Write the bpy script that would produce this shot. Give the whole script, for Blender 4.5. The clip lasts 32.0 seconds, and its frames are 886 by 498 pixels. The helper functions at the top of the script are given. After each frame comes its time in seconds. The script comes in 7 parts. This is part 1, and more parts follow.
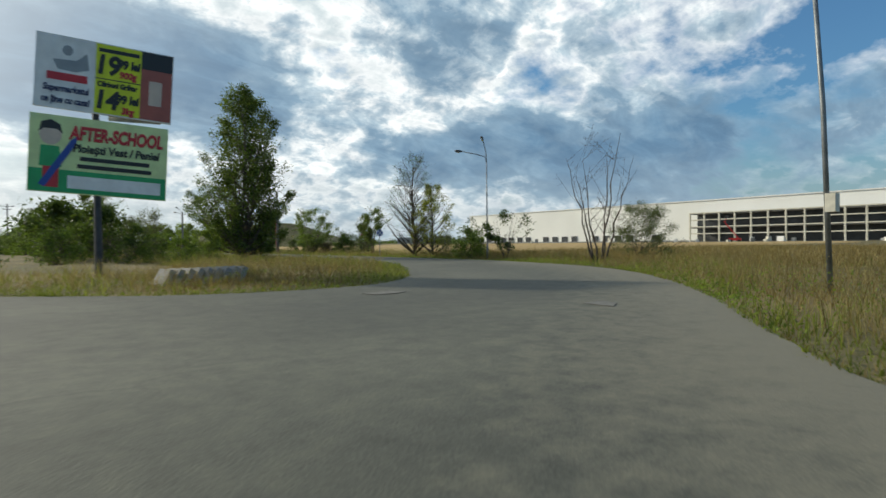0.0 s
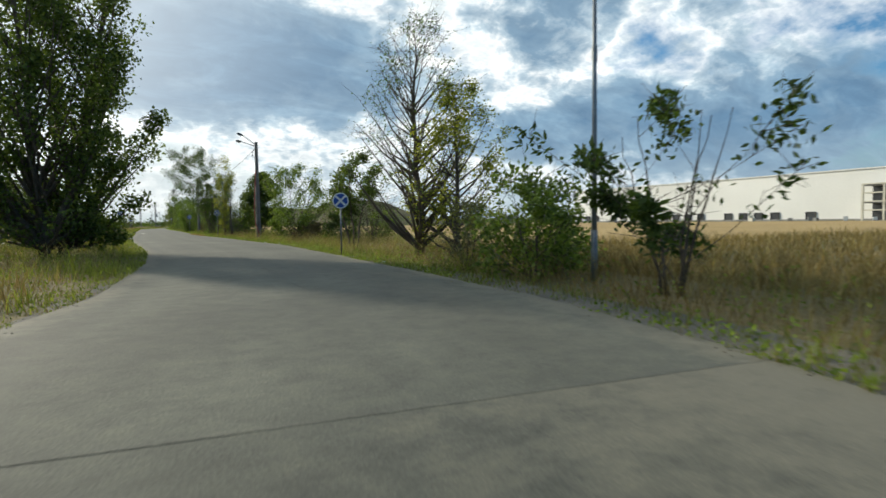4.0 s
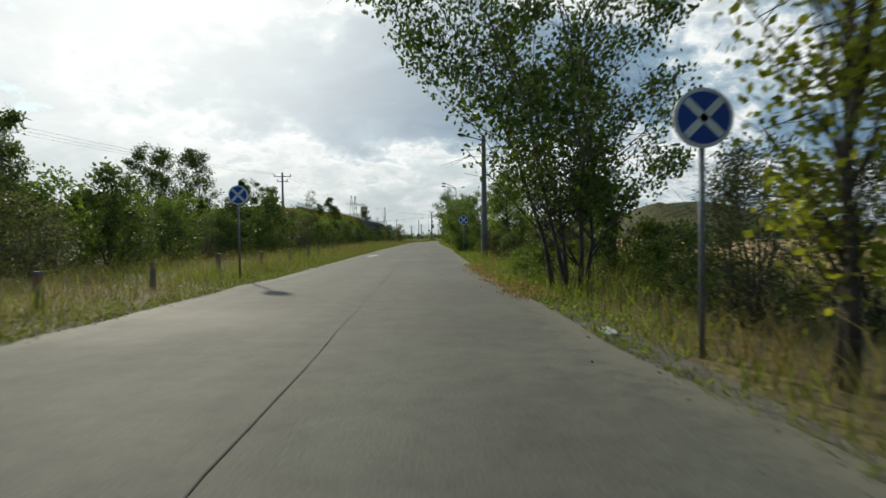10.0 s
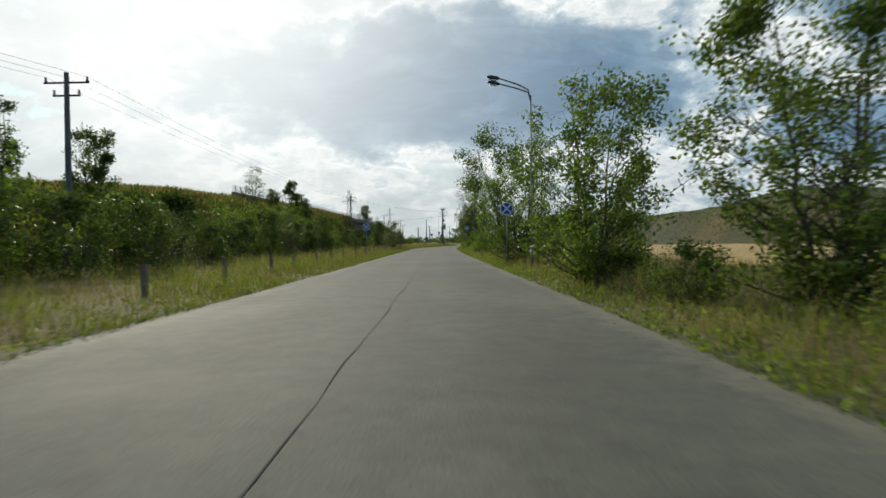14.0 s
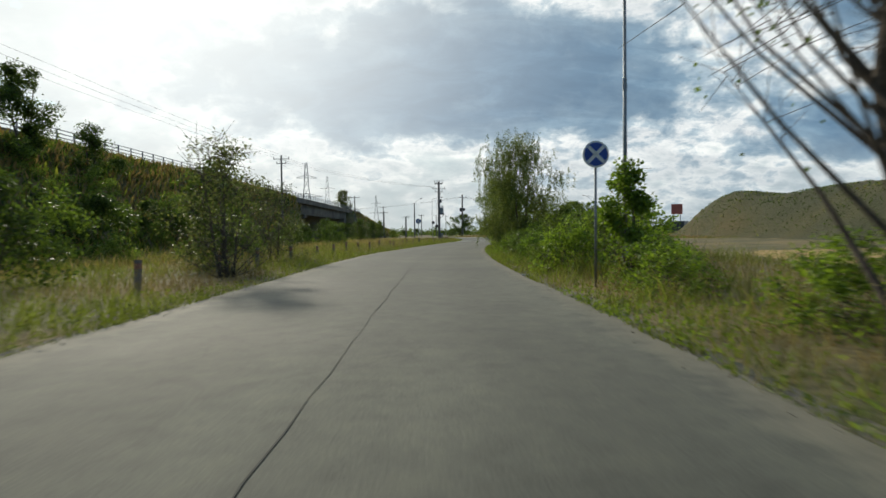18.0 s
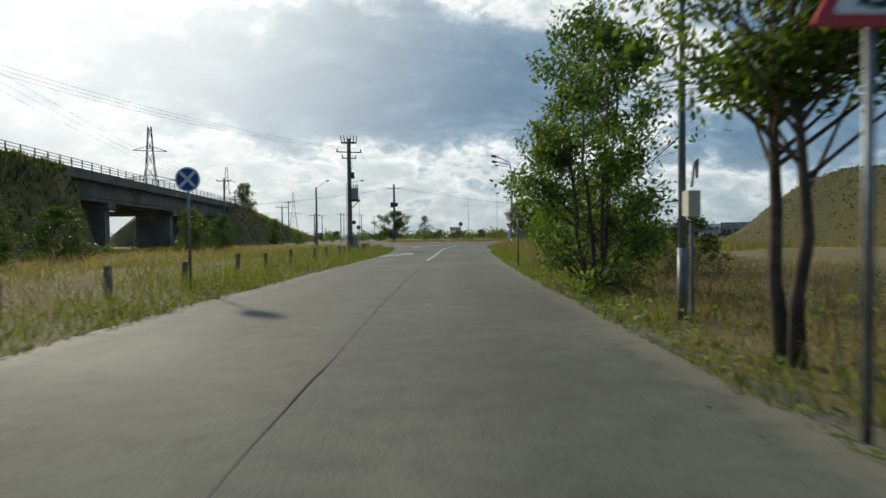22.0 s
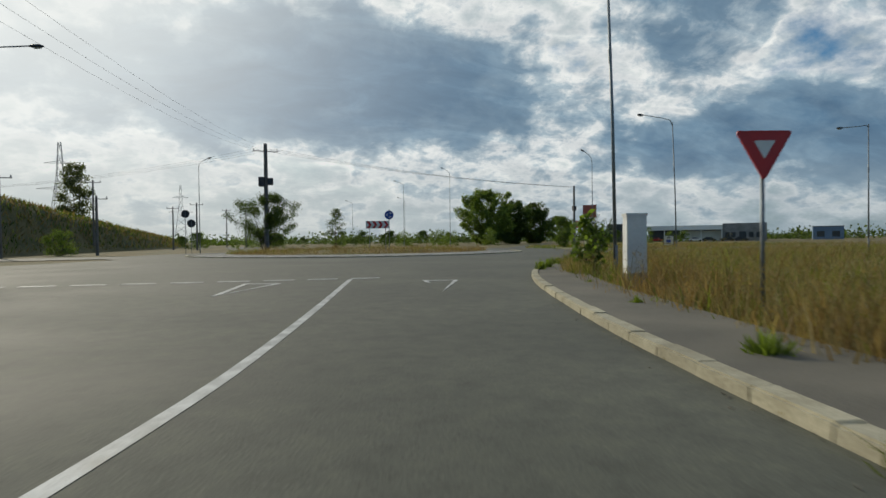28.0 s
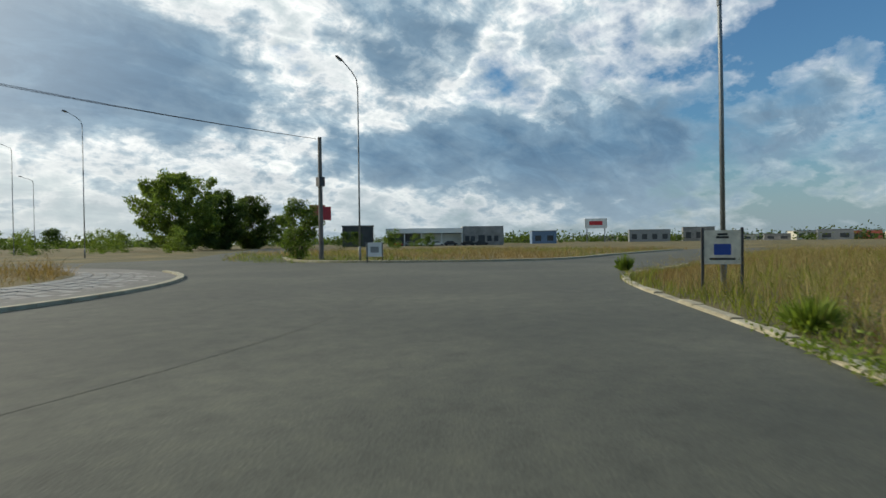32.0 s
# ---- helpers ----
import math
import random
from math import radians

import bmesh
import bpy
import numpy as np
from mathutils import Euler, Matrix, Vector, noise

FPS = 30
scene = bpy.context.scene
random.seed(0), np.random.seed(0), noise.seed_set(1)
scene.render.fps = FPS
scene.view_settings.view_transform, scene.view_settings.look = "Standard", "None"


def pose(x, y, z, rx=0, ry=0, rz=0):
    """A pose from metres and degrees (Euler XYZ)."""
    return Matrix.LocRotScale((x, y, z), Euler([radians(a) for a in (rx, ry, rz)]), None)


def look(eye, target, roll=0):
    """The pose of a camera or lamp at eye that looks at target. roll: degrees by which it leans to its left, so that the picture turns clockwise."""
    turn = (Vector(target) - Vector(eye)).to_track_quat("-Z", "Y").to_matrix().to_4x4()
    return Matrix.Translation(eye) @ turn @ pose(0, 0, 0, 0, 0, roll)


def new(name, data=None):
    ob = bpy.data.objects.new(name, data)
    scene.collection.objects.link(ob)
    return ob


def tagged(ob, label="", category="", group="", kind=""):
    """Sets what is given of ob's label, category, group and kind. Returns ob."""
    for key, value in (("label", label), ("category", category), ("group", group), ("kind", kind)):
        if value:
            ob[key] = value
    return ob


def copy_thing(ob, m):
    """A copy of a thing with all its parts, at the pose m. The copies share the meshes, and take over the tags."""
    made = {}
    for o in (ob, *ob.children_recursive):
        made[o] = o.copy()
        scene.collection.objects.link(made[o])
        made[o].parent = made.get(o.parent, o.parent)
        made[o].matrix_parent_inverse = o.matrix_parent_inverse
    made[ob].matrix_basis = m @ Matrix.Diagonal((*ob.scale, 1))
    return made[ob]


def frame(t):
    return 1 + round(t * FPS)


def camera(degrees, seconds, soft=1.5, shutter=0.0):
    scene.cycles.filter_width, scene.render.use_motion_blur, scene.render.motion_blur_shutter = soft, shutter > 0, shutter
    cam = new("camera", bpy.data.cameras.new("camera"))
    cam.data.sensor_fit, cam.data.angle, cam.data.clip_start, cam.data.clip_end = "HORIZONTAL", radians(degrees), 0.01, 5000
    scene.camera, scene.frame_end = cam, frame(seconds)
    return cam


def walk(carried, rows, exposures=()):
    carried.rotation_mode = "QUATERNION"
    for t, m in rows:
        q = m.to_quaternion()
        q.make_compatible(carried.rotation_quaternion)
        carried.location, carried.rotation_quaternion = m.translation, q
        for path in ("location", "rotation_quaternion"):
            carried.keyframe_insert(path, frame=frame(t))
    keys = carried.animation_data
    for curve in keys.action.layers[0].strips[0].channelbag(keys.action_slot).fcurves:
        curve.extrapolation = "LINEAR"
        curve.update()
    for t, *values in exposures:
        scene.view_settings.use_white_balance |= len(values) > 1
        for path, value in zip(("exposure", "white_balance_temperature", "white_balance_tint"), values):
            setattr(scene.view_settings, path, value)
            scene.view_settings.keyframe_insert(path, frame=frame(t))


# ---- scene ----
FOV = 77.92
cam = camera(FOV, 32.0, soft=1.5, shutter=0.2)
PATH = [
    (0.0, pose(-20.82, -62.35, 1.2, 89.27, 0, -37.36) @ pose(0, 0, 0, 0, 0, -0.69)),
    (0.5, pose(-18.28, -59.63, 1.2, 89.05, 0, -44.28) @ pose(0, 0, 0, 0, 0, -0.69)),
    (1.0, pose(-15.55, -57.19, 1.2, 88.26, 0, -49.13) @ pose(0, 0, 0, 0, 0, -0.69)),
    (1.5, pose(-12.79, -54.89, 1.2, 88.12, 0, -51.05) @ pose(0, 0, 0, 0, 0, -0.69)),
    (2.0, pose(-10.15, -52.55, 1.2, 87.93, 0, -49.09) @ pose(0, 0, 0, 0, 0, -0.69)),
    (2.5, pose(-7.72, -50.11, 1.2, 87.97, 0, -45.49) @ pose(0, 0, 0, 0, 0, -0.69)),
    (3.0, pose(-5.54, -47.53, 1.2, 88.00, 0, -40.70) @ pose(0, 0, 0, 0, 0, -0.69)),
    (3.5, pose(-3.68, -44.71, 1.2, 87.57, 0, -34.04) @ pose(0, 0, 0, 0, 0, -0.69)),
    (4.0, pose(-2.18, -41.64, 1.2, 87.16, 0, -26.55) @ pose(0, 0, 0, 0, 0, -0.69)),
    (4.5, pose(-1.06, -38.27, 1.2, 86.77, 0, -18.71) @ pose(0, 0, 0, 0, 0, -0.69)),
    (5.0, pose(-0.28, -34.66, 1.2, 88.81, 0, -12.58) @ pose(0, 0, 0, 0, 0, -0.69)),
    (6.0, pose(0.70, -26.76, 1.2, 88.81, 0, -6.34) @ pose(0, 0, 0, 0, 0, -0.69)),
    (6.5, pose(0.96, -22.49, 1.2, 88.49, 0, -3.86) @ pose(0, 0, 0, 0, 0, -0.69)),
    (7.0, pose(0.97, -18.01, 1.2, 88.59, 0, -0.32) @ pose(0, 0, 0, 0, 0, -0.69)),
    (7.5, pose(0.75, -13.34, 1.2, 88.71, 0, 2.38) @ pose(0, 0, 0, 0, 0, -0.69)),
    (8.0, pose(0.44, -8.50, 1.2, 88.50, 0, 3.05) @ pose(0, 0, 0, 0, 0, -0.69)),
    (8.5, pose(0.16, -3.51, 1.2, 88.74, 0, 2.47) @ pose(0, 0, 0, 0, 0, -0.69)),
    (9.0, pose(-0.06, 1.60, 1.2, 88.59, 0, 1.58) @ pose(0, 0, 0, 0, 0, -0.69)),
    (9.5, pose(-0.21, 6.80, 1.2, 88.88, 0, 0.76) @ pose(0, 0, 0, 0, 0, -0.69)),
    (10.0, pose(-0.34, 12.09, 1.2, 88.80, 0, 0.68) @ pose(0, 0, 0, 0, 0, -0.69)),
    (10.5, pose(-0.51, 17.46, 1.2, 89.05, 0, 1.23) @ pose(0, 0, 0, 0, 0, -0.69)),
    (11.0, pose(-0.73, 22.93, 1.2, 88.73, 0, 1.62) @ pose(0, 0, 0, 0, 0, -0.69)),
    (11.5, pose(-1.00, 28.52, 1.2, 88.82, 0, 2.18) @ pose(0, 0, 0, 0, 0, -0.69)),
    (12.0, pose(-1.30, 34.28, 1.2, 89.07, 0, 2.29) @ pose(0, 0, 0, 0, 0, -0.69)),
    (12.5, pose(-1.62, 40.25, 1.2, 89.25, 0, 2.36) @ pose(0, 0, 0, 0, 0, -0.69)),
    (13.0, pose(-1.95, 46.46, 1.2, 89.04, 0, 2.29) @ pose(0, 0, 0, 0, 0, -0.69)),
    (13.5, pose(-2.27, 52.95, 1.2, 88.97, 0, 2.13) @ pose(0, 0, 0, 0, 0, -0.69)),
    (14.0, pose(-2.56, 59.73, 1.2, 89.20, 0, 1.60) @ pose(0, 0, 0, 0, 0, -0.69)),
    (14.5, pose(-2.79, 66.82, 1.2, 89.01, 0, 0.96) @ pose(0, 0, 0, 0, 0, -0.69)),
    (15.0, pose(-3.08, 74.18, 1.2, 88.81, 0, 1.70) @ pose(0, 0, 0, 0, 0, -0.69)),
    (16.0, pose(-3.78, 89.52, 1.2, 88.81, 0, 1.57) @ pose(0, 0, 0, 0, 0, -0.69)),
    (16.5, pose(-4.00, 97.32, 1.2, 88.54, 0, 0.61) @ pose(0, 0, 0, 0, 0, -0.69)),
    (17.0, pose(-4.21, 105.05, 1.2, 88.69, 0, 0.92) @ pose(0, 0, 0, 0, 0, -0.69)),
    (17.5, pose(-4.43, 112.63, 1.2, 88.42, 0, 1.00) @ pose(0, 0, 0, 0, 0, -0.69)),
    (18.0, pose(-4.65, 119.96, 1.2, 88.42, 0, 0.99) @ pose(0, 0, 0, 0, 0, -0.69)),
    (18.5, pose(-4.85, 126.98, 1.2, 88.99, 0, 0.91) @ pose(0, 0, 0, 0, 0, -0.69)),
    (19.0, pose(-5.04, 133.65, 1.2, 89.00, 0, 0.88) @ pose(0, 0, 0, 0, 0, -0.69)),
    (19.5, pose(-5.17, 139.98, 1.2, 88.32, 0, 0.35) @ pose(0, 0, 0, 0, 0, -0.69)),
    (20.0, pose(-5.15, 146.02, 1.2, 88.53, 0, -1.28) @ pose(0, 0, 0, 0, 0, -0.69)),
    (20.5, pose(-4.96, 151.83, 1.2, 88.79, 0, -2.96) @ pose(0, 0, 0, 0, 0, -0.69)),
    (21.0, pose(-4.65, 157.46, 1.2, 88.77, 0, -4.17) @ pose(0, 0, 0, 0, 0, -0.69)),
    (21.5, pose(-4.24, 162.95, 1.2, 88.80, 0, -5.24) @ pose(0, 0, 0, 0, 0, -0.69)),
    (22.0, pose(-3.75, 168.31, 1.2, 88.74, 0, -6.11) @ pose(0, 0, 0, 0, 0, -0.69)),
    (22.5, pose(-3.19, 173.56, 1.2, 88.86, 0, -6.93) @ pose(0, 0, 0, 0, 0, -0.69)),
    (23.0, pose(-2.60, 178.70, 1.2, 89.50, 0, -7.36) @ pose(0, 0, 0, 0, 0, -0.69)),
    (23.5, pose(-1.98, 183.76, 1.2, 88.81, 0, -7.73) @ pose(0, 0, 0, 0, 0, -0.69)),
    (24.0, pose(-1.35, 188.74, 1.2, 89.07, 0, -8.03) @ pose(0, 0, 0, 0, 0, -0.69)),
    (24.5, pose(-0.69, 193.67, 1.2, 89.25, 0, -8.37) @ pose(0, 0, 0, 0, 0, -0.69)),
    (25.0, pose(-0.02, 198.57, 1.2, 89.44, 0, -8.54) @ pose(0, 0, 0, 0, 0, -0.69)),
    (25.5, pose(0.66, 203.47, 1.2, 90.60, 0, -8.58) @ pose(0, 0, 0, 0, 0, -0.69)),
    (26.0, pose(1.40, 208.37, 1.2, 88.81, 0, -9.46) @ pose(0, 0, 0, 0, 0, -0.69)),
    (27.0, pose(3.18, 218.21, 1.2, 88.81, 0, -11.73) @ pose(0, 0, 0, 0, 0, -0.69)),
    (27.5, pose(4.19, 223.13, 1.2, 89.25, 0, -12.39) @ pose(0, 0, 0, 0, 0, -0.69)),
    (28.0, pose(5.25, 228.05, 1.2, 89.14, 0, -12.91) @ pose(0, 0, 0, 0, 0, -0.69)),
    (28.5, pose(6.33, 232.93, 1.2, 89.19, 0, -13.24) @ pose(0, 0, 0, 0, 0, -0.69)),
    (29.0, pose(7.49, 237.74, 1.2, 89.44, 0, -14.51) @ pose(0, 0, 0, 0, 0, -0.69)),
    (29.5, pose(8.88, 242.41, 1.2, 89.56, 0, -17.96) @ pose(0, 0, 0, 0, 0, -0.69)),
    (30.0, pose(10.60, 246.87, 1.2, 89.53, 0, -22.48) @ pose(0, 0, 0, 0, 0, -0.69)),
    (30.5, pose(12.65, 251.04, 1.2, 89.43, 0, -27.71) @ pose(0, 0, 0, 0, 0, -0.69)),
    (31.0, pose(14.98, 254.87, 1.2, 89.11, 0, -32.84) @ pose(0, 0, 0, 0, 0, -0.69)),
    (31.5, pose(17.55, 258.31, 1.2, 89.16, 0, -38.20) @ pose(0, 0, 0, 0, 0, -0.69)),
    (32.0, pose(20.17, 261.41, 1.2, 89.23, 0, -41.24) @ pose(0, 0, 0, 0, 0, -0.69)),
]
walk(cam, PATH, exposures=((0, 0.13), (2, 0.18), (3.5, 0.3), (4.5, 0.3), (7, -0.03), (10, -0.08), (19, -0.04), (25, -0.17), (28, -0.33), (30, -0.28), (32, 0.0)))
# ---- world and light ----
SUN_AZ, SUN_EL = 29.0, 25.0          # degrees to the left of +y, and above the horizon
sun_dir = Vector((-math.sin(radians(SUN_AZ)) * math.cos(radians(SUN_EL)), math.cos(radians(SUN_AZ)) * math.cos(radians(SUN_EL)), math.sin(radians(SUN_EL))))
sun = new("sun", bpy.data.lights.new("sun", "SUN"))
sun.data.energy, sun.data.angle, sun.data.color = 3.1, radians(2.5), (1.0, 0.915, 0.735)
sun.matrix_world = look(sun_dir * 100, (0, 0, 0))


def node(nt, kind, x=None, **props):
    n = nt.nodes.new(kind)
    for k, val in props.items():
        setattr(n, k, val)
    return n


def ramp(nt, src, stops):
    r = nt.nodes.new("ShaderNodeValToRGB")
    els = r.color_ramp.elements
    while len(els) < len(stops):
        els.new(0.5)
    for e, (p, c) in zip(els, stops):
        e.position = p
        e.color = (*c, 1) if len(c) == 3 else c
    nt.links.new(src, r.inputs[0])
    return r.outputs[0]


def math_node(nt, op, a, b=None, c=None, clamp=False):
    n = nt.nodes.new("ShaderNodeMath")
    n.operation, n.use_clamp = op, clamp
    for i, val in enumerate((a, b, c)):
        if val is None:
            continue
        if isinstance(val, (int, float)):
            n.inputs[i].default_value = val
        else:
            nt.links.new(val, n.inputs[i])
    return n.outputs[0]


def mixc(nt, fac, a, b, blend="MIX"):
    n = nt.nodes.new("ShaderNodeMix")
    n.data_type, n.blend_type = "RGBA", blend
    for sock, val in ((n.inputs[0], fac), (n.inputs[6], a), (n.inputs[7], b)):
        if isinstance(val, (int, float)):
            sock.default_value = val
        elif isinstance(val, tuple):
            sock.default_value = (*val, 1)
        else:
            nt.links.new(val, sock)
    return n.outputs[2]


world = bpy.data.worlds.new("world")
scene.world = world
world.use_nodes = True
wt = world.node_tree
wt.nodes.clear()
sky = node(wt, "ShaderNodeTexSky", sky_type="NISHITA", sun_disc=False)
sky.sun_elevation, sky.sun_rotation = radians(SUN_EL), radians(-SUN_AZ)
sky.dust_density, sky.air_density = 1.6, 1.2
tc = node(wt, "ShaderNodeTexCoord")
sep = node(wt, "ShaderNodeSeparateXYZ")
wt.links.new(tc.outputs["Generated"], sep.inputs[0])
up = math_node(wt, "MAXIMUM", sep.outputs[2], 0.0)
# a cloud layer seen from below: the direction meets a flat ceiling
ceil_z = math_node(wt, "ADD", up, 0.45)
px_, py_ = math_node(wt, "DIVIDE", sep.outputs[0], ceil_z), math_node(wt, "DIVIDE", sep.outputs[1], ceil_z)
comb = node(wt, "ShaderNodeCombineXYZ")
wt.links.new(px_, comb.inputs[0])
wt.links.new(py_, comb.inputs[1])
comb.inputs[2].default_value = 3.7
n1 = node(wt, "ShaderNodeTexNoise")
n1.inputs["Scale"].default_value, n1.inputs["Detail"].default_value, n1.inputs["Roughness"].default_value = 1.5, 10, 0.56
n1.inputs["Distortion"].default_value = 0.25
wt.links.new(comb.outputs[0], n1.inputs["Vector"])
n2 = node(wt, "ShaderNodeTexNoise")
n2.inputs["Scale"].default_value, n2.inputs["Detail"].default_value, n2.inputs["Roughness"].default_value = 4.2, 11, 0.58
wt.links.new(comb.outputs[0], n2.inputs["Vector"])
dot = node(wt, "ShaderNodeVectorMath", operation="DOT_PRODUCT")
wt.links.new(tc.outputs["Generated"], dot.inputs[0])
dot.inputs[1].default_value = sun_dir
toward = math_node(wt, "MAXIMUM", dot.outputs["Value"], 0.0)
glow = math_node(wt, "POWER", toward, 9.0)
az = math_node(wt, "ARCTAN2", sep.outputs[0], sep.outputs[1])
n3 = node(wt, "ShaderNodeTexNoise")
n3.inputs["Scale"].default_value, n3.inputs["Detail"].default_value, n3.inputs["Roughness"].default_value = 11.0, 8, 0.6
n3.inputs["Distortion"].default_value = 0.4
wt.links.new(comb.outputs[0], n3.inputs["Vector"])
ragged = math_node(wt, "ADD", math_node(wt, "MULTIPLY", math_node(wt, "SUBTRACT", n1.outputs[0], 0.5), 2.2), math_node(wt, "ADD", math_node(wt, "MULTIPLY", math_node(wt, "SUBTRACT", n2.outputs[0], 0.5), 3.4), math_node(wt, "MULTIPLY", math_node(wt, "SUBTRACT", n3.outputs[0], 0.5), 1.6)))


def cloud_mass(az0, half_az, z0, half_z):
    """A cloud bank about a bearing and a height, 1 at its heart and below 0 outside."""
    a = math_node(wt, "DIVIDE", math_node(wt, "ABSOLUTE", math_node(wt, "SUBTRACT", az, radians(az0))), radians(half_az))
    e = math_node(wt, "DIVIDE", math_node(wt, "ABSOLUTE", math_node(wt, "SUBTRACT", sep.outputs[2], z0)), half_z)
    return math_node(wt, "SUBTRACT", 1.0, math_node(wt, "SQRT", math_node(wt, "ADD", math_node(wt, "POWER", a, 2.0), math_node(wt, "POWER", e, 2.0))))


bank_a, bank_b, bank_c = cloud_mass(1, 34, 0.265, 0.12), math_node(wt, "MULTIPLY", cloud_mass(54, 28, 0.15, 0.12), 0.7), cloud_mass(-20, 60, 0.75, 0.2)
bank_d = math_node(wt, "MULTIPLY", cloud_mass(36, 17, 0.3, 0.16), 0.1)
mass = math_node(wt, "MAXIMUM", math_node(wt, "MAXIMUM", bank_a, bank_b), math_node(wt, "MAXIMUM", bank_c, bank_d))
dens = math_node(wt, "MULTIPLY_ADD", ragged, 0.72, math_node(wt, "MAXIMUM", math_node(wt, "MULTIPLY", mass, 1.5), -0.5))
# a thin pale sheet towards the sun, breaking into blue away from it
cover = math_node(wt, "MULTIPLY_ADD", dot.outputs["Value"], 0.25, math_node(wt, "ADD", n2.outputs[0], math_node(wt, "MULTIPLY", math_node(wt, "MAXIMUM", mass, -0.3), 0.3)))
low = ramp(wt, up, [(0.0, (1, 1, 1)), (0.16, (0, 0, 0))])
cover = math_node(wt, "MULTIPLY_ADD", math_node(wt, "MULTIPLY", low, toward), 0.42, cover)
mask = ramp(wt, cover, [(0.41, (0, 0, 0)), (0.58, (1, 1, 1))])
body = ramp(wt, math_node(wt, "MULTIPLY_ADD", dens, 0.5, 0.5), [(0.12, (0.42, 0.53, 0.57)), (0.34, (0.62, 0.70, 0.72)), (0.46, (0.92, 0.95, 0.94)), (0.55, (0.46, 0.57, 0.64)), (0.66, (0.225, 0.342, 0.45)), (0.95, (0.132, 0.24, 0.36))])
# long uneven streaks within the cloud
stretch = node(wt, "ShaderNodeVectorMath", operation="MULTIPLY")
stretch.inputs[1].default_value = (2.2, 4.4, 1.0)
wt.links.new(comb.outputs[0], stretch.inputs[0])
n4 = node(wt, "ShaderNodeTexNoise")
n4.inputs["Scale"].default_value, n4.inputs["Detail"].default_value, n4.inputs["Roughness"].default_value = 2.2, 7, 0.62
n4.inputs["Distortion"].default_value = 0.7
wt.links.new(stretch.outputs[0], n4.inputs["Vector"])
body = mixc(wt, 1.0, body, ramp(wt, n4.outputs[0], [(0.3, (0.8, 0.82, 0.85)), (0.5, (0.98, 0.99, 1.0)), (0.74, (1.4, 1.36, 1.3))]), "MULTIPLY")
body = mixc(wt, math_node(wt, "MULTIPLY", glow, 0.85), body, (1.15, 1.18, 1.14))
skyc = mixc(wt, 1.0, sky.outputs[0], (0.048, 0.083, 0.112), "MULTIPLY")
col = mixc(wt, mask, skyc, body)
haze = mixc(wt, math_node(wt, "POWER", toward, 3.0), (0.33, 0.425, 0.49), (0.76, 0.79, 0.74))
col = mixc(wt, math_node(wt, "MULTIPLY", low, 0.75), col, haze)
bg = node(wt, "ShaderNodeBackground")
bg.inputs["Strength"].default_value = 1.0
wt.links.new(col, bg.inputs["Color"])
wout = node(wt, "ShaderNodeOutputWorld")
wt.links.new(bg.outputs[0], wout.inputs["Surface"])


# ---- materials ----
def surface(name, colors, scale=3.0, fine=40.0, rough=0.8, bump=0.2, bump_dist=0.01, metal=0.0, spread=0.35, object_random=0.0, coords="Object", speck=0.26):
    """A two-scale surface: colors are blended by a broad noise, and a fine one gives grain and relief."""
    m = bpy.data.materials.new(name)
    m.use_nodes = True
    nt = m.node_tree
    b = nt.nodes["Principled BSDF"]
    c = node(nt, "ShaderNodeTexCoord")
    broad, grain = node(nt, "ShaderNodeTexNoise"), node(nt, "ShaderNodeTexNoise")
    broad.inputs["Scale"].default_value, broad.inputs["Detail"].default_value = scale, 6
    grain.inputs["Scale"].default_value, grain.inputs["Detail"].default_value = fine, 5
    for n in (broad, grain):
        nt.links.new(c.outputs[coords], n.inputs["Vector"])
    stops = [(0.5 - spread / 2 + spread * i / max(1, len(colors) - 1), k) for i, k in enumerate(colors)]
    base = ramp(nt, broad.outputs[0], stops)
    g = ramp(nt, grain.outputs[0], [(0.25, (1 - speck,) * 3), (0.75, (1 + 0.75 * speck,) * 3)])
    base = mixc(nt, 1.0, base, g, "MULTIPLY")
    if object_random:
        oi = node(nt, "ShaderNodeObjectInfo")
        r = ramp(nt, oi.outputs["Random"], [(0, (1 - object_random,) * 3), (1, (1 + object_random,) * 3)])
        base = mixc(nt, 1.0, base, r, "MULTIPLY")
    nt.links.new(base, b.inputs["Base Color"])
    b.inputs["Metallic"].default_value = metal
    rr = math_node(nt, "MULTIPLY_ADD", broad.outputs[0], 0.3, rough - 0.15, clamp=True)
    nt.links.new(rr, b.inputs["Roughness"])
    bp = node(nt, "ShaderNodeBump")
    bp.inputs["Strength"].default_value, bp.inputs["Distance"].default_value = bump, bump_dist
    nt.links.new(grain.outputs[0], bp.inputs["Height"])
    nt.links.new(bp.outputs[0], b.inputs["Normal"])
    return m


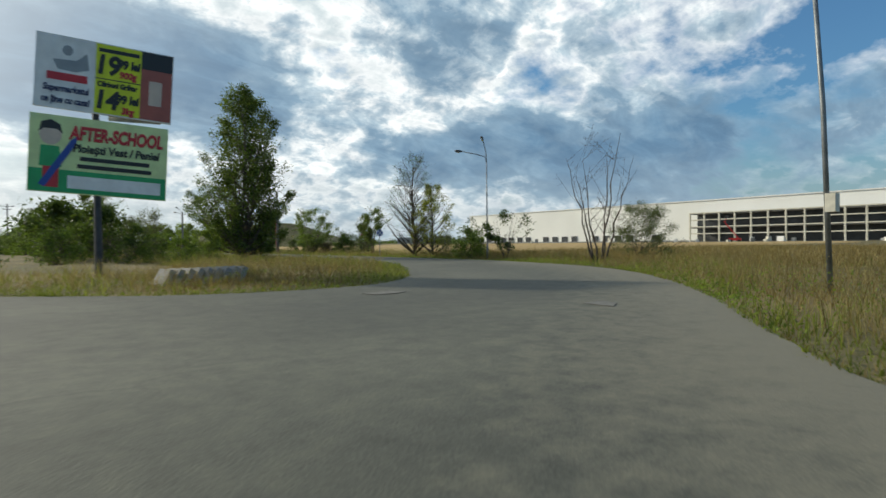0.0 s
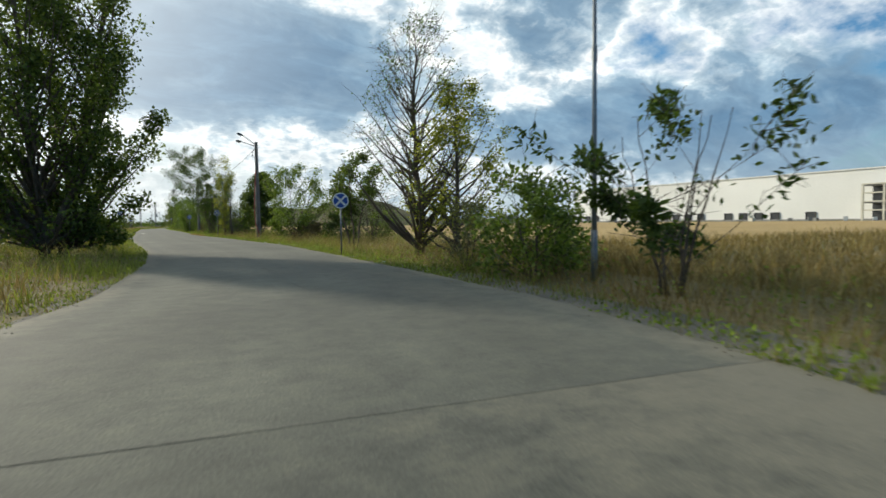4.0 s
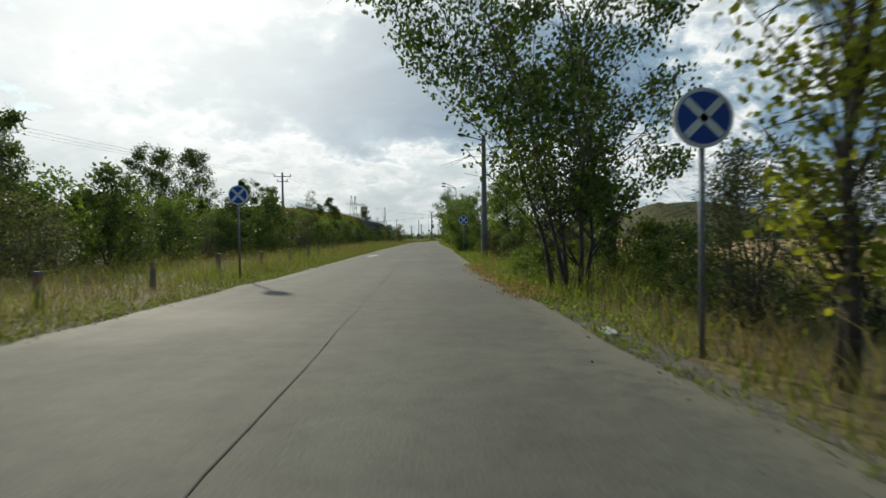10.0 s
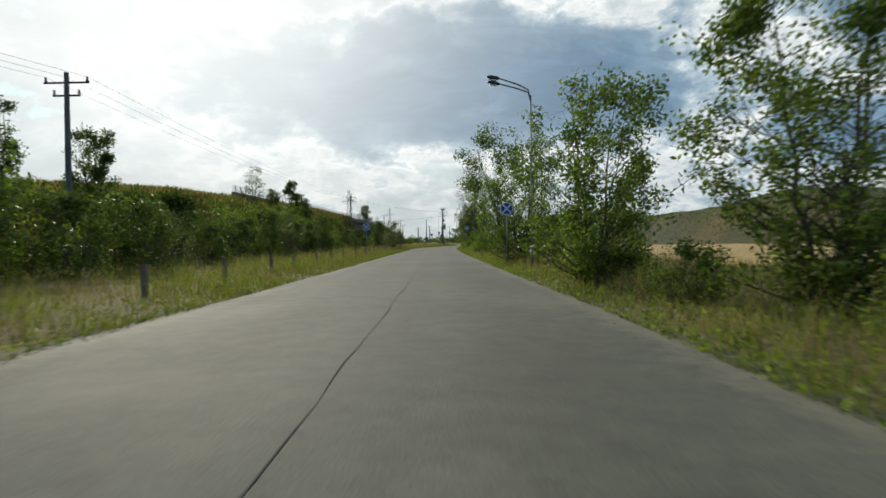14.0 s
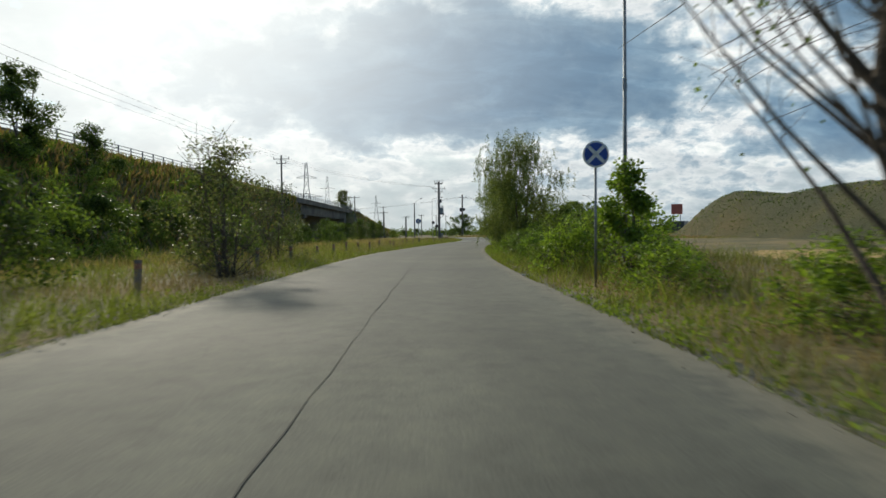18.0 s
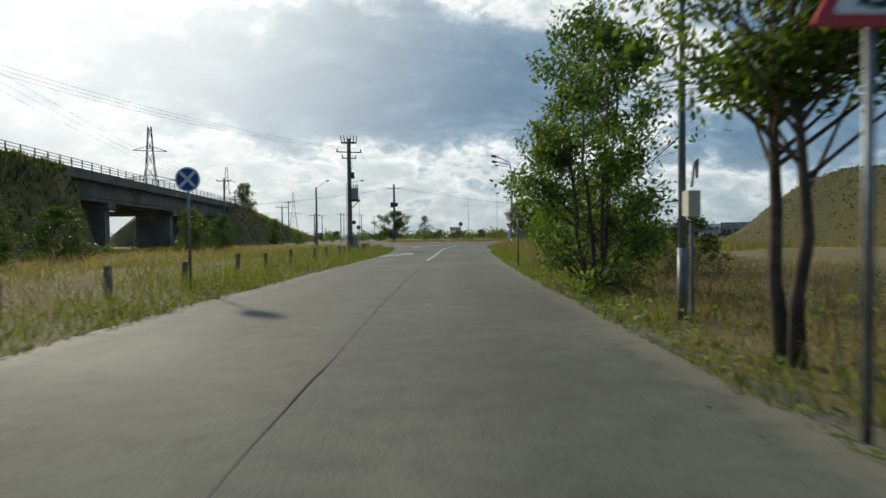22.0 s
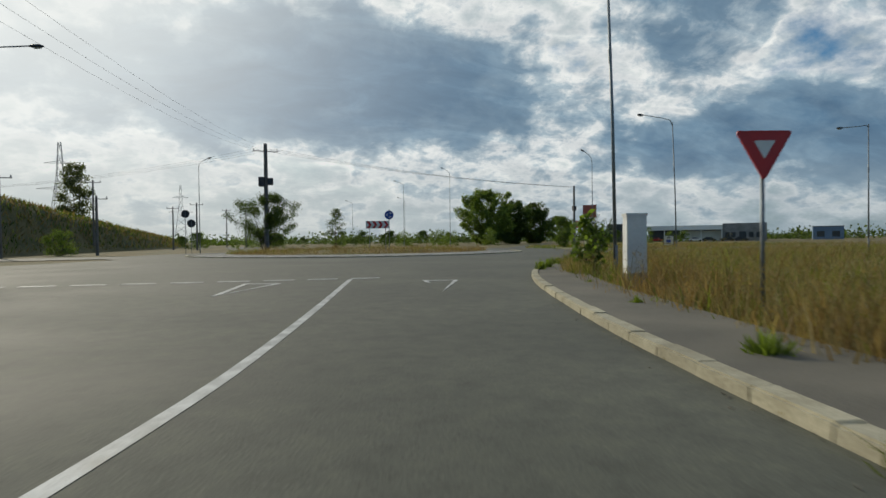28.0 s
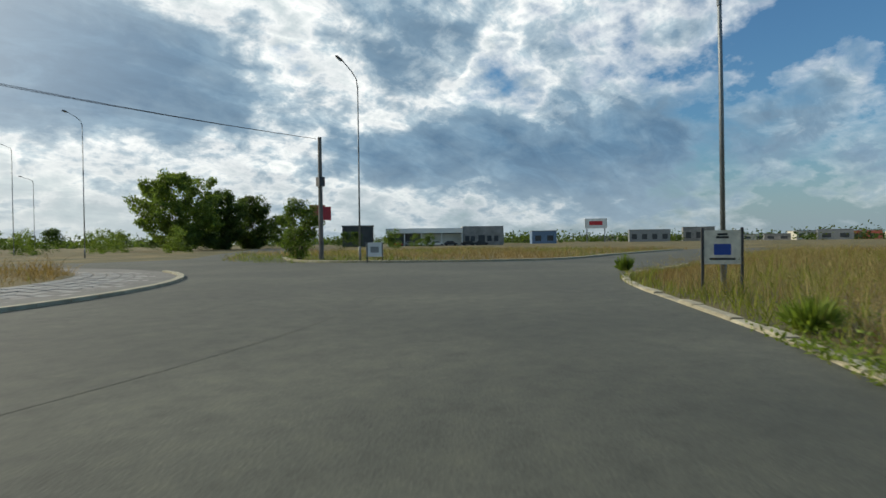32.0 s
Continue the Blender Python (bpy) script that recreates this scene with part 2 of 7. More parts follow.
def leafy(name, dark, light, through_light=0.45, rough=0.5, glow_tint=(1.7, 1.8, 0.75)):
    """Leaves or blades: each one its own shade, letting part of the light through."""
    m = bpy.data.materials.new(name)
    m.use_nodes = True
    nt = m.node_tree
    b = nt.nodes["Principled BSDF"]
    g = node(nt, "ShaderNodeNewGeometry")
    base = ramp(nt, g.outputs["Random Per Island"], [(0.0, dark), (0.7, light), (1.0, tuple(min(1, v * 1.35) for v in light))])
    oi = node(nt, "ShaderNodeObjectInfo")
    r = ramp(nt, oi.outputs["Random"], [(0, (0.75, 0.8, 0.75)), (1, (1.2, 1.12, 1.1))])
    base = mixc(nt, 1.0, base, r, "MULTIPLY")
    nt.links.new(base, b.inputs["Base Color"])
    b.inputs["Roughness"].default_value = rough
    b.inputs["Specular IOR Level"].default_value = 0.25
    tr = node(nt, "ShaderNodeBsdfTranslucent")
    nt.links.new(mixc(nt, 1.0, base, glow_tint, "MULTIPLY"), tr.inputs["Color"])
    mx = node(nt, "ShaderNodeMixShader")
    mx.inputs[0].default_value = through_light
    nt.links.new(b.outputs[0], mx.inputs[1])
    nt.links.new(tr.outputs[0], mx.inputs[2])
    nt.links.new(mx.outputs[0], nt.nodes["Material Output"].inputs["Surface"])
    return m


def paint(name, c, rough=0.45, metal=0.0, dirt=0.18):
    return surface(name, [tuple(v * (1 - dirt) for v in c), c], scale=1.5, fine=18, rough=rough, bump=0.05, bump_dist=0.003, metal=metal, spread=0.3, speck=0.05)


def asphalt(name, tint=1.0):
    """Old asphalt: pale dusty patches, dark stains, a network of hairline cracks, and coarse grain."""
    m = surface(name, [tuple(v * tint for v in c) for c in ((0.076, 0.0785, 0.06), (0.1, 0.1025, 0.079), (0.133, 0.135, 0.104))], scale=0.22, fine=38, rough=0.84, bump=0.55, bump_dist=0.008, spread=0.34)
    nt = m.node_tree
    bs = nt.nodes["Principled BSDF"]
    base = bs.inputs["Base Color"].links[0].from_socket
    c = node(nt, "ShaderNodeTexCoord")
    warp = node(nt, "ShaderNodeTexNoise")
    warp.inputs["Scale"].default_value, warp.inputs["Detail"].default_value = 0.9, 4
    nt.links.new(c.outputs["Object"], warp.inputs["Vector"])
    mv = node(nt, "ShaderNodeVectorMath", operation="MULTIPLY_ADD")
    nt.links.new(warp.outputs["Color"], mv.inputs[0])
    mv.inputs[1].default_value = (1.6, 1.6, 0)
    nt.links.new(c.outputs["Object"], mv.inputs[2])
    vor = node(nt, "ShaderNodeTexVoronoi", feature="DISTANCE_TO_EDGE")
    vor.inputs["Scale"].default_value = 0.28
    nt.links.new(mv.outputs[0], vor.inputs["Vector"])
    line = ramp(nt, vor.outputs["Distance"], [(0.0, (1, 1, 1)), (0.009, (0, 0, 0))])
    patchy = node(nt, "ShaderNodeTexNoise")
    patchy.inputs["Scale"].default_value, patchy.inputs["Detail"].default_value = 0.13, 3
    nt.links.new(c.outputs["Object"], patchy.inputs["Vector"])
    where = ramp(nt, patchy.outputs[0], [(0.46, (0, 0, 0)), (0.62, (1, 1, 1))])
    crack = math_node(nt, "MULTIPLY", math_node(nt, "MULTIPLY", line, where), 0.28)
    spots = node(nt, "ShaderNodeTexNoise")
    spots.inputs["Scale"].default_value, spots.inputs["Detail"].default_value, spots.inputs["Roughness"].default_value = 2.6, 8, 0.75
    nt.links.new(c.outputs["Object"], spots.inputs["Vector"])
    sp = ramp(nt, spots.outputs[0], [(0.3, (0.7, 0.7, 0.7)), (0.5, (1, 1, 1)), (0.72, (1.32, 1.29, 1.2))])
    base = mixc(nt, 1.0, base, sp, "MULTIPLY")
    base = mixc(nt, crack, base, (0.03, 0.029, 0.027))
    at = node(nt, "ShaderNodeAttribute", attribute_name="sand")
    drift = math_node(nt, "ADD", at.outputs["Fac"], math_node(nt, "MULTIPLY", math_node(nt, "SUBTRACT", spots.outputs[0], 0.5), 1.6))
    sandy = math_node(nt, "MULTIPLY", ramp(nt, drift, [(0.22, (0, 0, 0)), (0.85, (1, 1, 1))]), math_node(nt, "GREATER_THAN", at.outputs["Fac"], 0.001))
    base = mixc(nt, math_node(nt, "MULTIPLY", sandy, 0.85), base, (0.195, 0.18, 0.13))
    tr = node(nt, "ShaderNodeAttribute", attribute_name="worn")
    base = mixc(nt, 1.0, base, ramp(nt, math_node(nt, "MULTIPLY_ADD", math_node(nt, "SUBTRACT", patchy.outputs[0], 0.5), 0.8, tr.outputs["Fac"]), [(0.0, (0.93, 0.93, 0.92)), (1.0, (1.12, 1.12, 1.1))]), "MULTIPLY")
    chips = node(nt, "ShaderNodeTexVoronoi")
    chips.inputs["Scale"].default_value = 55.0
    nt.links.new(c.outputs["Object"], chips.inputs["Vector"])
    base = mixc(nt, 1.0, base, ramp(nt, chips.outputs["Distance"], [(0.05, (1.25, 1.24, 1.2)), (0.45, (0.9, 0.9, 0.9))]), "MULTIPLY")
    nt.links.new(base, bs.inputs["Base Color"])
    return m


M_ASPHALT = asphalt("asphalt")
M_CRACK = surface("tar_seam", [(0.05, 0.048, 0.041), (0.088, 0.084, 0.068)], scale=4, fine=60, rough=0.95)
M_MARK = surface("road_paint", [(0.33, 0.33, 0.31), (0.62, 0.62, 0.59)], scale=3, fine=45, rough=0.7, spread=0.3)
M_MARK_OLD = surface("worn_road_paint", [(0.11, 0.105, 0.09), (0.125, 0.12, 0.1), (0.21, 0.2, 0.175)], scale=9, fine=50, rough=0.8, spread=0.3)
M_GROUND = surface("meadow_soil", [(0.085, 0.085, 0.026), (0.15, 0.12, 0.045), (0.23, 0.17, 0.068)], scale=0.16, fine=5, rough=0.95, bump=0.8, bump_dist=0.12, spread=0.3)
M_FIELD = surface("ripe_field", [(0.36, 0.24, 0.085), (0.46, 0.32, 0.12)], scale=0.1, fine=3, rough=0.95, bump=0.8, bump_dist=0.12)
M_SHOULDER = surface("gravel_shoulder", [(0.1, 0.095, 0.075), (0.19, 0.17, 0.13)], scale=1.2, fine=30, rough=0.95, bump=0.9, bump_dist=0.03)
M_MOUND = surface("mound_grass", [(0.042, 0.046, 0.012), (0.07, 0.064, 0.018), (0.105, 0.082, 0.028)], scale=0.08, fine=3, rough=0.95, bump=0.9, bump_dist=0.2)
M_BANK = surface("grassy_bank", [(0.05, 0.06, 0.018), (0.1, 0.092, 0.034), (0.16, 0.13, 0.056)], scale=0.3, fine=4, rough=0.95, bump=0.9, bump_dist=0.2)
M_CONCRETE = surface("concrete", [(0.2, 0.2, 0.19), (0.32, 0.315, 0.3)], scale=0.6, fine=22, rough=0.85, bump=0.25, bump_dist=0.008)
M_OLDCONC = surface("weathered_concrete", [(0.075, 0.07, 0.06), (0.13, 0.12, 0.102), (0.18, 0.168, 0.145)], scale=0.35, fine=14, rough=0.9, bump=0.3, bump_dist=0.01)
M_POLE_CONC = surface("pole_concrete", [(0.11, 0.1, 0.09), (0.2, 0.185, 0.165)], scale=1.2, fine=30, rough=0.85, bump=0.3)
M_KERB = surface("kerb_stone", [(0.33, 0.295, 0.2), (0.47, 0.43, 0.31)], scale=2.5, fine=30, rough=0.9, bump=0.4, object_random=0.12)
M_STEEL = surface("galvanised_steel", [(0.14, 0.155, 0.165), (0.25, 0.27, 0.28)], scale=2, fine=25, rough=0.5, metal=0.6, bump=0.05)
M_DARKMETAL = surface("dark_metal", [(0.035, 0.037, 0.04), (0.07, 0.07, 0.072)], scale=3, fine=30, rough=0.55, metal=0.3)
M_WIRE = surface("wire", [(0.03, 0.03, 0.032), (0.05, 0.05, 0.05)], rough=0.6)
M_BARK = surface("bark", [(0.055, 0.042, 0.03), (0.13, 0.105, 0.08)], scale=3, fine=26, rough=0.95, bump=0.9, bump_dist=0.02)
M_BARK_PALE = surface("dead_bark", [(0.11, 0.085, 0.06), (0.24, 0.2, 0.16)], scale=3, fine=26, rough=0.95, bump=0.8, bump_dist=0.02)
M_LEAF_DARK = leafy("dark_leaves", (0.03, 0.05, 0.014), (0.078, 0.112, 0.03))
M_LEAF_WILLOW = leafy("willow_leaves", (0.05, 0.068, 0.023), (0.13, 0.156, 0.056), 0.5)
M_LEAF = leafy("green_leaves", (0.05, 0.08, 0.018), (0.12, 0.172, 0.04))
M_LEAF_BRIGHT = leafy("bright_leaves", (0.066, 0.115, 0.018), (0.155, 0.225, 0.036))
M_LEAF_YELLOW = leafy("yellowing_leaves", (0.115, 0.145, 0.022), (0.25, 0.26, 0.042))
M_LEAF_GREY = leafy("greyish_leaves", (0.05, 0.065, 0.035), (0.115, 0.13, 0.065))
M_BRAMBLE = leafy("withered_leaves", (0.045, 0.04, 0.02), (0.11, 0.09, 0.045), 0.3, 0.7)
M_DRY = leafy("dry_blades", (0.165, 0.142, 0.06), (0.3, 0.257, 0.117), 0.36, 0.7, (1.38, 1.32, 0.82))
M_WEED = leafy("fresh_weeds", (0.085, 0.125, 0.022), (0.19, 0.245, 0.048), 0.45, 0.6, (1.5, 1.6, 0.75))
M_SHOOT = leafy("shoot_leaves", (0.09, 0.14, 0.028), (0.2, 0.27, 0.06), 0.55, 0.6, (1.5, 1.6, 0.7))
M_RUST = leafy("rusty_blades", (0.14, 0.104, 0.044), (0.265, 0.2, 0.088), 0.44, 0.7, (1.35, 1.22, 0.8))
M_GREEN = leafy("green_blades", (0.085, 0.105, 0.022), (0.19, 0.21, 0.05), 0.45, 0.6, (1.55, 1.65, 0.75))
M_WHITE = paint("white_paint", (0.78, 0.78, 0.75))
M_RED = paint("red_paint", (0.52, 0.025, 0.025))
M_REDPRINT = paint("red_print", (0.55, 0.03, 0.04))
M_BLUE = paint("blue_paint", (0.02, 0.07, 0.34))
M_BLACK = paint("black_paint", (0.02, 0.02, 0.02))
M_SIGNBACK = paint("grey_back", (0.3, 0.31, 0.31), metal=0.4)
M_FACTORY = surface("white_cladding", [(0.72, 0.72, 0.68), (0.82, 0.82, 0.78)], scale=0.05, fine=2, rough=0.5, bump=0.02, speck=0.03)
# near-black for glazing and doors, and for shade painted behind the warehouse frame
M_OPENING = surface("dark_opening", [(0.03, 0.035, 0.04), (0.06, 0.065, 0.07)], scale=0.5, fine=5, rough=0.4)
M_FRAME = surface("cream_steel", [(0.55, 0.52, 0.42), (0.68, 0.65, 0.55)], scale=0.4, fine=6, rough=0.6)


# ---- mesh tools ----
def fast_mesh(name, verts, faces, mat):
    """A mesh from an (n, 3) array and an (m, k) array of corners, all faces with k corners."""
    verts, faces = np.asarray(verts, np.float32), np.asarray(faces, np.int32)
    me = bpy.data.meshes.new(name)
    k = faces.shape[1]
    me.vertices.add(len(verts))
    me.vertices.foreach_set("co", verts.ravel())
    me.loops.add(faces.size)
    me.loops.foreach_set("vertex_index", faces.ravel())
    me.polygons.add(len(faces))
    me.polygons.foreach_set("loop_start", np.arange(0, faces.size, k, dtype=np.int32))
    me.update(calc_edges=True)
    me.materials.append(mat)
    return me


class Build:
    """Collects pieces of one mesh."""

    def __init__(self):
        self.v, self.f = [], []

    def add(self, verts, faces):
        o = len(self.v)
        self.v += [tuple(p) for p in verts]
        self.f += [tuple(i + o for i in q) for q in faces]
        return self

    def box(self, x0, y0, z0, x1, y1, z1, m=None):
        p = [Vector((x, y, z)) for x in (x0, x1) for y in (y0, y1) for z in (z0, z1)]
        if m is not None:
            p = [m @ q for q in p]
        return self.add(p, [(0, 1, 3, 2), (4, 6, 7, 5), (0, 4, 5, 1), (2, 3, 7, 6), (0, 2, 6, 4), (1, 5, 7, 3)])

    def tube(self, pts, radii, n=8, cap=True):
        pts = [Vector(p) for p in pts]
        if isinstance(radii, (int, float)):
            radii = [radii] * len(pts)
        rings = []
        for i, p in enumerate(pts):
            d = (pts[min(i + 1, len(pts) - 1)] - pts[max(i - 1, 0)])
            d = d.normalized() if d.length > 1e-6 else Vector((0, 0, 1))
            a = d.cross(Vector((0.31, 0.95, 0.02)) if abs(d.z) > 0.9 else Vector((0, 0, 1))).normalized()
            b = d.cross(a)
            rings.append([p + (a * math.cos(2 * math.pi * j / n) + b * math.sin(2 * math.pi * j / n)) * radii[i] for j in range(n)])
        o = len(self.v)
        for r in rings:
            self.v += [tuple(q) for q in r]
        for i in range(len(pts) - 1):
            for j in range(n):
                k = (j + 1) % n
                self.f.append((o + i * n + j, o + i * n + k, o + (i + 1) * n + k, o + (i + 1) * n + j))
        if cap:
            self.f.append(tuple(o + j for j in reversed(range(n))))
            self.f.append(tuple(o + (len(pts) - 1) * n + j for j in range(n)))
        return self

    def prism(self, outline, z0, z1, m=None):
        """A flat outline (x, y) given a thickness from z0 to z1."""
        n = len(outline)
        p = [Vector((x, y, z0)) for x, y in outline] + [Vector((x, y, z1)) for x, y in outline]
        if m is not None:
            p = [m @ q for q in p]
        return self.add(p, [tuple(reversed(range(n))), tuple(range(n, 2 * n))] + [(i, (i + 1) % n, n + (i + 1) % n, n + i) for i in range(n)])

    def mesh(self, name, mat, smooth=False):
        me = bpy.data.meshes.new(name)
        me.from_pydata(self.v, [], self.f)
        me.update()
        me.materials.append(mat)
        if smooth:
            me.polygons.foreach_set("use_smooth", [True] * len(me.polygons))
        return me


def part(name, shape, mat, parent=None, label="", smooth=False):
    me = shape.mesh(name, mat, smooth) if isinstance(shape, Build) else shape
    ob = new(name, me)
    if parent is not None:
        ob.parent = parent
    if label:
        ob["label"] = label
    return ob


def thing(name, x, y, z=0.0, turn=0.0, label="", category="", group="", kind=""):
    ob = new(name)
    ob.matrix_world = pose(x, y, z, 0, 0, turn)
    ob.empty_display_size = 0.2
    return tagged(ob, label, category, group, kind)


def spline(pts, step=2.0):
    """A smooth line through (x, y) points, as an array."""
    pts = np.array(pts, float)
    d = np.concatenate([[0], np.cumsum(np.hypot(*np.diff(pts, axis=0).T))])
    s = np.arange(0, d[-1] + 1e-6, step)
    k = np.zeros_like(pts)
    k[1:-1] = (pts[2:] - pts[:-2]) / (d[2:] - d[:-2])[:, None]
    k[0], k[-1] = (pts[1] - pts[0]) / (d[1] - d[0]), (pts[-1] - pts[-2]) / (d[-1] - d[-2])
    i = np.clip(np.searchsorted(d, s, "right") - 1, 0, len(pts) - 2)
    h = (d[i + 1] - d[i])[:, None]
    u = ((s - d[i]) / (d[i + 1] - d[i]))[:, None]
    return (2 * u**3 - 3 * u**2 + 1) * pts[i] + (u**3 - 2 * u**2 + u) * h * k[i] + (-2 * u**3 + 3 * u**2) * pts[i + 1] + (u**3 - u**2) * h * k[i + 1]


# ---- ground, road, roundabout ----
LEFT = [(-60, -22), (-40, -33), (-27, -41), (-21.5, -45), (-17.5, -48.2), (-13.2, -48.6), (-10.2, -46.3), (-7.7, -42.2), (-5.3, -38), (-3.7, -32), (-3.0, -24), (-3.1, -16), (-3.6, -9), (-4.3, -1), (-5.0, 9), (-5.6, 17), (-5.9, 32), (-6.9, 55), (-7.5, 68), (-7.8, 80), (-8.8, 113), (-9.4, 130), (-9.9, 145), (-9.7, 155), (-8.6, 166), (-6.7, 184), (-5.1, 196), (-3.7, 208), (-3.0, 220), (-3.0, 231), (-5, 238), (-10, 244), (-20, 250), (-45, 258), (-80, 262)]
RIGHT = [(-40, -92), (-27, -77), (-20, -67.5), (-15.5, -61.2), (-12.6, -58.9), (-9.3, -56.6), (-6.2, -54), (-2.3, -50), (0.3, -45.6), (1.8, -41), (2.7, -37), (3.2, -31), (3.4, -24), (3.6, -16), (3.6, -9), (2.9, 0), (2.2, 10), (1.6, 17), (0.9, 31), (0.2, 55), (0.0, 67), (-0.6, 80), (-2.0, 113), (-2.4, 129), (-2.7, 142), (-2.5, 154), (-1.8, 165), (0.6, 185), (2.4, 197), (4.0, 207), (5.6, 215), (7.2, 225), (8.6, 233), (9.8, 237.8), (11.2, 242.5), (13.0, 247), (15.4, 251.2), (18.5, 255.5), (23.5, 260.6), (27.3, 263.6), (30.1, 266.1), (33.0, 268.7), (36.4, 271.0), (41, 272.2), (50, 274), (90, 282)]
MAIN_L, MAIN_R = LEFT[9:30], [p for p in RIGHT if -32 < p[1] < 240]
left_line, right_line = spline(LEFT, 1.5), spline(RIGHT, 1.5)
ISLE, ISLE_R = (9.8, 287.4), 17.0


def strip_between(a, b, n, z, cols=6, u=None):
    """A sheet between two lines, n rows along and cols across."""
    ia, ib = np.linspace(0, len(a) - 1, n), np.linspace(0, len(b) - 1, n)
    pa = np.stack([np.interp(ia, range(len(a)), a[:, k]) for k in (0, 1)], 1)
    pb = np.stack([np.interp(ib, range(len(b)), b[:, k]) for k in (0, 1)], 1)
    u = np.linspace(0, 1, cols + 1) if u is None else np.array(u)
    v = pa[:, None] * (1 - u)[None, :, None] + pb[:, None] * u[None, :, None]
    crown = 0.0 * u
    v = np.concatenate([v, np.broadcast_to((z + crown)[None, :, None], (*v.shape[:2], 1))], 2).reshape(-1, 3)
    k = cols + 1
    f = [(i * k + j, i * k + j + 1, (i + 1) * k + j + 1, (i + 1) * k + j) for i in range(n - 1) for j in range(cols)]
    return v, f


def wobble(line, amount, seed):
    out = line.copy()
    for i, (x, y) in enumerate(line):
        t = noise.noise(Vector((x * 0.45, y * 0.45, seed))) + 0.6 * noise.noise(Vector((x * 1.7, y * 1.7, seed + 9)))
        d = line[min(i + 1, len(line) - 1)] - line[max(i - 1, 0)]
        d /= max(1e-6, np.hypot(*d))
        out[i] += np.array([-d[1], d[0]]) * t * amount
    return out


def upto(line, y0, y1):
    return line[(line[:, 1] >= y0) & (line[:, 1] <= y1)]


b = Build()
main_l, main_r = wobble(upto(spline(LEFT[8:], 1.5), -39, 226), 0.22, 1), wobble(upto(right_line, -39, 226), 0.22, 5)
ACROSS = (0, 0.1, 0.16, 0.23, 0.3, 0.37, 0.44, 0.5, 0.56, 0.63, 0.7, 0.77, 0.84, 0.91, 1)
TRACKS = (0, 0.3, 1, 0.35, 0, 0.4, 1, 0.3, 0.4, 1, 0.4, 0, 0.4, 1, 0.1)
b.add(*strip_between(main_l, main_r, 420, 0.0, 14, ACROSS))
dusty = [i * 15 + j for i in range(420) for j in (0, 14)]
jl, jr = spline(LEFT[:10], 1.0), spline(RIGHT[:12], 1.0)
apron = [(float(x), float(y)) for x, y in jl] + [(float(x), float(y)) for x, y in reversed(jr)] + [(-120, -160), (-140, 0)]
b.add([(x, y, -0.004) for x, y in apron], [tuple(range(len(apron)))])
# the swept-out, sandy side of the junction
jn = wobble(spline(RIGHT[:13], 0.8), 0.12, 7)
jd = np.gradient(jn, axis=0)
jd /= np.hypot(jd[:, 0], jd[:, 1])[:, None]
jin = jn + np.stack([-jd[:, 1], jd[:, 0]], 1) * 4.2
dusty += list(range(len(b.v), len(b.v) + len(jn)))
b.add([(x, y, -0.0025) for x, y in jn] + [(x, y, -0.0025) for x, y in jin], [(i, i + 1, len(jn) + i + 1, len(jn) + i) for i in range(len(jn) - 1)])
rl, rr = spline(LEFT[27:31], 1.5), right_line[(right_line[:, 1] > 219) & (right_line[:, 0] < 30)]
entry = [(float(x), float(y)) for x, y in rl] + [(-14, 262), (-10, 275), (9, 275), (28, 270)] + [(float(x), float(y)) for x, y in reversed(rr)]
b.add([(x, y, 0.003) for x, y in entry], [tuple(reversed(range(len(entry))))])
b.add([(ISLE[0] + 23.5 * math.cos(a * math.pi / 48), ISLE[1] + 23.5 * math.sin(a * math.pi / 48), 0.0055) for a in range(96)], [tuple(range(96))])
EAST = [(95, 292), (70, 287.2), (57, 284.2), (47.9, 282.0), (43.8, 283.4), (40.6, 286.0), (37.9, 289.5), (36.6, 293.2), (37.6, 298.5), (41, 306), (50, 325), (64, 353), (80, 384)]
WEST = [(73, 388), (57, 356), (42.5, 327), (34, 309), (28, 306.5), (20, 308)]
east_line = spline(EAST, 1.0)
outl = [(float(x), float(y)) for x, y in east_line] + WEST + [(12, 290), (20, 262), (26, 261.5)] + [(float(x), float(y)) for x, y in right_line if x > 27]
b.add([(x, y, 0.0015) for x, y in outl], [tuple(range(len(outl)))])
for p0, p1, w in (((-12, 284), (-90, 268), 5.0), ((-2, 309), (-20, 420), 4.4)):
    d = (Vector(p1) - Vector(p0)).normalized()
    q = Vector((-d.y, d.x)) * w
    b.add([(p0[0] - q.x, p0[1] - q.y, 0.0005), (p1[0] - q.x, p1[1] - q.y, 0.0005), (p1[0] + q.x, p1[1] + q.y, 0.0005), (p0[0] + q.x, p0[1] + q.y, 0.0005)], [(0, 1, 2, 3)])
road = part("road", b, M_ASPHALT)
att = road.data.attributes.new("sand", "FLOAT", "POINT")
flags = np.zeros(len(road.data.vertices), np.float32)
flags[dusty] = 1.0
att.data.foreach_set("value", flags)
worn = np.zeros(len(road.data.vertices), np.float32)
worn[:420 * 15] = np.tile(TRACKS, 420)
road.data.attributes.new("worn", "FLOAT", "POINT").data.foreach_set("value", worn)
tagged(road, "worn grey asphalt road with cracked, sandy edges", "road", kind="structure")


def smooth_step(a, c, x):
    t = np.clip((x - a) / (c - a), 0, 1)
    return t * t * (3 - 2 * t)


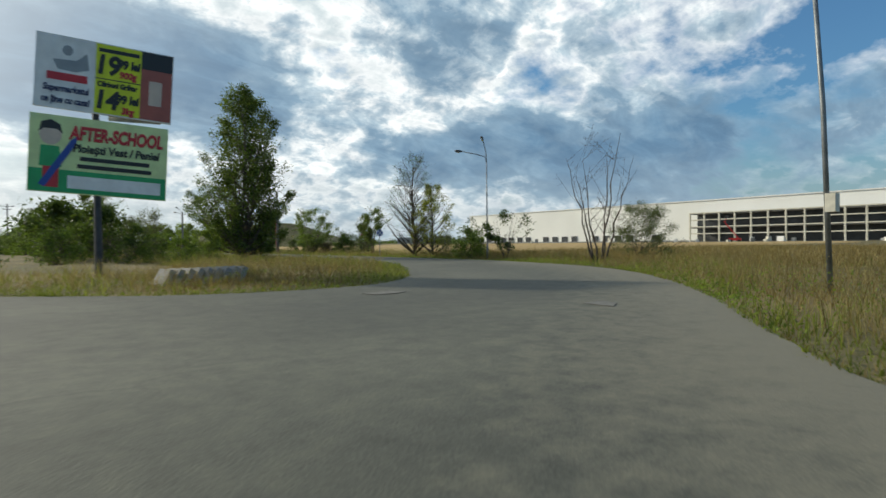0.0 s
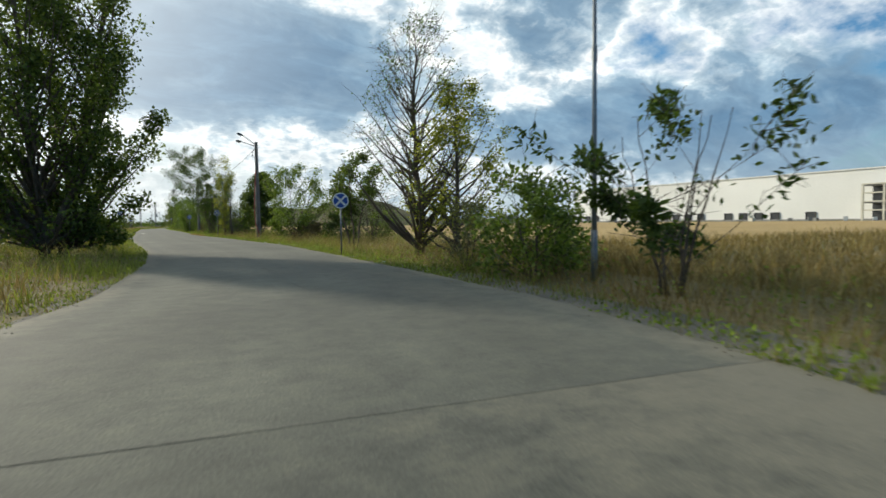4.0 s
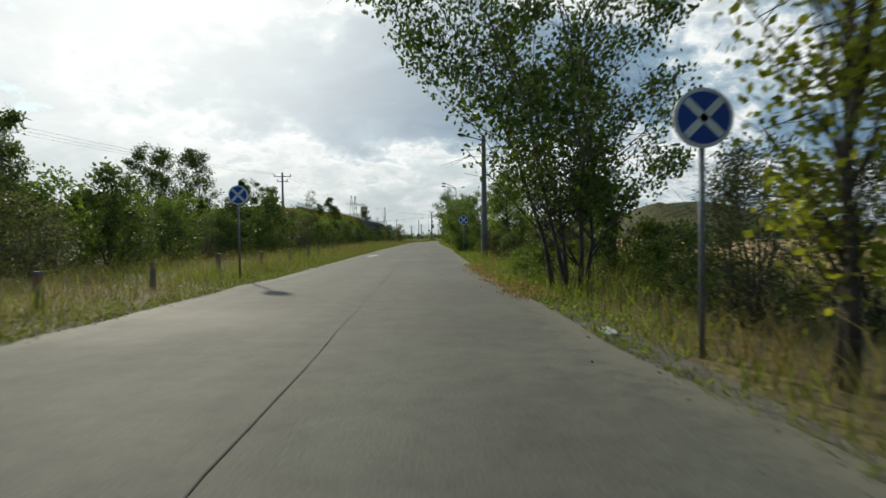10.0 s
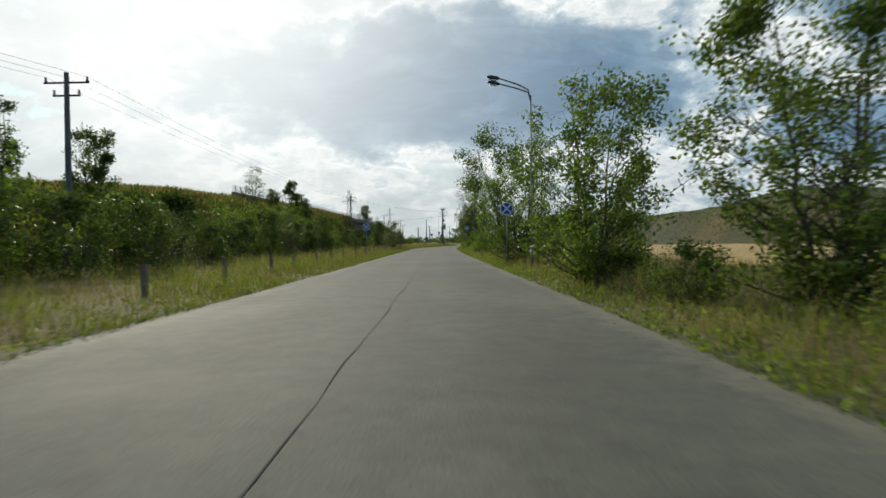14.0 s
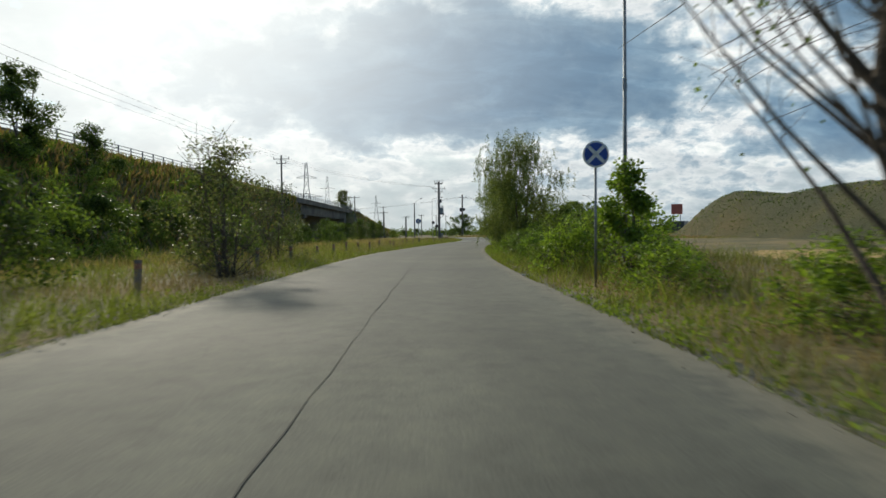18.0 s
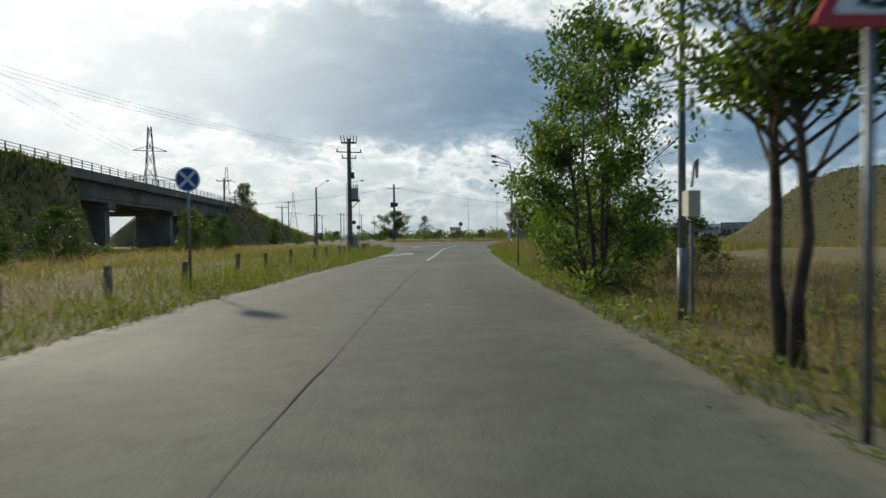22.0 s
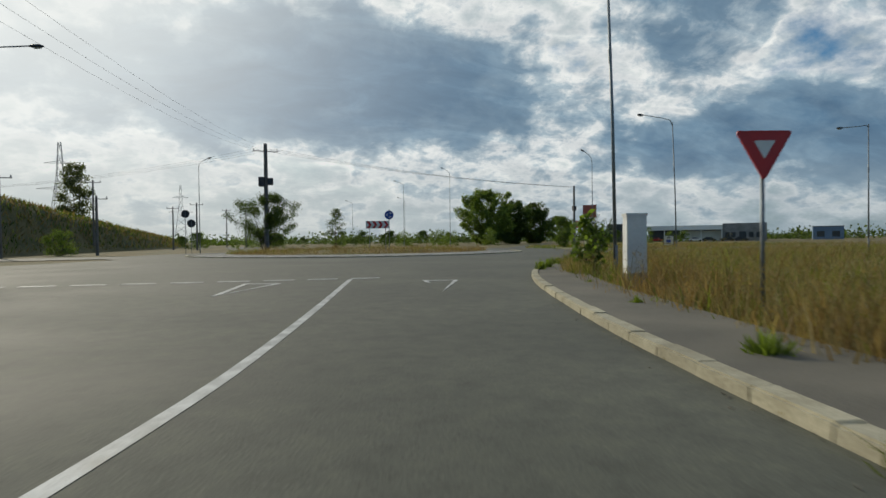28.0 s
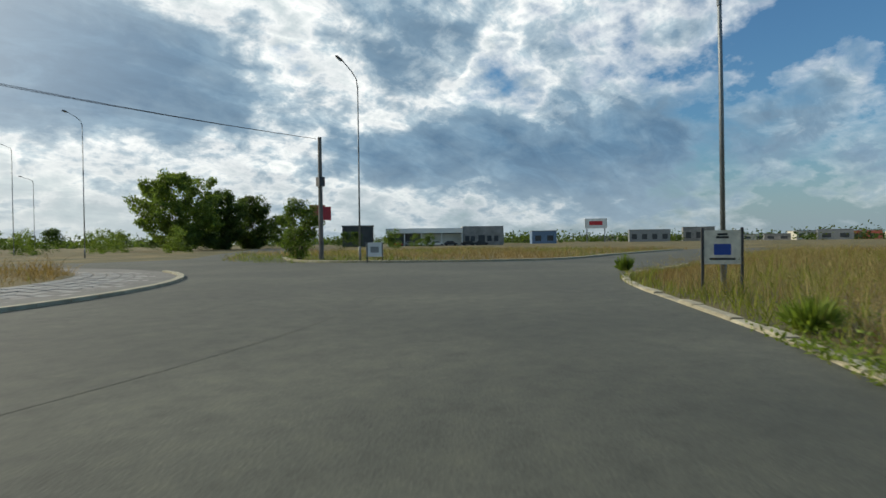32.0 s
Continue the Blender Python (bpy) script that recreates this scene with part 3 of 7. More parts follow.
# ground sheet: fine near the road, coarse to the horizon
gx = np.concatenate([[-2500, -1200, -600, -300, -180, -120], np.arange(-90, 121, 3.0), [150, 200, 300, 600, 1200, 2500]])
gy = np.concatenate([[-2500, -1200, -600, -300, -160], np.arange(-110, 371, 3.0), [420, 500, 700, 1200, 2500]])
X, Y = np.meshgrid(gx, gy)
mid_y = np.interp(Y, [p[1] for p in MAIN_L], [p[0] for p in MAIN_L])
mid_r = np.interp(Y, [p[1] for p in MAIN_R], [p[0] for p in MAIN_R])
away = np.maximum(np.maximum(mid_y - X, X - mid_r), 0)
bump = np.array([noise.noise(Vector((x * 0.11, y * 0.11, 0))) * 0.25 + noise.noise(Vector((x * 0.4, y * 0.4, 4))) * 0.08 for x, y in zip(X.ravel(), Y.ravel())]).reshape(X.shape)
Z = -0.05 + bump * smooth_step(2, 9, away) * ((Y > -30) & (Y < 225))
k = len(gx)
f = [(i * k + j, i * k + j + 1, (i + 1) * k + j + 1, (i + 1) * k + j) for i in range(len(gy) - 1) for j in range(k - 1)]
me = fast_mesh("ground", np.stack([X, Y, Z], 2).reshape(-1, 3), f, M_GROUND)
tagged(part("ground", me, M_GROUND), "dry late-summer meadow ground, patchy green and straw", "ground", kind="structure")


# ---- large forms ----
def height_field(name, x0, x1, nx, y0, y1, ny, fn, mat, label, category):
    xs, ys = np.linspace(x0, x1, nx), np.linspace(y0, y1, ny)
    v = [(x, y, fn(x, y)) for y in ys for x in xs]
    f = [(i * nx + j, i * nx + j + 1, (i + 1) * nx + j + 1, (i + 1) * nx + j) for i in range(ny - 1) for j in range(nx - 1)]
    me = fast_mesh(name, v, f, mat)
    me.polygons.foreach_set("use_smooth", [True] * len(me.polygons))
    return tagged(part(name, me, mat), label, category, kind="structure")


def fbm(x, y, s, seed=0.0):
    return noise.noise(Vector((x * s, y * s, seed))) + 0.5 * noise.noise(Vector((x * s * 2.3, y * s * 2.3, seed + 3)))


def sst(a, c, x):
    t = min(1, max(0, (x - a) / (c - a)))
    return t * t * (3 - 2 * t)


def crop(x, y):
    e = min(x - 9, 140 - x, y + 20, 150 - y)
    return -0.2 + 0.5 * sst(0, 3, e) + 0.06 * fbm(x, y, 0.5)


height_field("field", 9, 140, 66, -20, 150, 86, crop, M_FIELD, "flat field of ripe straw-coloured crop", "field")


def ridge(x, y):
    along = sst(95, 150, y) * (1 - sst(229, 247, y))
    across = sst(39, 51, x) * (1 - sst(64, 100, x))
    return -0.4 + 10.0 * along * across * (0.85 + 0.25 * fbm(x, y, 0.035, 2)) + 0.4 * fbm(x, y, 0.2, 6)


height_field("earth_mound", 30, 110, 40, 90, 264, 88, ridge, M_MOUND, "long grass-covered earth mound beyond the field", "mound")


def bank(x, y):
    top = np.interp(y, [20, 60, 120, 180, 226, 230], [0.5, 3.0, 7.6, 9.0, 9.0, 9.0])
    toe = np.interp(y, [20, 150, 185, 212, 226], [-20, -21, -23, -29.5, -32.5])
    return -0.4 + top * (1 - sst(-35.2, toe, x)) * sst(-64, -49, x) * (1 - sst(226.5, 229.5, y)) + 0.25 * fbm(x, y, 0.25, 5)


height_field("embankment", -66, -17, 34, 20, 231, 106, bank, M_BANK, "overgrown embankment that carries the overpass road", "embankment")


def bank2(x, y):
    top = np.interp(y, [282, 306, 360, 440], [9.0, 8.6, 5.2, 1.0])
    return -0.4 + top * (1 - sst(-36.2, -29, x)) * sst(-64, -49, x) * sst(281, 285, y) + 0.25 * fbm(x, y, 0.25, 5)


height_field("embankment_far", -66, -18, 30, 279, 440, 70, bank2, M_BANK, "overgrown far embankment sloping down from the overpass", "embankment")

# overpass
deck_y0, deck_y1, dx0, dx1 = 140.0, 306.0, -47.0, -36.0
over = thing("overpass", -41.5, 228, 0, 0, "grey concrete road overpass on wall piers with steel railings", "bridge")


def local(b_, ob):
    inv = ob.matrix_world.inverted()
    b_.v = [tuple(inv @ Vector(p)) for p in b_.v]
    return b_


part("deck", local(Build().box(dx0, 222, 8.2, dx1, deck_y1, 8.7).box(dx0 + 1, 222, 6.2, dx1 - 0.5, deck_y1, 8.2), over), M_OLDCONC, over, "dark weathered concrete deck with girders")
part("edge_beam", local(Build().box(dx1, deck_y0, 7.9, dx1 + 0.35, deck_y1, 8.95), over), M_OLDCONC, over)
part("abutment", local(Build().box(dx0 + 0.5, 226, -0.3, dx1 - 0.3, 229, 6.2), over), M_OLDCONC, over)
part("wing_wall", local(Build().box(dx1 - 0.35, 216, -0.3, dx1 - 0.05, 228, 7.9), over), M_OLDCONC, over)
part("far_abutment", local(Build().box(dx0 + 0.5, 280, -0.3, dx1 - 0.3, 284, 6.2), over), M_OLDCONC, over)
for i in range(5):
    x = dx1 - 0.9 - i * 1.9
    part("girder", local(Build().box(x - 0.3, 229, 5.75, x + 0.3, 280, 6.2), over), M_OLDCONC, over)
for y in (238.5, 258.6):
    part("pier", local(Build().box(dx1 - 6.0, y - 0.6, -0.3, dx1 - 1.0, y + 0.6, 5.0).box(dx0 + 0.6, y - 0.9, 5.0, dx1 - 0.4, y + 0.9, 5.75), over), M_OLDCONC, over)
for z in (9.25, 9.55, 9.85):
    part("rail", local(Build().tube([(dx1 + 0.17, deck_y0, z), (dx1 + 0.17, deck_y1, z)], 0.04, 5), over), M_STEEL, over)
post_me = Build().box(-0.045, -0.045, 0, 0.045, 0.045, 0.95).mesh("rail_post", M_STEEL)
for i in range(int((deck_y1 - deck_y0) / 2)):
    o = new("rail_post", post_me)
    o.parent = over
    o.location = (dx1 + 0.17 + 41.5, deck_y0 + 2 * i + 1 - 228, 8.95)

# warehouse under construction
wh = thing("warehouse", 155, 40, 0, 0, "long white-clad warehouse with dock doors, still under construction", "warehouse")
part("wall", local(Build().box(155, -150, -0.6, 235, 145, 13.4), wh), M_FACTORY, wh)
part("roof_edge", local(Build().box(154.7, -150.3, 13.4, 235.3, 145.3, 13.75), wh), M_WHITE, wh)
part("plinth", local(Build().box(154.8, -150, -0.6, 155, 145, 0.5), wh), M_CONCRETE, wh)
door_me = Build().box(-0.12, -1.1, 0, 0.05, 1.1, 1.9).mesh("dock_door", M_OPENING)
pad_me = Build().box(-0.3, -1.3, 0, 0.02, -1.1, 2.1).box(-0.3, 1.1, 0, 0.02, 1.3, 2.1).box(-0.3, -1.3, 1.9, 0.02, 1.3, 2.1).mesh("dock_surround", M_DARKMETAL)
for y in list(range(46, 142, 5)) + [-48, -54, -66, -72, -90]:
    if y % 25 == 1:
        continue
    for nm, m_ in (("dock_door", door_me), ("dock_surround", pad_me)):
        o = new(nm, m_)
        o.parent = wh
        o.location = (-0.06, y - 40, 0.5)
frame_y0, frame_y1 = -38.0, 31.0
# no room behind the frame: a near-black sheet paints the bay's inner shade
part("bay_shade", local(Build().box(154.6, frame_y0, 0.3, 154.9, frame_y1, 9.2), wh), M_OPENING, wh)
for i in range(16):
    y = frame_y0 + (frame_y1 - frame_y0) * i / 15
    part("column", local(Build().box(149.8, y - 0.22, -0.3, 150.2, y + 0.22, 9.3), wh), M_FRAME, wh)
for z in (2.5, 4.7, 6.9, 9.1):
    part("beam", local(Build().box(149.75, frame_y0, z, 150.25, frame_y1, z + 0.3).box(150.2, frame_y0, z, 154.7, frame_y0 + 0.3, z + 0.3).box(150.2, frame_y1 - 0.3, z, 154.7, frame_y1, z + 0.3), wh), M_FRAME, wh)
part("slab", local(Build().box(150, frame_y0, 4.4, 154.6, frame_y1, 4.7).box(150, frame_y0, 8.8, 154.6, frame_y1, 9.1), wh), M_CONCRETE, wh)

wh.matrix_world = pose(212.7, 72.2, -0.1) @ Matrix.Diagonal((1.35, 1.35, 1.32, 1))

lift = thing("boom_lift", 190, 34, 0, 20, "red telescopic boom lift parked by the warehouse", "lift")
part("chassis", Build().box(-1.2, -2, 0.4, 1.2, 2, 1.4), M_RED, lift)
part("boom", Build().tube([(0, -1, 1.4), (0, 3.5, 7.5)], 0.22, 6).tube([(0, 3.5, 7.5), (0, 2.8, 9.0)], 0.16, 6), M_RED, lift)
part("basket", Build().box(-0.9, 2.2, 8.8, 0.9, 3.2, 9.9), M_DARKMETAL, lift)
for sx in (-1, 1):
    for sy in (-1.3, 1.3):
        part("wheel", Build().tube([(sx * 1.0, sy, 0.45), (sx * 1.35, sy, 0.45)], 0.45, 12), M_BLACK, lift)
rng = random.Random(4)
for i in range(26):
    y = rng.uniform(-42, 180)
    w, h = rng.uniform(1.0, 2.8), rng.uniform(0.8, 2.2)
    p_ = thing("pallet_stack", rng.uniform(176, 196), y, -0.05, rng.uniform(0, 90), "stack of wrapped building materials on pallets", "pallet stack", "building materials by the warehouse")
    part("pallet", Build().box(-w / 2, -0.6, 0, w / 2, 0.6, 0.14), M_BARK_PALE, p_)
    part("load", Build().box(-w / 2 + 0.04, -0.55, 0.14, w / 2 - 0.04, 0.55, h), rng.choice([M_WHITE, M_CONCRETE, M_FRAME, M_SIGNBACK]), p_)


# ---- plants ----
def unit_rows(a):
    return a / np.maximum(1e-9, np.linalg.norm(a, axis=1, keepdims=True))


def leaf_mesh(name, centres, length, width, mat, rs, hang=0.0, curl=0.18):
    n = len(centres)
    axis = unit_rows(rs.normal(size=(n, 3)) + np.array([0, 0, -hang]))
    side = unit_rows(np.cross(axis, rs.normal(size=(n, 3))))
    nor = np.cross(axis, side)
    ln = (length * rs.uniform(0.6, 1.25, n))[:, None]
    wd = (width * rs.uniform(0.7, 1.2, n))[:, None]
    c = np.asarray(centres)
    v = np.stack([c, c + axis * ln * 0.45 + side * wd * 0.5 + nor * ln * curl * 0.3, c + axis * ln + nor * ln * curl, c + axis * ln * 0.45 - side * wd * 0.5 + nor * ln * curl * 0.3], 1).reshape(-1, 3)
    return fast_mesh(name, v, np.arange(4 * n).reshape(-1, 4), mat)


PROFILES = {
    "round": lambda u: math.sqrt(max(0.03, 1 - (2 * u - 1) ** 2)),
    "egg": lambda u: math.sqrt(max(0.03, 1 - (1.75 * u - 0.7) ** 2 / 1.15)) * (1 - 0.25 * u),
    "column": lambda u: (min(1, 0.35 + 2.2 * u) * (1 - max(0, u - 0.7) * 2.4)),
    "vase": lambda u: 0.25 + 0.75 * u if u < 0.8 else 0.85 * math.sqrt(max(0.02, 1 - ((u - 0.8) / 0.2) ** 2)),
    "bush": lambda u: math.sqrt(max(0.05, 1 - u * u)),
}


def tree_meshes(h, spread, crown0=0.25, shape="egg", clusters=46, leaves=7000, leaf=0.13, slim=0.5, stems=1, puff=0.45, leaf_mat=None, bark=None, twigs=3, seed=1, hang=0.0, lean=(0, 0), trunk_r=None, stem_spread=0.25, rise=0.75, tuft=0, limb=0.5):
    rs, r = np.random.RandomState(seed), random.Random(seed)
    wood = Build()
    r0 = trunk_r or (0.016 * h + 0.02) / math.sqrt(stems)
    lines = []
    for s in range(stems):
        a = 2 * math.pi * (s + r.random() * 0.6) / stems
        off = stem_spread * spread if stems > 1 else 0.0
        hh = h * (0.93 if s == 0 else r.uniform(0.72, 0.92))
        pts, rad = [], []
        for i in range(9):
            u = i / 8
            w = 0.05 * h * math.sin(u * 2.4 + s)
            pts.append(Vector((lean[0] * u * u + math.cos(a) * off * (0.25 + u * 1.3) + r.uniform(-1, 1) * 0.012 * h * (u > 0) + w * 0.25 * math.cos(a + 1), lean[1] * u * u + math.sin(a) * off * (0.25 + u * 1.3) + r.uniform(-1, 1) * 0.012 * h * (u > 0) + w * 0.25 * math.sin(a + 1), hh * u - 0.12 * (i == 0))))
            rad.append(max(0.007, r0 * (1.25 if i == 0 else 1.0) * (1 - 0.93 * u)))
        wood.tube(pts, rad, 8 if h > 4.5 else 5)
        lines.append((pts, rad, hh))
    cents = []
    limbs = wood if leaves else Build()
    for i in range(clusters):
        pts, rad, hh = lines[i % stems]
        u = (i + r.random()) / clusters if shape != "bush" else r.random() ** 0.8
        z = h * (crown0 + (1 - crown0) * u)
        a = r.uniform(0, 2 * math.pi)
        rr = spread * PROFILES[shape](u) * (0.25 + 0.75 * math.sqrt(r.random())) * r.uniform(0.72, 1.22)
        k = min(0.98, z / h)
        zc = max(0.03 * h, z - rr * rise * r.uniform(0.6, 1.2) - 0.04 * h)
        t = min(7.99, max(0.05, zc / hh * 8))
        j = int(t)
        p0 = pts[j].lerp(pts[j + 1], t - j)
        r1 = max(0.008, (rad[j] + (rad[j + 1] - rad[j]) * (t - j)) * limb)
        axis_xy = Vector((lean[0] * k * k, lean[1] * k * k, 0)) + (p0 - Vector((lean[0] * (zc / h) ** 2, lean[1] * (zc / h) ** 2, p0.z))) * 0.6
        c = Vector((axis_xy.x + math.cos(a) * rr, axis_xy.y + math.sin(a) * rr, z))
        m1 = p0.lerp(c, 0.45) + Vector((0, 0, -0.06 * rr)) + Vector((r.uniform(-1, 1), r.uniform(-1, 1), r.uniform(-0.5, 0.5))) * 0.09 * rr
        limbs.tube([p0, m1, c], [r1, r1 * 0.55, 0.006], 5 if h > 4.5 else 3, cap=False)
        cents.append((c, m1))
        for _ in range(twigs):
            d = Vector((r.gauss(0, 1), r.gauss(0, 1), r.gauss(0.35, 0.7))).normalized() * puff * r.uniform(0.8, 1.9)
            s0 = m1.lerp(c, r.uniform(0.3, 1.0))
            limbs.tube([s0, s0 + d], [0.007, 0.003], 3, cap=False)
    pos = []
    if leaves:
        w = rs.gamma(2.0 if not tuft else 1.2, 1.0, len(cents))
        cnt = np.maximum(2, (w / w.sum() * leaves)).astype(int)
        for (c, m1), n in zip(cents, cnt):
            g = rs.normal(size=(n, 3))
            g = unit_rows(g) * (rs.uniform(0, 1, n) ** 0.45)[:, None] * puff * rs.uniform(0.75, 1.35)
            g[:, 2] *= 0.72 + hang
            base = np.array(c)[None] + (np.array(m1) - np.array(c))[None] * (rs.uniform(0, 1, n) ** 2 * 0.75)[:, None]
            p = base + g + np.array([0, 0, -hang * puff * 0.6])
            pos.append(p)
        pos = np.concatenate(pos)
        pos[:, 2] = np.maximum(pos[:, 2], 0.03)
    crown = leaf_mesh("crown", pos, leaf, leaf * slim, leaf_mat, rs, hang) if leaves else limbs.mesh("branches", bark or M_BARK, True)
    return wood.mesh("trunk", bark or M_BARK, True), crown


def tree(name, x, y, label, category="tree", group="", turn=0.0, **kw):
    t = thing(name, x, y, 0, turn, label, category, group)
    wood, crown = tree_meshes(**kw)
    part("trunk", wood, None, t)
    if crown:
        part("crown", crown, None, t)
    return t


# junction, first bend
tree("poplar", -6.45, -15.6, "tall dark-green poplar pair with upright crowns beside the verge", h=13.9, spread=3.8, crown0=0.06, shape="egg", clusters=240, leaves=42000, leaf=0.16, slim=0.75, stems=2, stem_spread=0.5, puff=0.6, leaf_mat=M_LEAF_DARK, seed=3, rise=1.5, twigs=4)
tree("half_bare_tree", 6.3, -22.7, "half-bare tree with grey twigs and thin lower leaves", h=8.9, spread=2.8, crown0=0.2, shape="egg", clusters=110, leaves=2600, leaf=0.09, slim=0.7, puff=0.5, leaf_mat=M_LEAF, bark=M_BARK, twigs=10, seed=5, rise=1.0)
tree("young_tree", 7.0, -24.4, "slender young tree with yellow-green leaves", h=6.2, spread=2.3, crown0=0.15, shape="egg", clusters=70, leaves=8500, leaf=0.1, slim=0.7, puff=0.4, leaf_mat=M_LEAF_YELLOW, twigs=7, seed=6)
tree("shrub_tree", 5.2, -35.3, "sprawling shrub with clumps of dark leaves on bare branches", h=3.3, spread=2.9, crown0=0.25, shape="vase", clusters=18, leaves=1900, leaf=0.17, slim=0.45, stems=5, puff=0.3, leaf_mat=M_LEAF_DARK, twigs=7, seed=8, tuft=1, stem_spread=0.2)
tree("bare_tree", 3.7, -44.1, "dead bare tree with several brown upright stems", h=7.2, spread=2.6, crown0=0.3, shape="vase", clusters=40, leaves=0, stems=6, bark=M_BARK, twigs=3, puff=0.35, seed=11, trunk_r=0.058, limb=0.4, stem_spread=0.45, rise=1.3)
tree("willow_bush", 11.2, -41.7, "grey-green willow bush behind the dead tree", "bush", h=3.6, spread=2.6, crown0=0.05, shape="bush", clusters=90, leaves=15000, leaf=0.12, slim=0.25, stems=5, puff=0.4, leaf_mat=M_LEAF_GREY, seed=12)
# straight road, far side of the ditch
tree("clump_shrub", 5.8, -16.0, "leaning shrub tree with clumps of large dark leaves", h=4.5, spread=2.3, crown0=0.4, shape="vase", clusters=34, leaves=4200, leaf=0.17, slim=0.5, stems=3, puff=0.35, leaf_mat=M_LEAF_DARK, twigs=3, seed=14, tuft=1)
tree("roadside_maple", 5.9, -2.6, "round open-crowned broadleaf tree with mid-green leaves", h=5.2, spread=2.35, crown0=0.14, shape="round", clusters=90, leaves=10500, leaf=0.13, slim=0.6, stems=5, puff=0.4, leaf_mat=M_LEAF, twigs=4, seed=16, rise=1.1, stem_spread=0.4)
tree("elm", 5.2, 9.3, "dense dark elm with drooping side branches", h=5.7, spread=2.05, crown0=0.26, shape="egg", clusters=100, leaves=17000, leaf=0.16, slim=0.6, puff=0.42, leaf_mat=M_LEAF_DARK, seed=18)
tree("poplar_clump", 2.35, 24.0, "leaning clump of dark poplars with several trunks", h=9.4, spread=3.5, crown0=0.2, shape="round", clusters=130, leaves=22000, leaf=0.11, slim=0.8, stems=5, puff=0.5, leaf_mat=M_LEAF_DARK, seed=20, lean=(-2.1, -0.2), trunk_r=0.052, stem_spread=0.4, tuft=0, twigs=6)
tree("verge_poplar", 4.4, 28.2, "loose young poplar with drooping clumps of leaves over the verge", h=6.4, spread=2.5, crown0=0.26, shape="round", clusters=34, leaves=4600, leaf=0.14, slim=0.8, stems=2, puff=0.42, leaf_mat=M_LEAF_DARK, seed=120, tuft=1, hang=0.4, lean=(-0.9, 0.3))
tree("yellow_poplar", 2.75, 16.5, "narrow young poplar with yellow-green leaves", h=7.9, spread=0.95, crown0=0.12, shape="column", clusters=70, leaves=4600, leaf=0.1, slim=0.8, puff=0.35, leaf_mat=M_LEAF_YELLOW, stems=2, trunk_r=0.055, seed=21, twigs=4, rise=1.3)
tree("thin_tree", 3.3, 15.4, "thin almost leafless sapling", h=5.3, spread=0.8, crown0=0.35, shape="vase", clusters=16, leaves=160, leaf=0.12, slim=0.7, puff=0.3, leaf_mat=M_LEAF, twigs=5, seed=22, rise=1.2)
tree("ash", 3.1, 44.7, "small airy ash tree behind the lamp pole", h=5.1, spread=1.6, crown0=0.16, shape="egg", clusters=84, leaves=11000, leaf=0.14, slim=0.4, puff=0.35, leaf_mat=M_LEAF, seed=24)
tree("elder", 0.9, 55.6, "dark green elder tree above the hedge", h=4.4, spread=2.0, crown0=0.03, shape="round", clusters=80, leaves=10500, leaf=0.14, slim=0.45, stems=3, puff=0.4, leaf_mat=M_LEAF, seed=26)
tree("acacia", 4.9, 59.2, "tall leafy acacia beside the verge", h=5.6, spread=2.3, crown0=0.02, shape="egg", clusters=80, leaves=14000, leaf=0.13, slim=0.45, stems=3, puff=0.45, leaf_mat=M_LEAF_BRIGHT, seed=27)
tree("sparse_tree", 3.4, 68.8, "loose sparse tree with small leaves", h=5.9, spread=2.3, crown0=0.1, shape="egg", clusters=110, leaves=13000, leaf=0.115, slim=0.55, stems=3, puff=0.35, leaf_mat=M_LEAF, seed=28, twigs=5)
tree("young_ash", 0.95, 74.2, "young broadleaf tree with an open crown", h=5.4, spread=2.3, crown0=0.03, shape="round", clusters=100, leaves=13000, leaf=0.14, slim=0.45, puff=0.35, leaf_mat=M_LEAF, seed=29, stems=4)
tree("poplar_grove", 0.6, 89.2, "pair of leafy pale-green poplars by the lamp", h=7.3, spread=3.0, crown0=0.06, shape="egg", clusters=110, leaves=14000, leaf=0.12, slim=0.75, stems=3, puff=0.45, leaf_mat=M_LEAF, seed=30, stem_spread=0.45)
tree("verge_tree", 1.6, 107.5, "large leafy tree overhanging the verge", h=7.6, spread=3.4, crown0=0.3, shape="round", clusters=80, leaves=9500, leaf=0.13, slim=0.7, puff=0.5, leaf_mat=M_LEAF_BRIGHT, seed=32, twigs=5)
tree("bare_poplar", -0.45, 125.1, "tall nearly bare poplar with a thick trunk and steep limbs", h=11.2, spread=3.0, crown0=0.3, shape="egg", clusters=140, leaves=2400, leaf=0.085, slim=0.8, stems=2, puff=0.6, leaf_mat=M_LEAF, twigs=12, seed=34, rise=1.25, trunk_r=0.12, limb=0.35, stem_spread=0.07)
tree("bare_sapling", 0.3, 125.9, "slender bare young poplar leaning beside the older one", h=8.0, spread=1.3, crown0=0.35, shape="vase", clusters=50, leaves=300, leaf=0.09, slim=0.8, puff=0.5, leaf_mat=M_LEAF, twigs=9, seed=35, rise=1.8, lean=(1.1, 0.2), trunk_r=0.09)
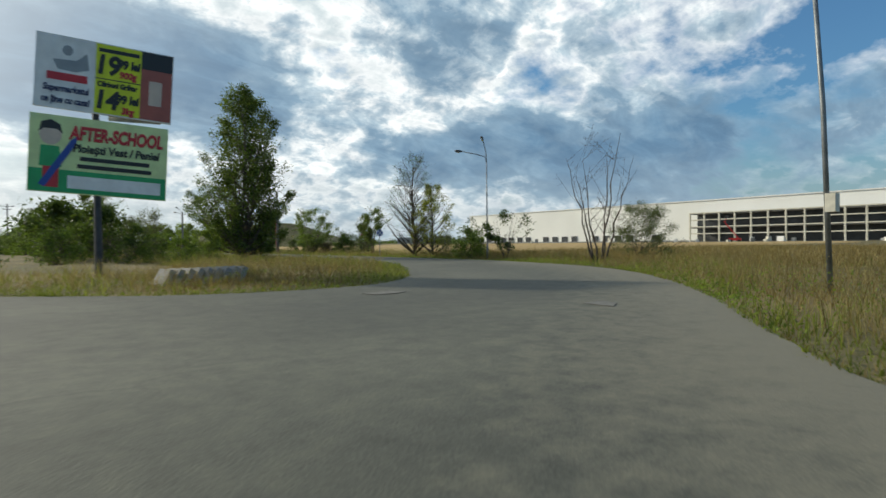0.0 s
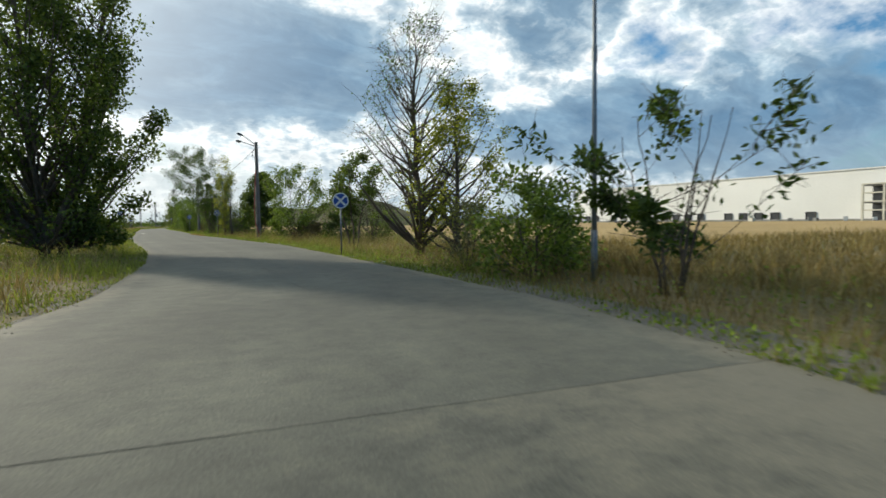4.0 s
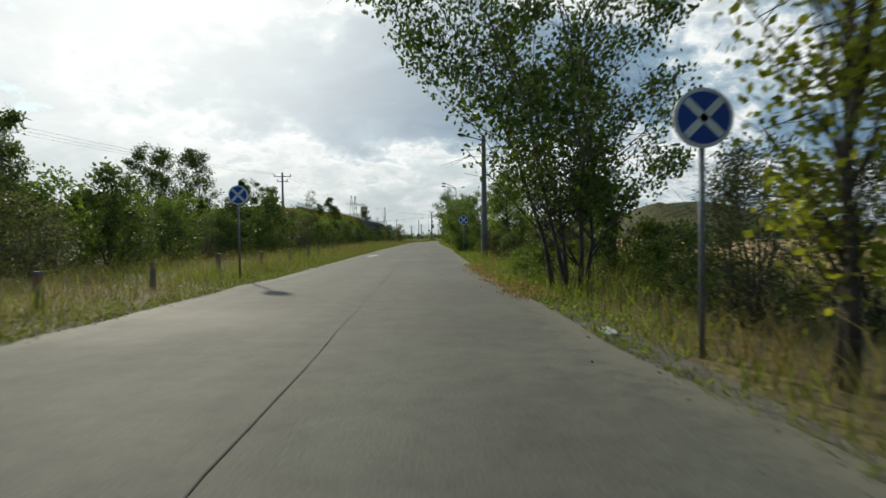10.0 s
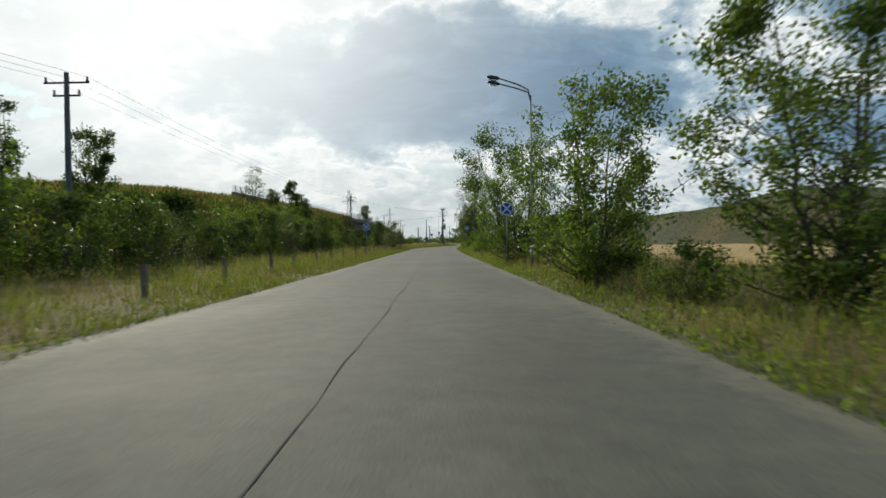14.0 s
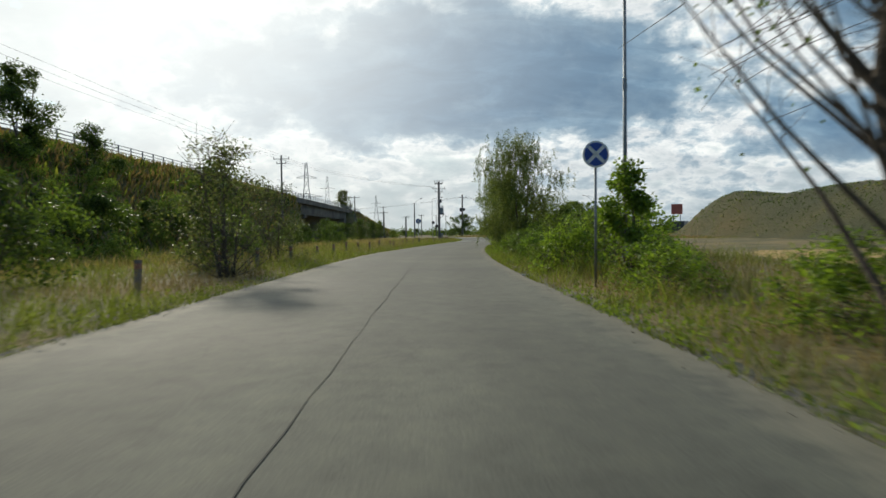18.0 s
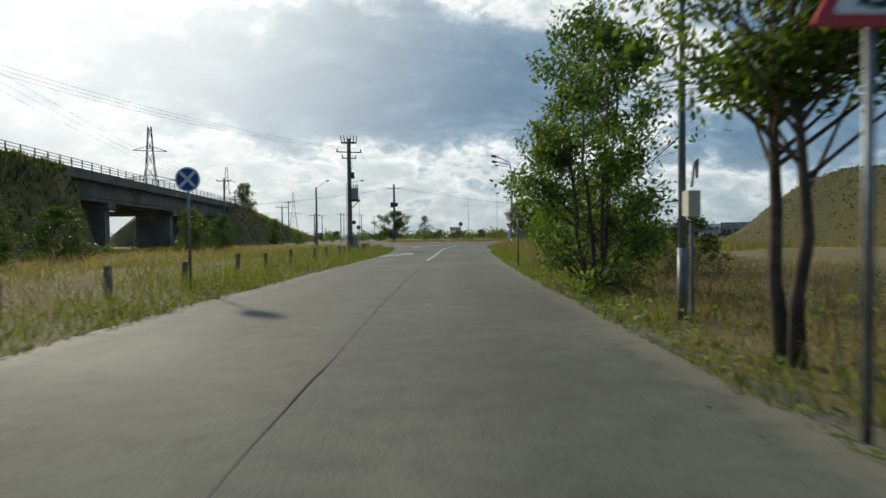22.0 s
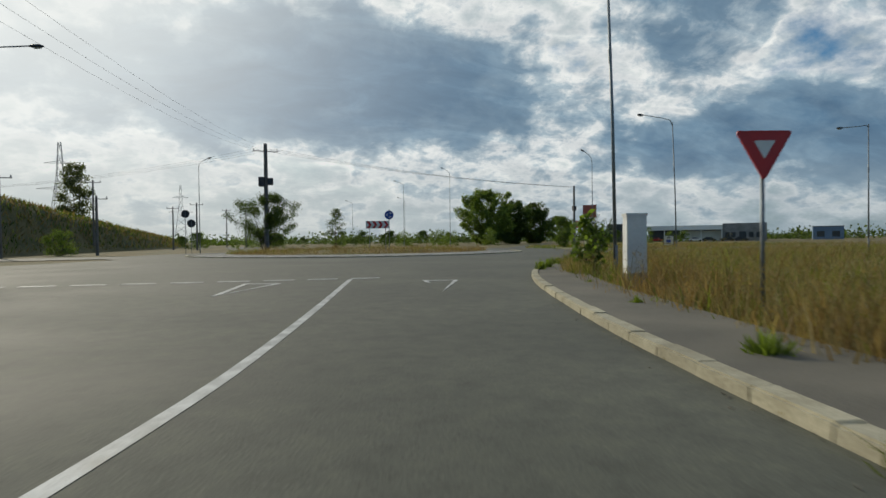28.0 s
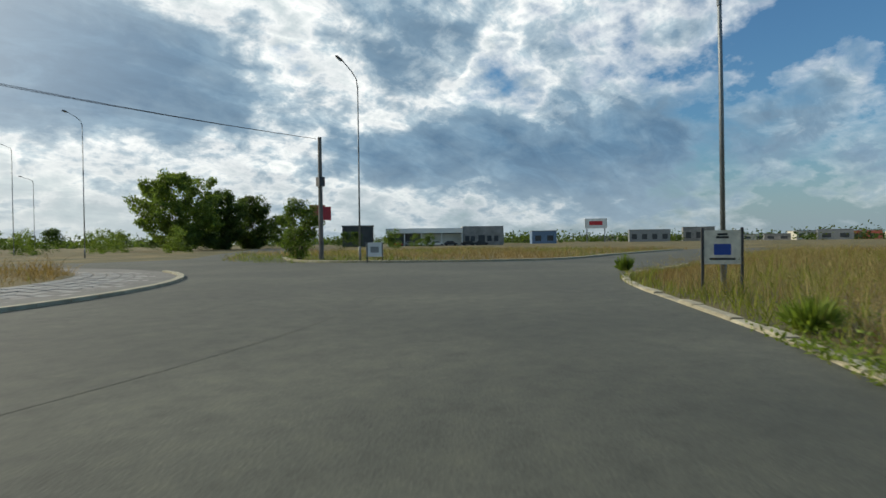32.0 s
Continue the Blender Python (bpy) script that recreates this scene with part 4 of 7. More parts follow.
def hanging_willow(x, y, h, spread, strands, seed):
    """Limbs that arch outwards, each hung with long strands of narrow leaves."""
    t = thing("willow", x, y, 0, 0, "large ragged dark-green willow with hanging curtains of foliage", "tree")
    wood, _ = tree_meshes(h=h * 0.92, spread=spread * 0.8, crown0=0.3, shape="round", clusters=34, leaves=40, leaf=0.1, slim=0.3, stems=2, puff=0.4, leaf_mat=M_LEAF_WILLOW, twigs=2, seed=seed, rise=1.0, limb=0.35)
    part("trunk", wood, None, t)
    rs_ = np.random.RandomState(seed)
    lump = rs_.uniform(-1, 1, (60, 3)) * np.array([spread * 0.88, spread * 0.88, 0.0])
    lump[:, 2] = rs_.uniform(0.16, 0.95, 60) * h
    lump[:, :2] *= np.interp(lump[:, 2] / h, [0.15, 0.35, 0.6, 0.8, 0.95], [0.85, 1.0, 1.0, 0.8, 0.3])[:, None]
    lump[:, 0] -= 0.5 * (lump[:, 2] / h) ** 2
    pos = []
    for c in lump:
        for _ in range(strands):
            a0 = c + rs_.normal(0, 1, 3) * np.array([0.4, 0.4, 0.32])
            ln = max(0.2, min(rs_.uniform(0.25, 1.2), a0[2] - 0.25))
            n = int(52 * ln) + 10
            u = rs_.uniform(0, 1, (n, 1))
            drift = rs_.normal(0, 0.16, 3) * np.array([1, 1, 0])
            pos.append(a0 + drift * u + np.array([0, 0, -ln]) * u + rs_.normal(0, 0.05, (n, 3)))
    pos = np.concatenate(pos)
    pos[:, 2] = np.maximum(pos[:, 2], 0.1)
    part("crown", leaf_mesh("crown", pos, 0.125, 0.04, M_LEAF_WILLOW, rs_, 0.9), None, t)


hanging_willow(-0.15, 155.9, 7.7, 2.9, 21, 36)
tree("walnut", 0.05, 173.1, "two-stemmed walnut tree with a high leafy crown behind the warning sign", h=6.4, spread=2.3, crown0=0.42, shape="round", clusters=80, leaves=15000, leaf=0.125, slim=0.5, stems=2, trunk_r=0.075, puff=0.5, leaf_mat=M_LEAF, seed=38, stem_spread=0.1, rise=0.8, twigs=4)
tree("multi_stem_tree", 3.2, 187.2, "bushy multi-stemmed tree with glossy drooping leaves", h=5.5, spread=2.8, crown0=0.1, shape="round", clusters=90, leaves=10500, leaf=0.17, slim=0.42, stems=5, puff=0.42, leaf_mat=M_LEAF_BRIGHT, seed=40, hang=0.3, stem_spread=0.35)
tree("leafy_tree", 0.95, 180.2, "tall leafy tree with foliage down to the grass behind the lamp", h=6.2, spread=2.0, crown0=0.02, shape="egg", clusters=90, leaves=14000, leaf=0.14, slim=0.5, stems=4, puff=0.42, leaf_mat=M_LEAF, seed=41, stem_spread=0.3)
tree("rounded_tree", 9.2, 203.2, "rounded poplar bush tree in the meadow", h=4.7, spread=2.25, crown0=0.02, shape="egg", clusters=110, leaves=20000, leaf=0.11, slim=0.8, stems=4, puff=0.42, leaf_mat=M_LEAF, seed=42, rise=1.5)
tree("fig_bush", 14.1, 244.7, "young broad-leaved sapling bush by the kerb", "bush", h=2.0, spread=0.7, crown0=0.15, shape="round", clusters=26, leaves=460, leaf=0.24, slim=0.7, stems=3, puff=0.22, leaf_mat=M_LEAF, twigs=1, seed=44)


def feather_shrub(x, y, shoots, h, spread, seed, mat=None, blade=(0.085, 0.034), name="spiky_shrub", label="spiky open shrub with long feathery shoots"):
    """Long arching shoots, each set with small leaves all along."""
    t = thing(name, x, y, 0, 0, label, "bush")
    r, rs_ = random.Random(seed), np.random.RandomState(seed)
    wood, pos = Build(), []
    for i in range(shoots):
        a = 2 * math.pi * i / shoots + r.uniform(-0.3, 0.3)
        out, hh = spread * r.uniform(0.15, 1.1), h * r.uniform(0.55, 1.05)
        pts = [Vector((math.cos(a) * out * u ** 1.3, math.sin(a) * out * u ** 1.3, hh * (u - 0.18 * u * u * out / spread))) for u in (0, 0.2, 0.4, 0.6, 0.8, 1.0)]
        wood.tube(pts, [0.022, 0.018, 0.014, 0.01, 0.007, 0.003], 5, cap=False)
        for k_ in range(5):
            s0 = pts[2 + k_ % 3]
            d = Vector((math.cos(a + r.uniform(-1.4, 1.4)), math.sin(a + r.uniform(-1.4, 1.4)), r.uniform(0.3, 1.0))) * r.uniform(0.25, 0.6)
            wood.tube([s0, s0 + d], [0.008, 0.003], 4, cap=False)
            pos.append(np.array(s0)[None] + np.array(d)[None] * rs_.uniform(0, 1, (60, 1)) + rs_.normal(0, 0.025, (60, 3)))
        ln = np.array(pts)
        u_ = rs_.uniform(0.0, 5, 420)
        k_ = u_.astype(int).clip(0, 4)
        pos.append(ln[k_] + (ln[k_ + 1] - ln[k_]) * (u_ - k_)[:, None] + rs_.normal(0, 0.05, (420, 3)))
    part("trunk", wood.mesh("trunk", M_BARK, True), None, t)
    part("crown", leaf_mesh("crown", np.concatenate(pos), *blade, mat or M_LEAF, rs_), None, t)


feather_shrub(18.6, 252.6, 12, 2.8, 1.15, 46, M_LEAF_DARK, (0.055, 0.02))
tree("young_maple", -0.15, 133.9, "narrow bright green sapling bush behind the no-stopping sign", "bush", h=2.9, spread=0.75, crown0=0.05, shape="egg", clusters=44, leaves=3800, leaf=0.13, slim=0.65, stems=3, puff=0.28, leaf_mat=M_LEAF_BRIGHT, seed=48)
feather_shrub(0.4, 114.6, 18, 3.2, 2.3, 47, M_LEAF_BRIGHT, (0.085, 0.034), "arching_shrub", "bright green shrub with long arching canes")

for i, (x, y, h) in enumerate(((-0.4, 164.2, 2.0), (0.5, 165.4, 2.5), (1.4, 163.6, 2.7), (2.6, 165.6, 3.0), (2.9, 164.9, 3.1), (3.4, 167.2, 2.8), (-0.3, 162.2, 1.7), (0.9, 161.4, 2.4), (2.2, 161.8, 2.9), (3.9, 162.6, 3.2), (-0.5, 160.3, 1.3), (1.3, 159.6, 2.2), (-0.8, 163.4, 1.2), (-0.9, 164.6, 1.2), (-1.0, 161.4, 0.9), (1.0, 163.0, 2.4), (4.6, 164.6, 3.3))):
    feather_shrub(x, y, 17, h * 1.08, 1.35 if h > 1.5 else 0.85, 150 + i, M_SHOOT, (0.085, 0.017), "willow_shoots", "dense stand of bright green willow shoots at the verge")
# beyond the roundabout
tree("island_tree", -1.6, 305.5, "dark round tree at the foot of the transformer pole", h=7.6, spread=4.6, crown0=0.25, shape="round", clusters=80, leaves=17000, leaf=0.22, slim=0.5, puff=0.7, leaf_mat=M_LEAF_DARK, stems=3, seed=50)
tree("spruce", 8.9, 342, "small dark conifer in the distance", h=8.0, spread=2.6, crown0=0.05, shape="bush", clusters=70, leaves=6000, leaf=0.3, slim=0.2, puff=0.5, leaf_mat=M_LEAF_DARK, seed=51, rise=-0.2)
tree("roadside_lime", 54, 382, "large leafy tree group at the far side of the roundabout", h=15.6, spread=8.6, crown0=0.03, shape="round", clusters=170, leaves=34000, leaf=0.5, slim=0.6, puff=1.1, leaf_mat=M_LEAF, stems=4, seed=52, stem_spread=0.35)
tree("roadside_lime", 76.8, 402, "broad leafy tree beside the far exit road", h=13.4, spread=6.8, crown0=0.03, shape="round", clusters=130, leaves=26000, leaf=0.5, slim=0.6, puff=1.1, leaf_mat=M_LEAF_DARK, stems=3, seed=53)
tree("roadside_lime", 65.5, 392, "leafy tree between the others at the far exit road", h=13.2, spread=6.4, crown0=0.03, shape="round", clusters=120, leaves=22000, leaf=0.5, slim=0.6, puff=1.1, leaf_mat=M_LEAF_DARK, stems=3, seed=121)
tree("roadside_lime", 104, 440, "rounded tree beside the far exit road", h=10.5, spread=5.2, crown0=0.03, shape="round", clusters=90, leaves=15000, leaf=0.5, slim=0.6, puff=1.0, leaf_mat=M_LEAF, stems=3, seed=54)
tree("small_lime", 37.6, 296.2, "small rounded tree beside the dark pole", h=4.2, spread=1.4, crown0=0.1, shape="round", clusters=50, leaves=7000, leaf=0.16, slim=0.6, puff=0.4, leaf_mat=M_LEAF, stems=3, seed=59)
tree("tall_poplar", -61, 400, "tall pale poplar beyond the embankment", h=24, spread=5.0, crown0=0.15, shape="egg", clusters=90, leaves=7000, leaf=0.55, slim=0.7, puff=1.3, leaf_mat=M_LEAF_GREY, stems=3, seed=55)
tree("spreading_tree", -14.5, 4.2, "flat-topped acacia with an open dark crown", h=6.8, spread=2.9, crown0=0.45, shape="vase", clusters=40, leaves=5200, leaf=0.16, slim=0.5, puff=0.45, leaf_mat=M_LEAF_DARK, stems=2, seed=56, tuft=1)

tree("embankment_tree", -34.4, 74.6, "tall dark tree rising above the embankment bushes", h=12.0, spread=3.4, crown0=0.2, shape="egg", clusters=90, leaves=12000, leaf=0.26, slim=0.5, puff=0.7, leaf_mat=M_LEAF_DARK, stems=2, seed=57)
tree("embankment_tree", -31.7, 79.4, "tall dark tree rising above the embankment bushes", h=12.2, spread=2.8, crown0=0.2, shape="egg", clusters=80, leaves=10000, leaf=0.26, slim=0.5, puff=0.7, leaf_mat=M_LEAF_DARK, stems=2, seed=58)
for i, (x, y, top, sp, den, lab) in enumerate(((-33.0, 140.4, 12.6, 1.9, 1500, "thin half-bare tree at the top of the embankment"), (-32.5, 147.4, 9.8, 1.3, 2600, "small thin tree at the top of the embankment"),
        (-31.0, 153.4, 11.7, 2.0, 9000, "dense dark round tree on the embankment slope"), (-28.5, 89.0, 9.6, 2.3, 9000, "dark tree standing on the embankment slope"), (-29.0, 99.0, 9.6, 2.2, 8000, "dark tree standing on the embankment slope"), (-30.5, 159.0, 9.3, 1.2, 3000, "small dark tree on the embankment slope"))):
    z = float(bank(x, y)) - 0.2
    o = tree("embankment_tree", x, y, lab, h=top - z, spread=sp, crown0=0.12, shape="egg", clusters=40, leaves=den, leaf=0.2, slim=0.5, puff=0.55, leaf_mat=M_LEAF_DARK, stems=2, seed=160 + i)
    o.location.z = z

tree("half_bare_tree", -14.5, 14.5, "round half-bare tree rising out of the bush row", h=6.6, spread=2.4, crown0=0.3, shape="round", clusters=70, leaves=1800, leaf=0.11, slim=0.6, puff=0.5, leaf_mat=M_LEAF_GREY, twigs=8, seed=70)
tree("bush_row_tree", -17.5, 30.5, "dark tree standing above the bush row", h=6.3, spread=1.7, crown0=0.3, shape="round", clusters=50, leaves=4200, leaf=0.2, slim=0.5, puff=0.5, leaf_mat=M_LEAF_DARK, seed=73)
tree("bush_row_tree", -19.5, 35.5, "dark flat-topped tree above the bush row", h=6.8, spread=1.6, crown0=0.4, shape="vase", clusters=40, leaves=3600, leaf=0.2, slim=0.5, puff=0.5, leaf_mat=M_LEAF_DARK, seed=76)

# bushes: a few kinds, set out in rows
KINDS = [
    dict(h=2.2, spread=1.5, crown0=0.05, shape="bush", clusters=46, leaves=3000, leaf=0.145, slim=0.5, stems=4, puff=0.38, leaf_mat=M_LEAF, seed=60),
    dict(h=2.6, spread=1.6, crown0=0.05, shape="bush", clusters=46, leaves=3000, leaf=0.155, slim=0.5, stems=4, puff=0.4, leaf_mat=M_LEAF_DARK, seed=61),
    dict(h=2.0, spread=1.7, crown0=0.03, shape="bush", clusters=50, leaves=3600, leaf=0.14, slim=0.5, stems=5, puff=0.38, leaf_mat=M_LEAF_BRIGHT, seed=62),
    dict(h=3.4, spread=1.5, crown0=0.1, shape="egg", clusters=56, leaves=3200, leaf=0.16, slim=0.5, stems=3, puff=0.4, leaf_mat=M_LEAF_DARK, seed=63),
    dict(h=3.2, spread=1.5, crown0=0.1, shape="egg", clusters=50, leaves=3000, leaf=0.1, slim=0.4, stems=4, puff=0.4, leaf_mat=M_LEAF_GREY, seed=64, twigs=6),
    dict(h=2.1, spread=2.0, crown0=0.03, shape="bush", clusters=60, leaves=4000, leaf=0.125, slim=0.5, stems=7, puff=0.42, leaf_mat=M_BRAMBLE, seed=65, twigs=7),
    dict(h=2.6, spread=1.7, crown0=0.05, shape="bush", clusters=22, leaves=1900, leaf=0.18, slim=0.55, stems=3, puff=0.5, leaf_mat=M_LEAF_DARK, seed=66, twigs=0),
    dict(h=2.9, spread=1.6, crown0=0.08, shape="egg", clusters=22, leaves=1900, leaf=0.18, slim=0.55, stems=3, puff=0.5, leaf_mat=M_LEAF, seed=67, twigs=1),
]
LABELS = ["rounded green roadside bush", "dense dark green bush", "bright green leafy bush with low branches", "upright dark green shrub tree", "thin greyish shrub with bare twigs", "tangled brown bramble mound with withered leaves", "distant dark green bush", "distant rounded green bush"]
protos = []


def bush(kind, x, y, size=1.0, turn=0.0, z=0.0, group=""):
    while len(protos) < len(KINDS):
        protos.append(None)
    if protos[kind] is None:
        t = thing("bush", x, y, z, turn, LABELS[kind], "bush", group)
        wood, crown = tree_meshes(**KINDS[kind])
        part("trunk", wood, None, t)
        part("crown", crown, None, t)
        t.scale = (size, size, size)
        protos[kind] = t
        return t
    t = copy_thing(protos[kind], pose(x, y, z, 0, 0, turn))
    t.scale = (size, size, size * (0.9 + 0.2 * ((x * 7.3 + y * 3.1) % 1)))
    if group:
        t["group"] = group
    return t


scrub_items = []


def scrub(kind, x, y, size, turn, z):
    scrub_items.append((kind, pose(x, y, z, 0, 0, turn) @ Matrix.Scale(size, 4)))


def join_scrub(name, label):
    """All bushes gathered so far as one mesh for each leaf colour."""
    for kind in sorted({k_ for k_, _ in scrub_items}):
        me = tree_meshes(**KINDS[kind])[1]
        co = np.empty(len(me.vertices) * 3, np.float32)
        me.vertices.foreach_get("co", co)
        co = np.c_[co.reshape(-1, 3), np.ones(len(co) // 3)]
        v = np.concatenate([(co @ np.array(m_).T)[:, :3] for k_, m_ in scrub_items if k_ == kind])
        tagged(part(name, fast_mesh(name, v, np.arange(len(v)).reshape(-1, 4), KINDS[kind]["leaf_mat"]), None), label, "bushes", kind="stuff")
    scrub_items.clear()


rng = random.Random(21)
G1, G2 = "bushes along the embankment foot", "roadside hedge bushes"
y = -14.0
while y < 128:                                   # row at the foot of the bank
    x = np.interp(y, [-14, 10, 60, 128], [-13.0, -13.5, -16.0, -19.0]) + rng.uniform(-1.2, 1.2)
    bush(rng.choice([0, 1, 1, 3, 3, 4, 4]), x, y, rng.uniform(0.9, 1.4), rng.uniform(0, 360), -0.1, G1)
    bush(rng.choice([6, 7, 6]), x - rng.uniform(3, 5.5), y + rng.uniform(-1, 1), rng.uniform(1.2, 1.8), rng.uniform(0, 360), -0.1, G1)
    y += rng.uniform(2.6, 4.0)
for y in np.arange(60, 226, 5.0):                # on the slope
    for _ in range(4):
        x = rng.uniform(-31, -21)
        yy = y + rng.uniform(-2, 2)
        scrub(rng.choice([6, 7]), x, yy, rng.uniform(0.5, 0.95) * (1.0 if y < 190 else 0.55), rng.uniform(0, 360), float(bank(x, yy)) - 0.3)
for x, y, k, s in ((-11.6, 136.6, 4, 1.25), (-14.5, 143, 3, 1.3), (-13.5, 147, 4, 1.3), (-16, 133, 1, 1.1), (-17, 152, 0, 1.0), (-20, 160, 1, 1.0), (-19, 186, 0, 1.2), (-24, 205, 1, 1.3), (-22, 222, 3, 1.2), (-20, 226, 3, 1.1), (-25, 236, 3, 1.2), (-30, 248, 1, 1.4), (-33, 268, 1, 1.5), (-27, 290, 3, 1.5), (-24, 300, 0, 1.3)):
    bush(k, x, y, s, rng.uniform(0, 360), -0.1, G1)
rb = random.Random(77)
for i in range(16):
    yy = 112 + i * 5.6 + rb.uniform(-2, 2)
    x = rb.uniform(-25.5, -21.5)
    scrub(rb.choice([6, 7, 1, 3]), x, yy, rb.uniform(0.9, 1.35), rb.uniform(0, 360), float(bank(x, yy)) - 0.3)
join_scrub("slope_scrub", "dark scrub of low bushes over the embankment slope")
for x, y, k, s in ((8.4, -5.6, 0, 1.05), (9.9, -7.0, 4, 1.1), (11.5, -5.0, 0, 1.0), (6.4, -4.4, 5, 0.55), (7.4, -3.0, 5, 0.6), (7.5, -7.0, 1, 0.8), (5.4, 2.4, 1, 0.6), (8, 3, 1, 0.75), (4.9, 16.8, 1, 0.6), (5.0, -31.8, 0, 1.0), (6.3, -30.6, 0, 0.85), (4.6, -29.4, 4, 0.6), (4.6, 25.5, 1, 0.6), (5.4, 27.5, 5, 0.7), (2.2, 26.6, 1, 0.45), (3.4, 25.8, 1, 0.5), (1.9, 28.5, 2, 0.35), (2.6, 38.5, 1, 0.55), (3.4, 35.4, 1, 0.55), (4.6, 36.0, 1, 0.7), (5.8, 36.6, 1, 0.75), (7.0, 36.9, 0, 0.75), (5.2, 35.2, 5, 0.7), (4.4, 39.5, 5, 0.5), (2.6, 34.4, 2, 0.4), (3.6, 33.2, 2, 0.5), (5.0, 34.4, 0, 0.55), (3.6, 19.4, 4, 0.7), (4.4, 20.6, 4, 0.8), (4.2, 22.4, 0, 0.75), (4.8, 18.6, 4, 0.7),
                   (2.5, 46.8, 4, 0.6), (2.7, 43.3, 5, 0.62), (3.8, 44.6, 5, 0.75), (2.3, 45.2, 5, 0.6), (3.2, 49.2, 1, 0.75), (2.6, 52.0, 0, 0.75), (2.9, 44.6, 0, 0.55), (4.0, 49.0, 5, 1.1), (5.0, 50.0, 5, 0.9), (6.6, 51.2, 5, 0.7), (3.4, 51.4, 5, 0.9), (2.0, 50.2, 2, 0.55), (1.9, 53.6, 0, 0.6), (3.4, 54.4, 1, 0.8), (2.2, 63.5, 2, 0.5), (3.0, 66.0, 0, 0.6), (2.0, 70.5, 0, 0.6), (1.6, 78.4, 2, 0.6), (2.2, 87, 5, 0.7), (2.2, 57.3, 0, 0.8), (2.4, 60.5, 2, 0.7), (3.8, 68.5, 0, 0.8), (2.7, 77.5, 1, 0.8), (2.2, 81.5, 0, 0.9), (3.5, 84.5, 1, 0.9), (2.9, 92, 1, 1.0), (3.2, 96, 0, 1.0),
                   (0.9, 116.0, 1, 0.8), (-0.2, 113.4, 2, 0.8), (0.1, 112.5, 1, 0.6), (0.1, 115.4, 2, 1.0), (-0.7, 112.5, 2, 0.4), (-0.5, 130.4, 2, 0.5), (-0.2, 131.9, 2, 0.6), (-1.0, 136.5, 2, 0.75), (0.2, 126.5, 2, 0.6), (0.3, 137.5, 0, 0.9), (1.5, 139.8, 2, 1.15), (0.4, 142.2, 0, 0.9), (2.5, 143.5, 2, 1.25), (0.6, 145.6, 1, 0.9), (1.2, 148.6, 0, 1.1), (3.0, 147.5, 2, 1.3), (0.2, 151.2, 2, 0.95), (-1.2, 152.6, 2, 0.55), (-0.8, 154.6, 2, 0.75), (0.6, 153.4, 0, 0.8), (-1.2, 156.8, 0, 0.6), (-0.6, 158.4, 2, 0.6), (2.4, 152.6, 0, 1.1), (3.4, 158.6, 2, 0.9), (-1.5, 138.4, 0, 0.5), (-1.5, 140.6, 2, 0.6), (-1.2, 142.6, 0, 0.62), (-1.4, 144.4, 0, 0.6), (-1.2, 146.6, 1, 0.5), (-1.4, 148.8, 2, 0.6), (-1.3, 150.8, 0, 0.55),
                   (9.6, 179.7, 5, 0.8), (3.8, 190.6, 0, 0.6), (5.8, 184.5, 1, 0.7), (8, 192, 0, 0.9), (11.8, 221.8, 2, 0.9), (12.9, 223.6, 2, 1.25), (-12, -21, 0, 0.9), (-15, -19, 1, 1.0), (-19, -17, 0, 1.1), (-24, -16, 1, 1.3), (-29, -15, 3, 1.2), (-34, -17, 1, 1.3), (-9.5, -17, 0, 1.1), (-40, -14, 3, 1.6), (-46, -18, 1, 1.6)):
    bush(k, x, y, s, rng.uniform(0, 360), -0.1, G2)
for i in range(46):                              # far row round the roundabout
    a = rng.uniform(-0.75, 0.35)
    d = rng.uniform(85, 150)
    scrub(rng.choice([6, 7]), 9.5 - d * math.sin(a) * 1.1, 270 + d * math.cos(a), rng.uniform(0.8, 1.5), rng.uniform(0, 360), -0.1)
join_scrub("far_scrub", "low dark line of bushes beyond the roundabout")


# grass: one tuft sheet per kind and side
def line_normals(line):
    d = np.gradient(line, axis=0)
    d /= np.maximum(1e-9, np.hypot(d[:, 0], d[:, 1]))[:, None]
    return np.stack([-d[:, 1], d[:, 0]], 1)


def blades(name, pts, height, width, mat, label, seed):
    """Thin bent blades, taller and shorter in clumps."""
    rs = np.random.RandomState(seed)
    n = len(pts)
    a = rs.uniform(0, 2 * np.pi, n)
    w = width * rs.uniform(0.5, 1.3, n)
    side = np.stack([np.cos(a) * w, np.sin(a) * w, np.zeros(n)], 1)
    clump = np.array([noise.noise(Vector((x * 0.6, y * 0.6, 5))) + 0.9 * noise.noise(Vector((x * 2.4, y * 2.4, 9))) for x, y in pts])
    height = height * np.clip(0.85 + 0.85 * clump, 0.2, 2.0)
    lean = rs.normal(0, 0.5, (n, 2)) * height[:, None] + 0.14 * np.stack([np.cos(7 * clump), np.sin(7 * clump)], 1) * height[:, None]
    tip = np.concatenate([lean, (height * rs.uniform(0.7, 1.0, n))[:, None]], 1)
    base = np.concatenate([pts, np.full((n, 1), -0.06)], 1)
    bend = np.array([0.33, 0.33, 0.66])
    v = np.stack([base - side, base + side, base + side * 0.55 + tip * bend, base + tip, base - side * 0.55 + tip * bend], 1).reshape(-1, 3)
    i = np.arange(n)[:, None] * 5
    me = fast_mesh(name, v, np.concatenate([i + np.array([0, 1, 2]), i + np.array([0, 2, 4]), i + np.array([4, 2, 3])]), mat)
    tagged(part(name, me, mat), label, "grass", kind="stuff")


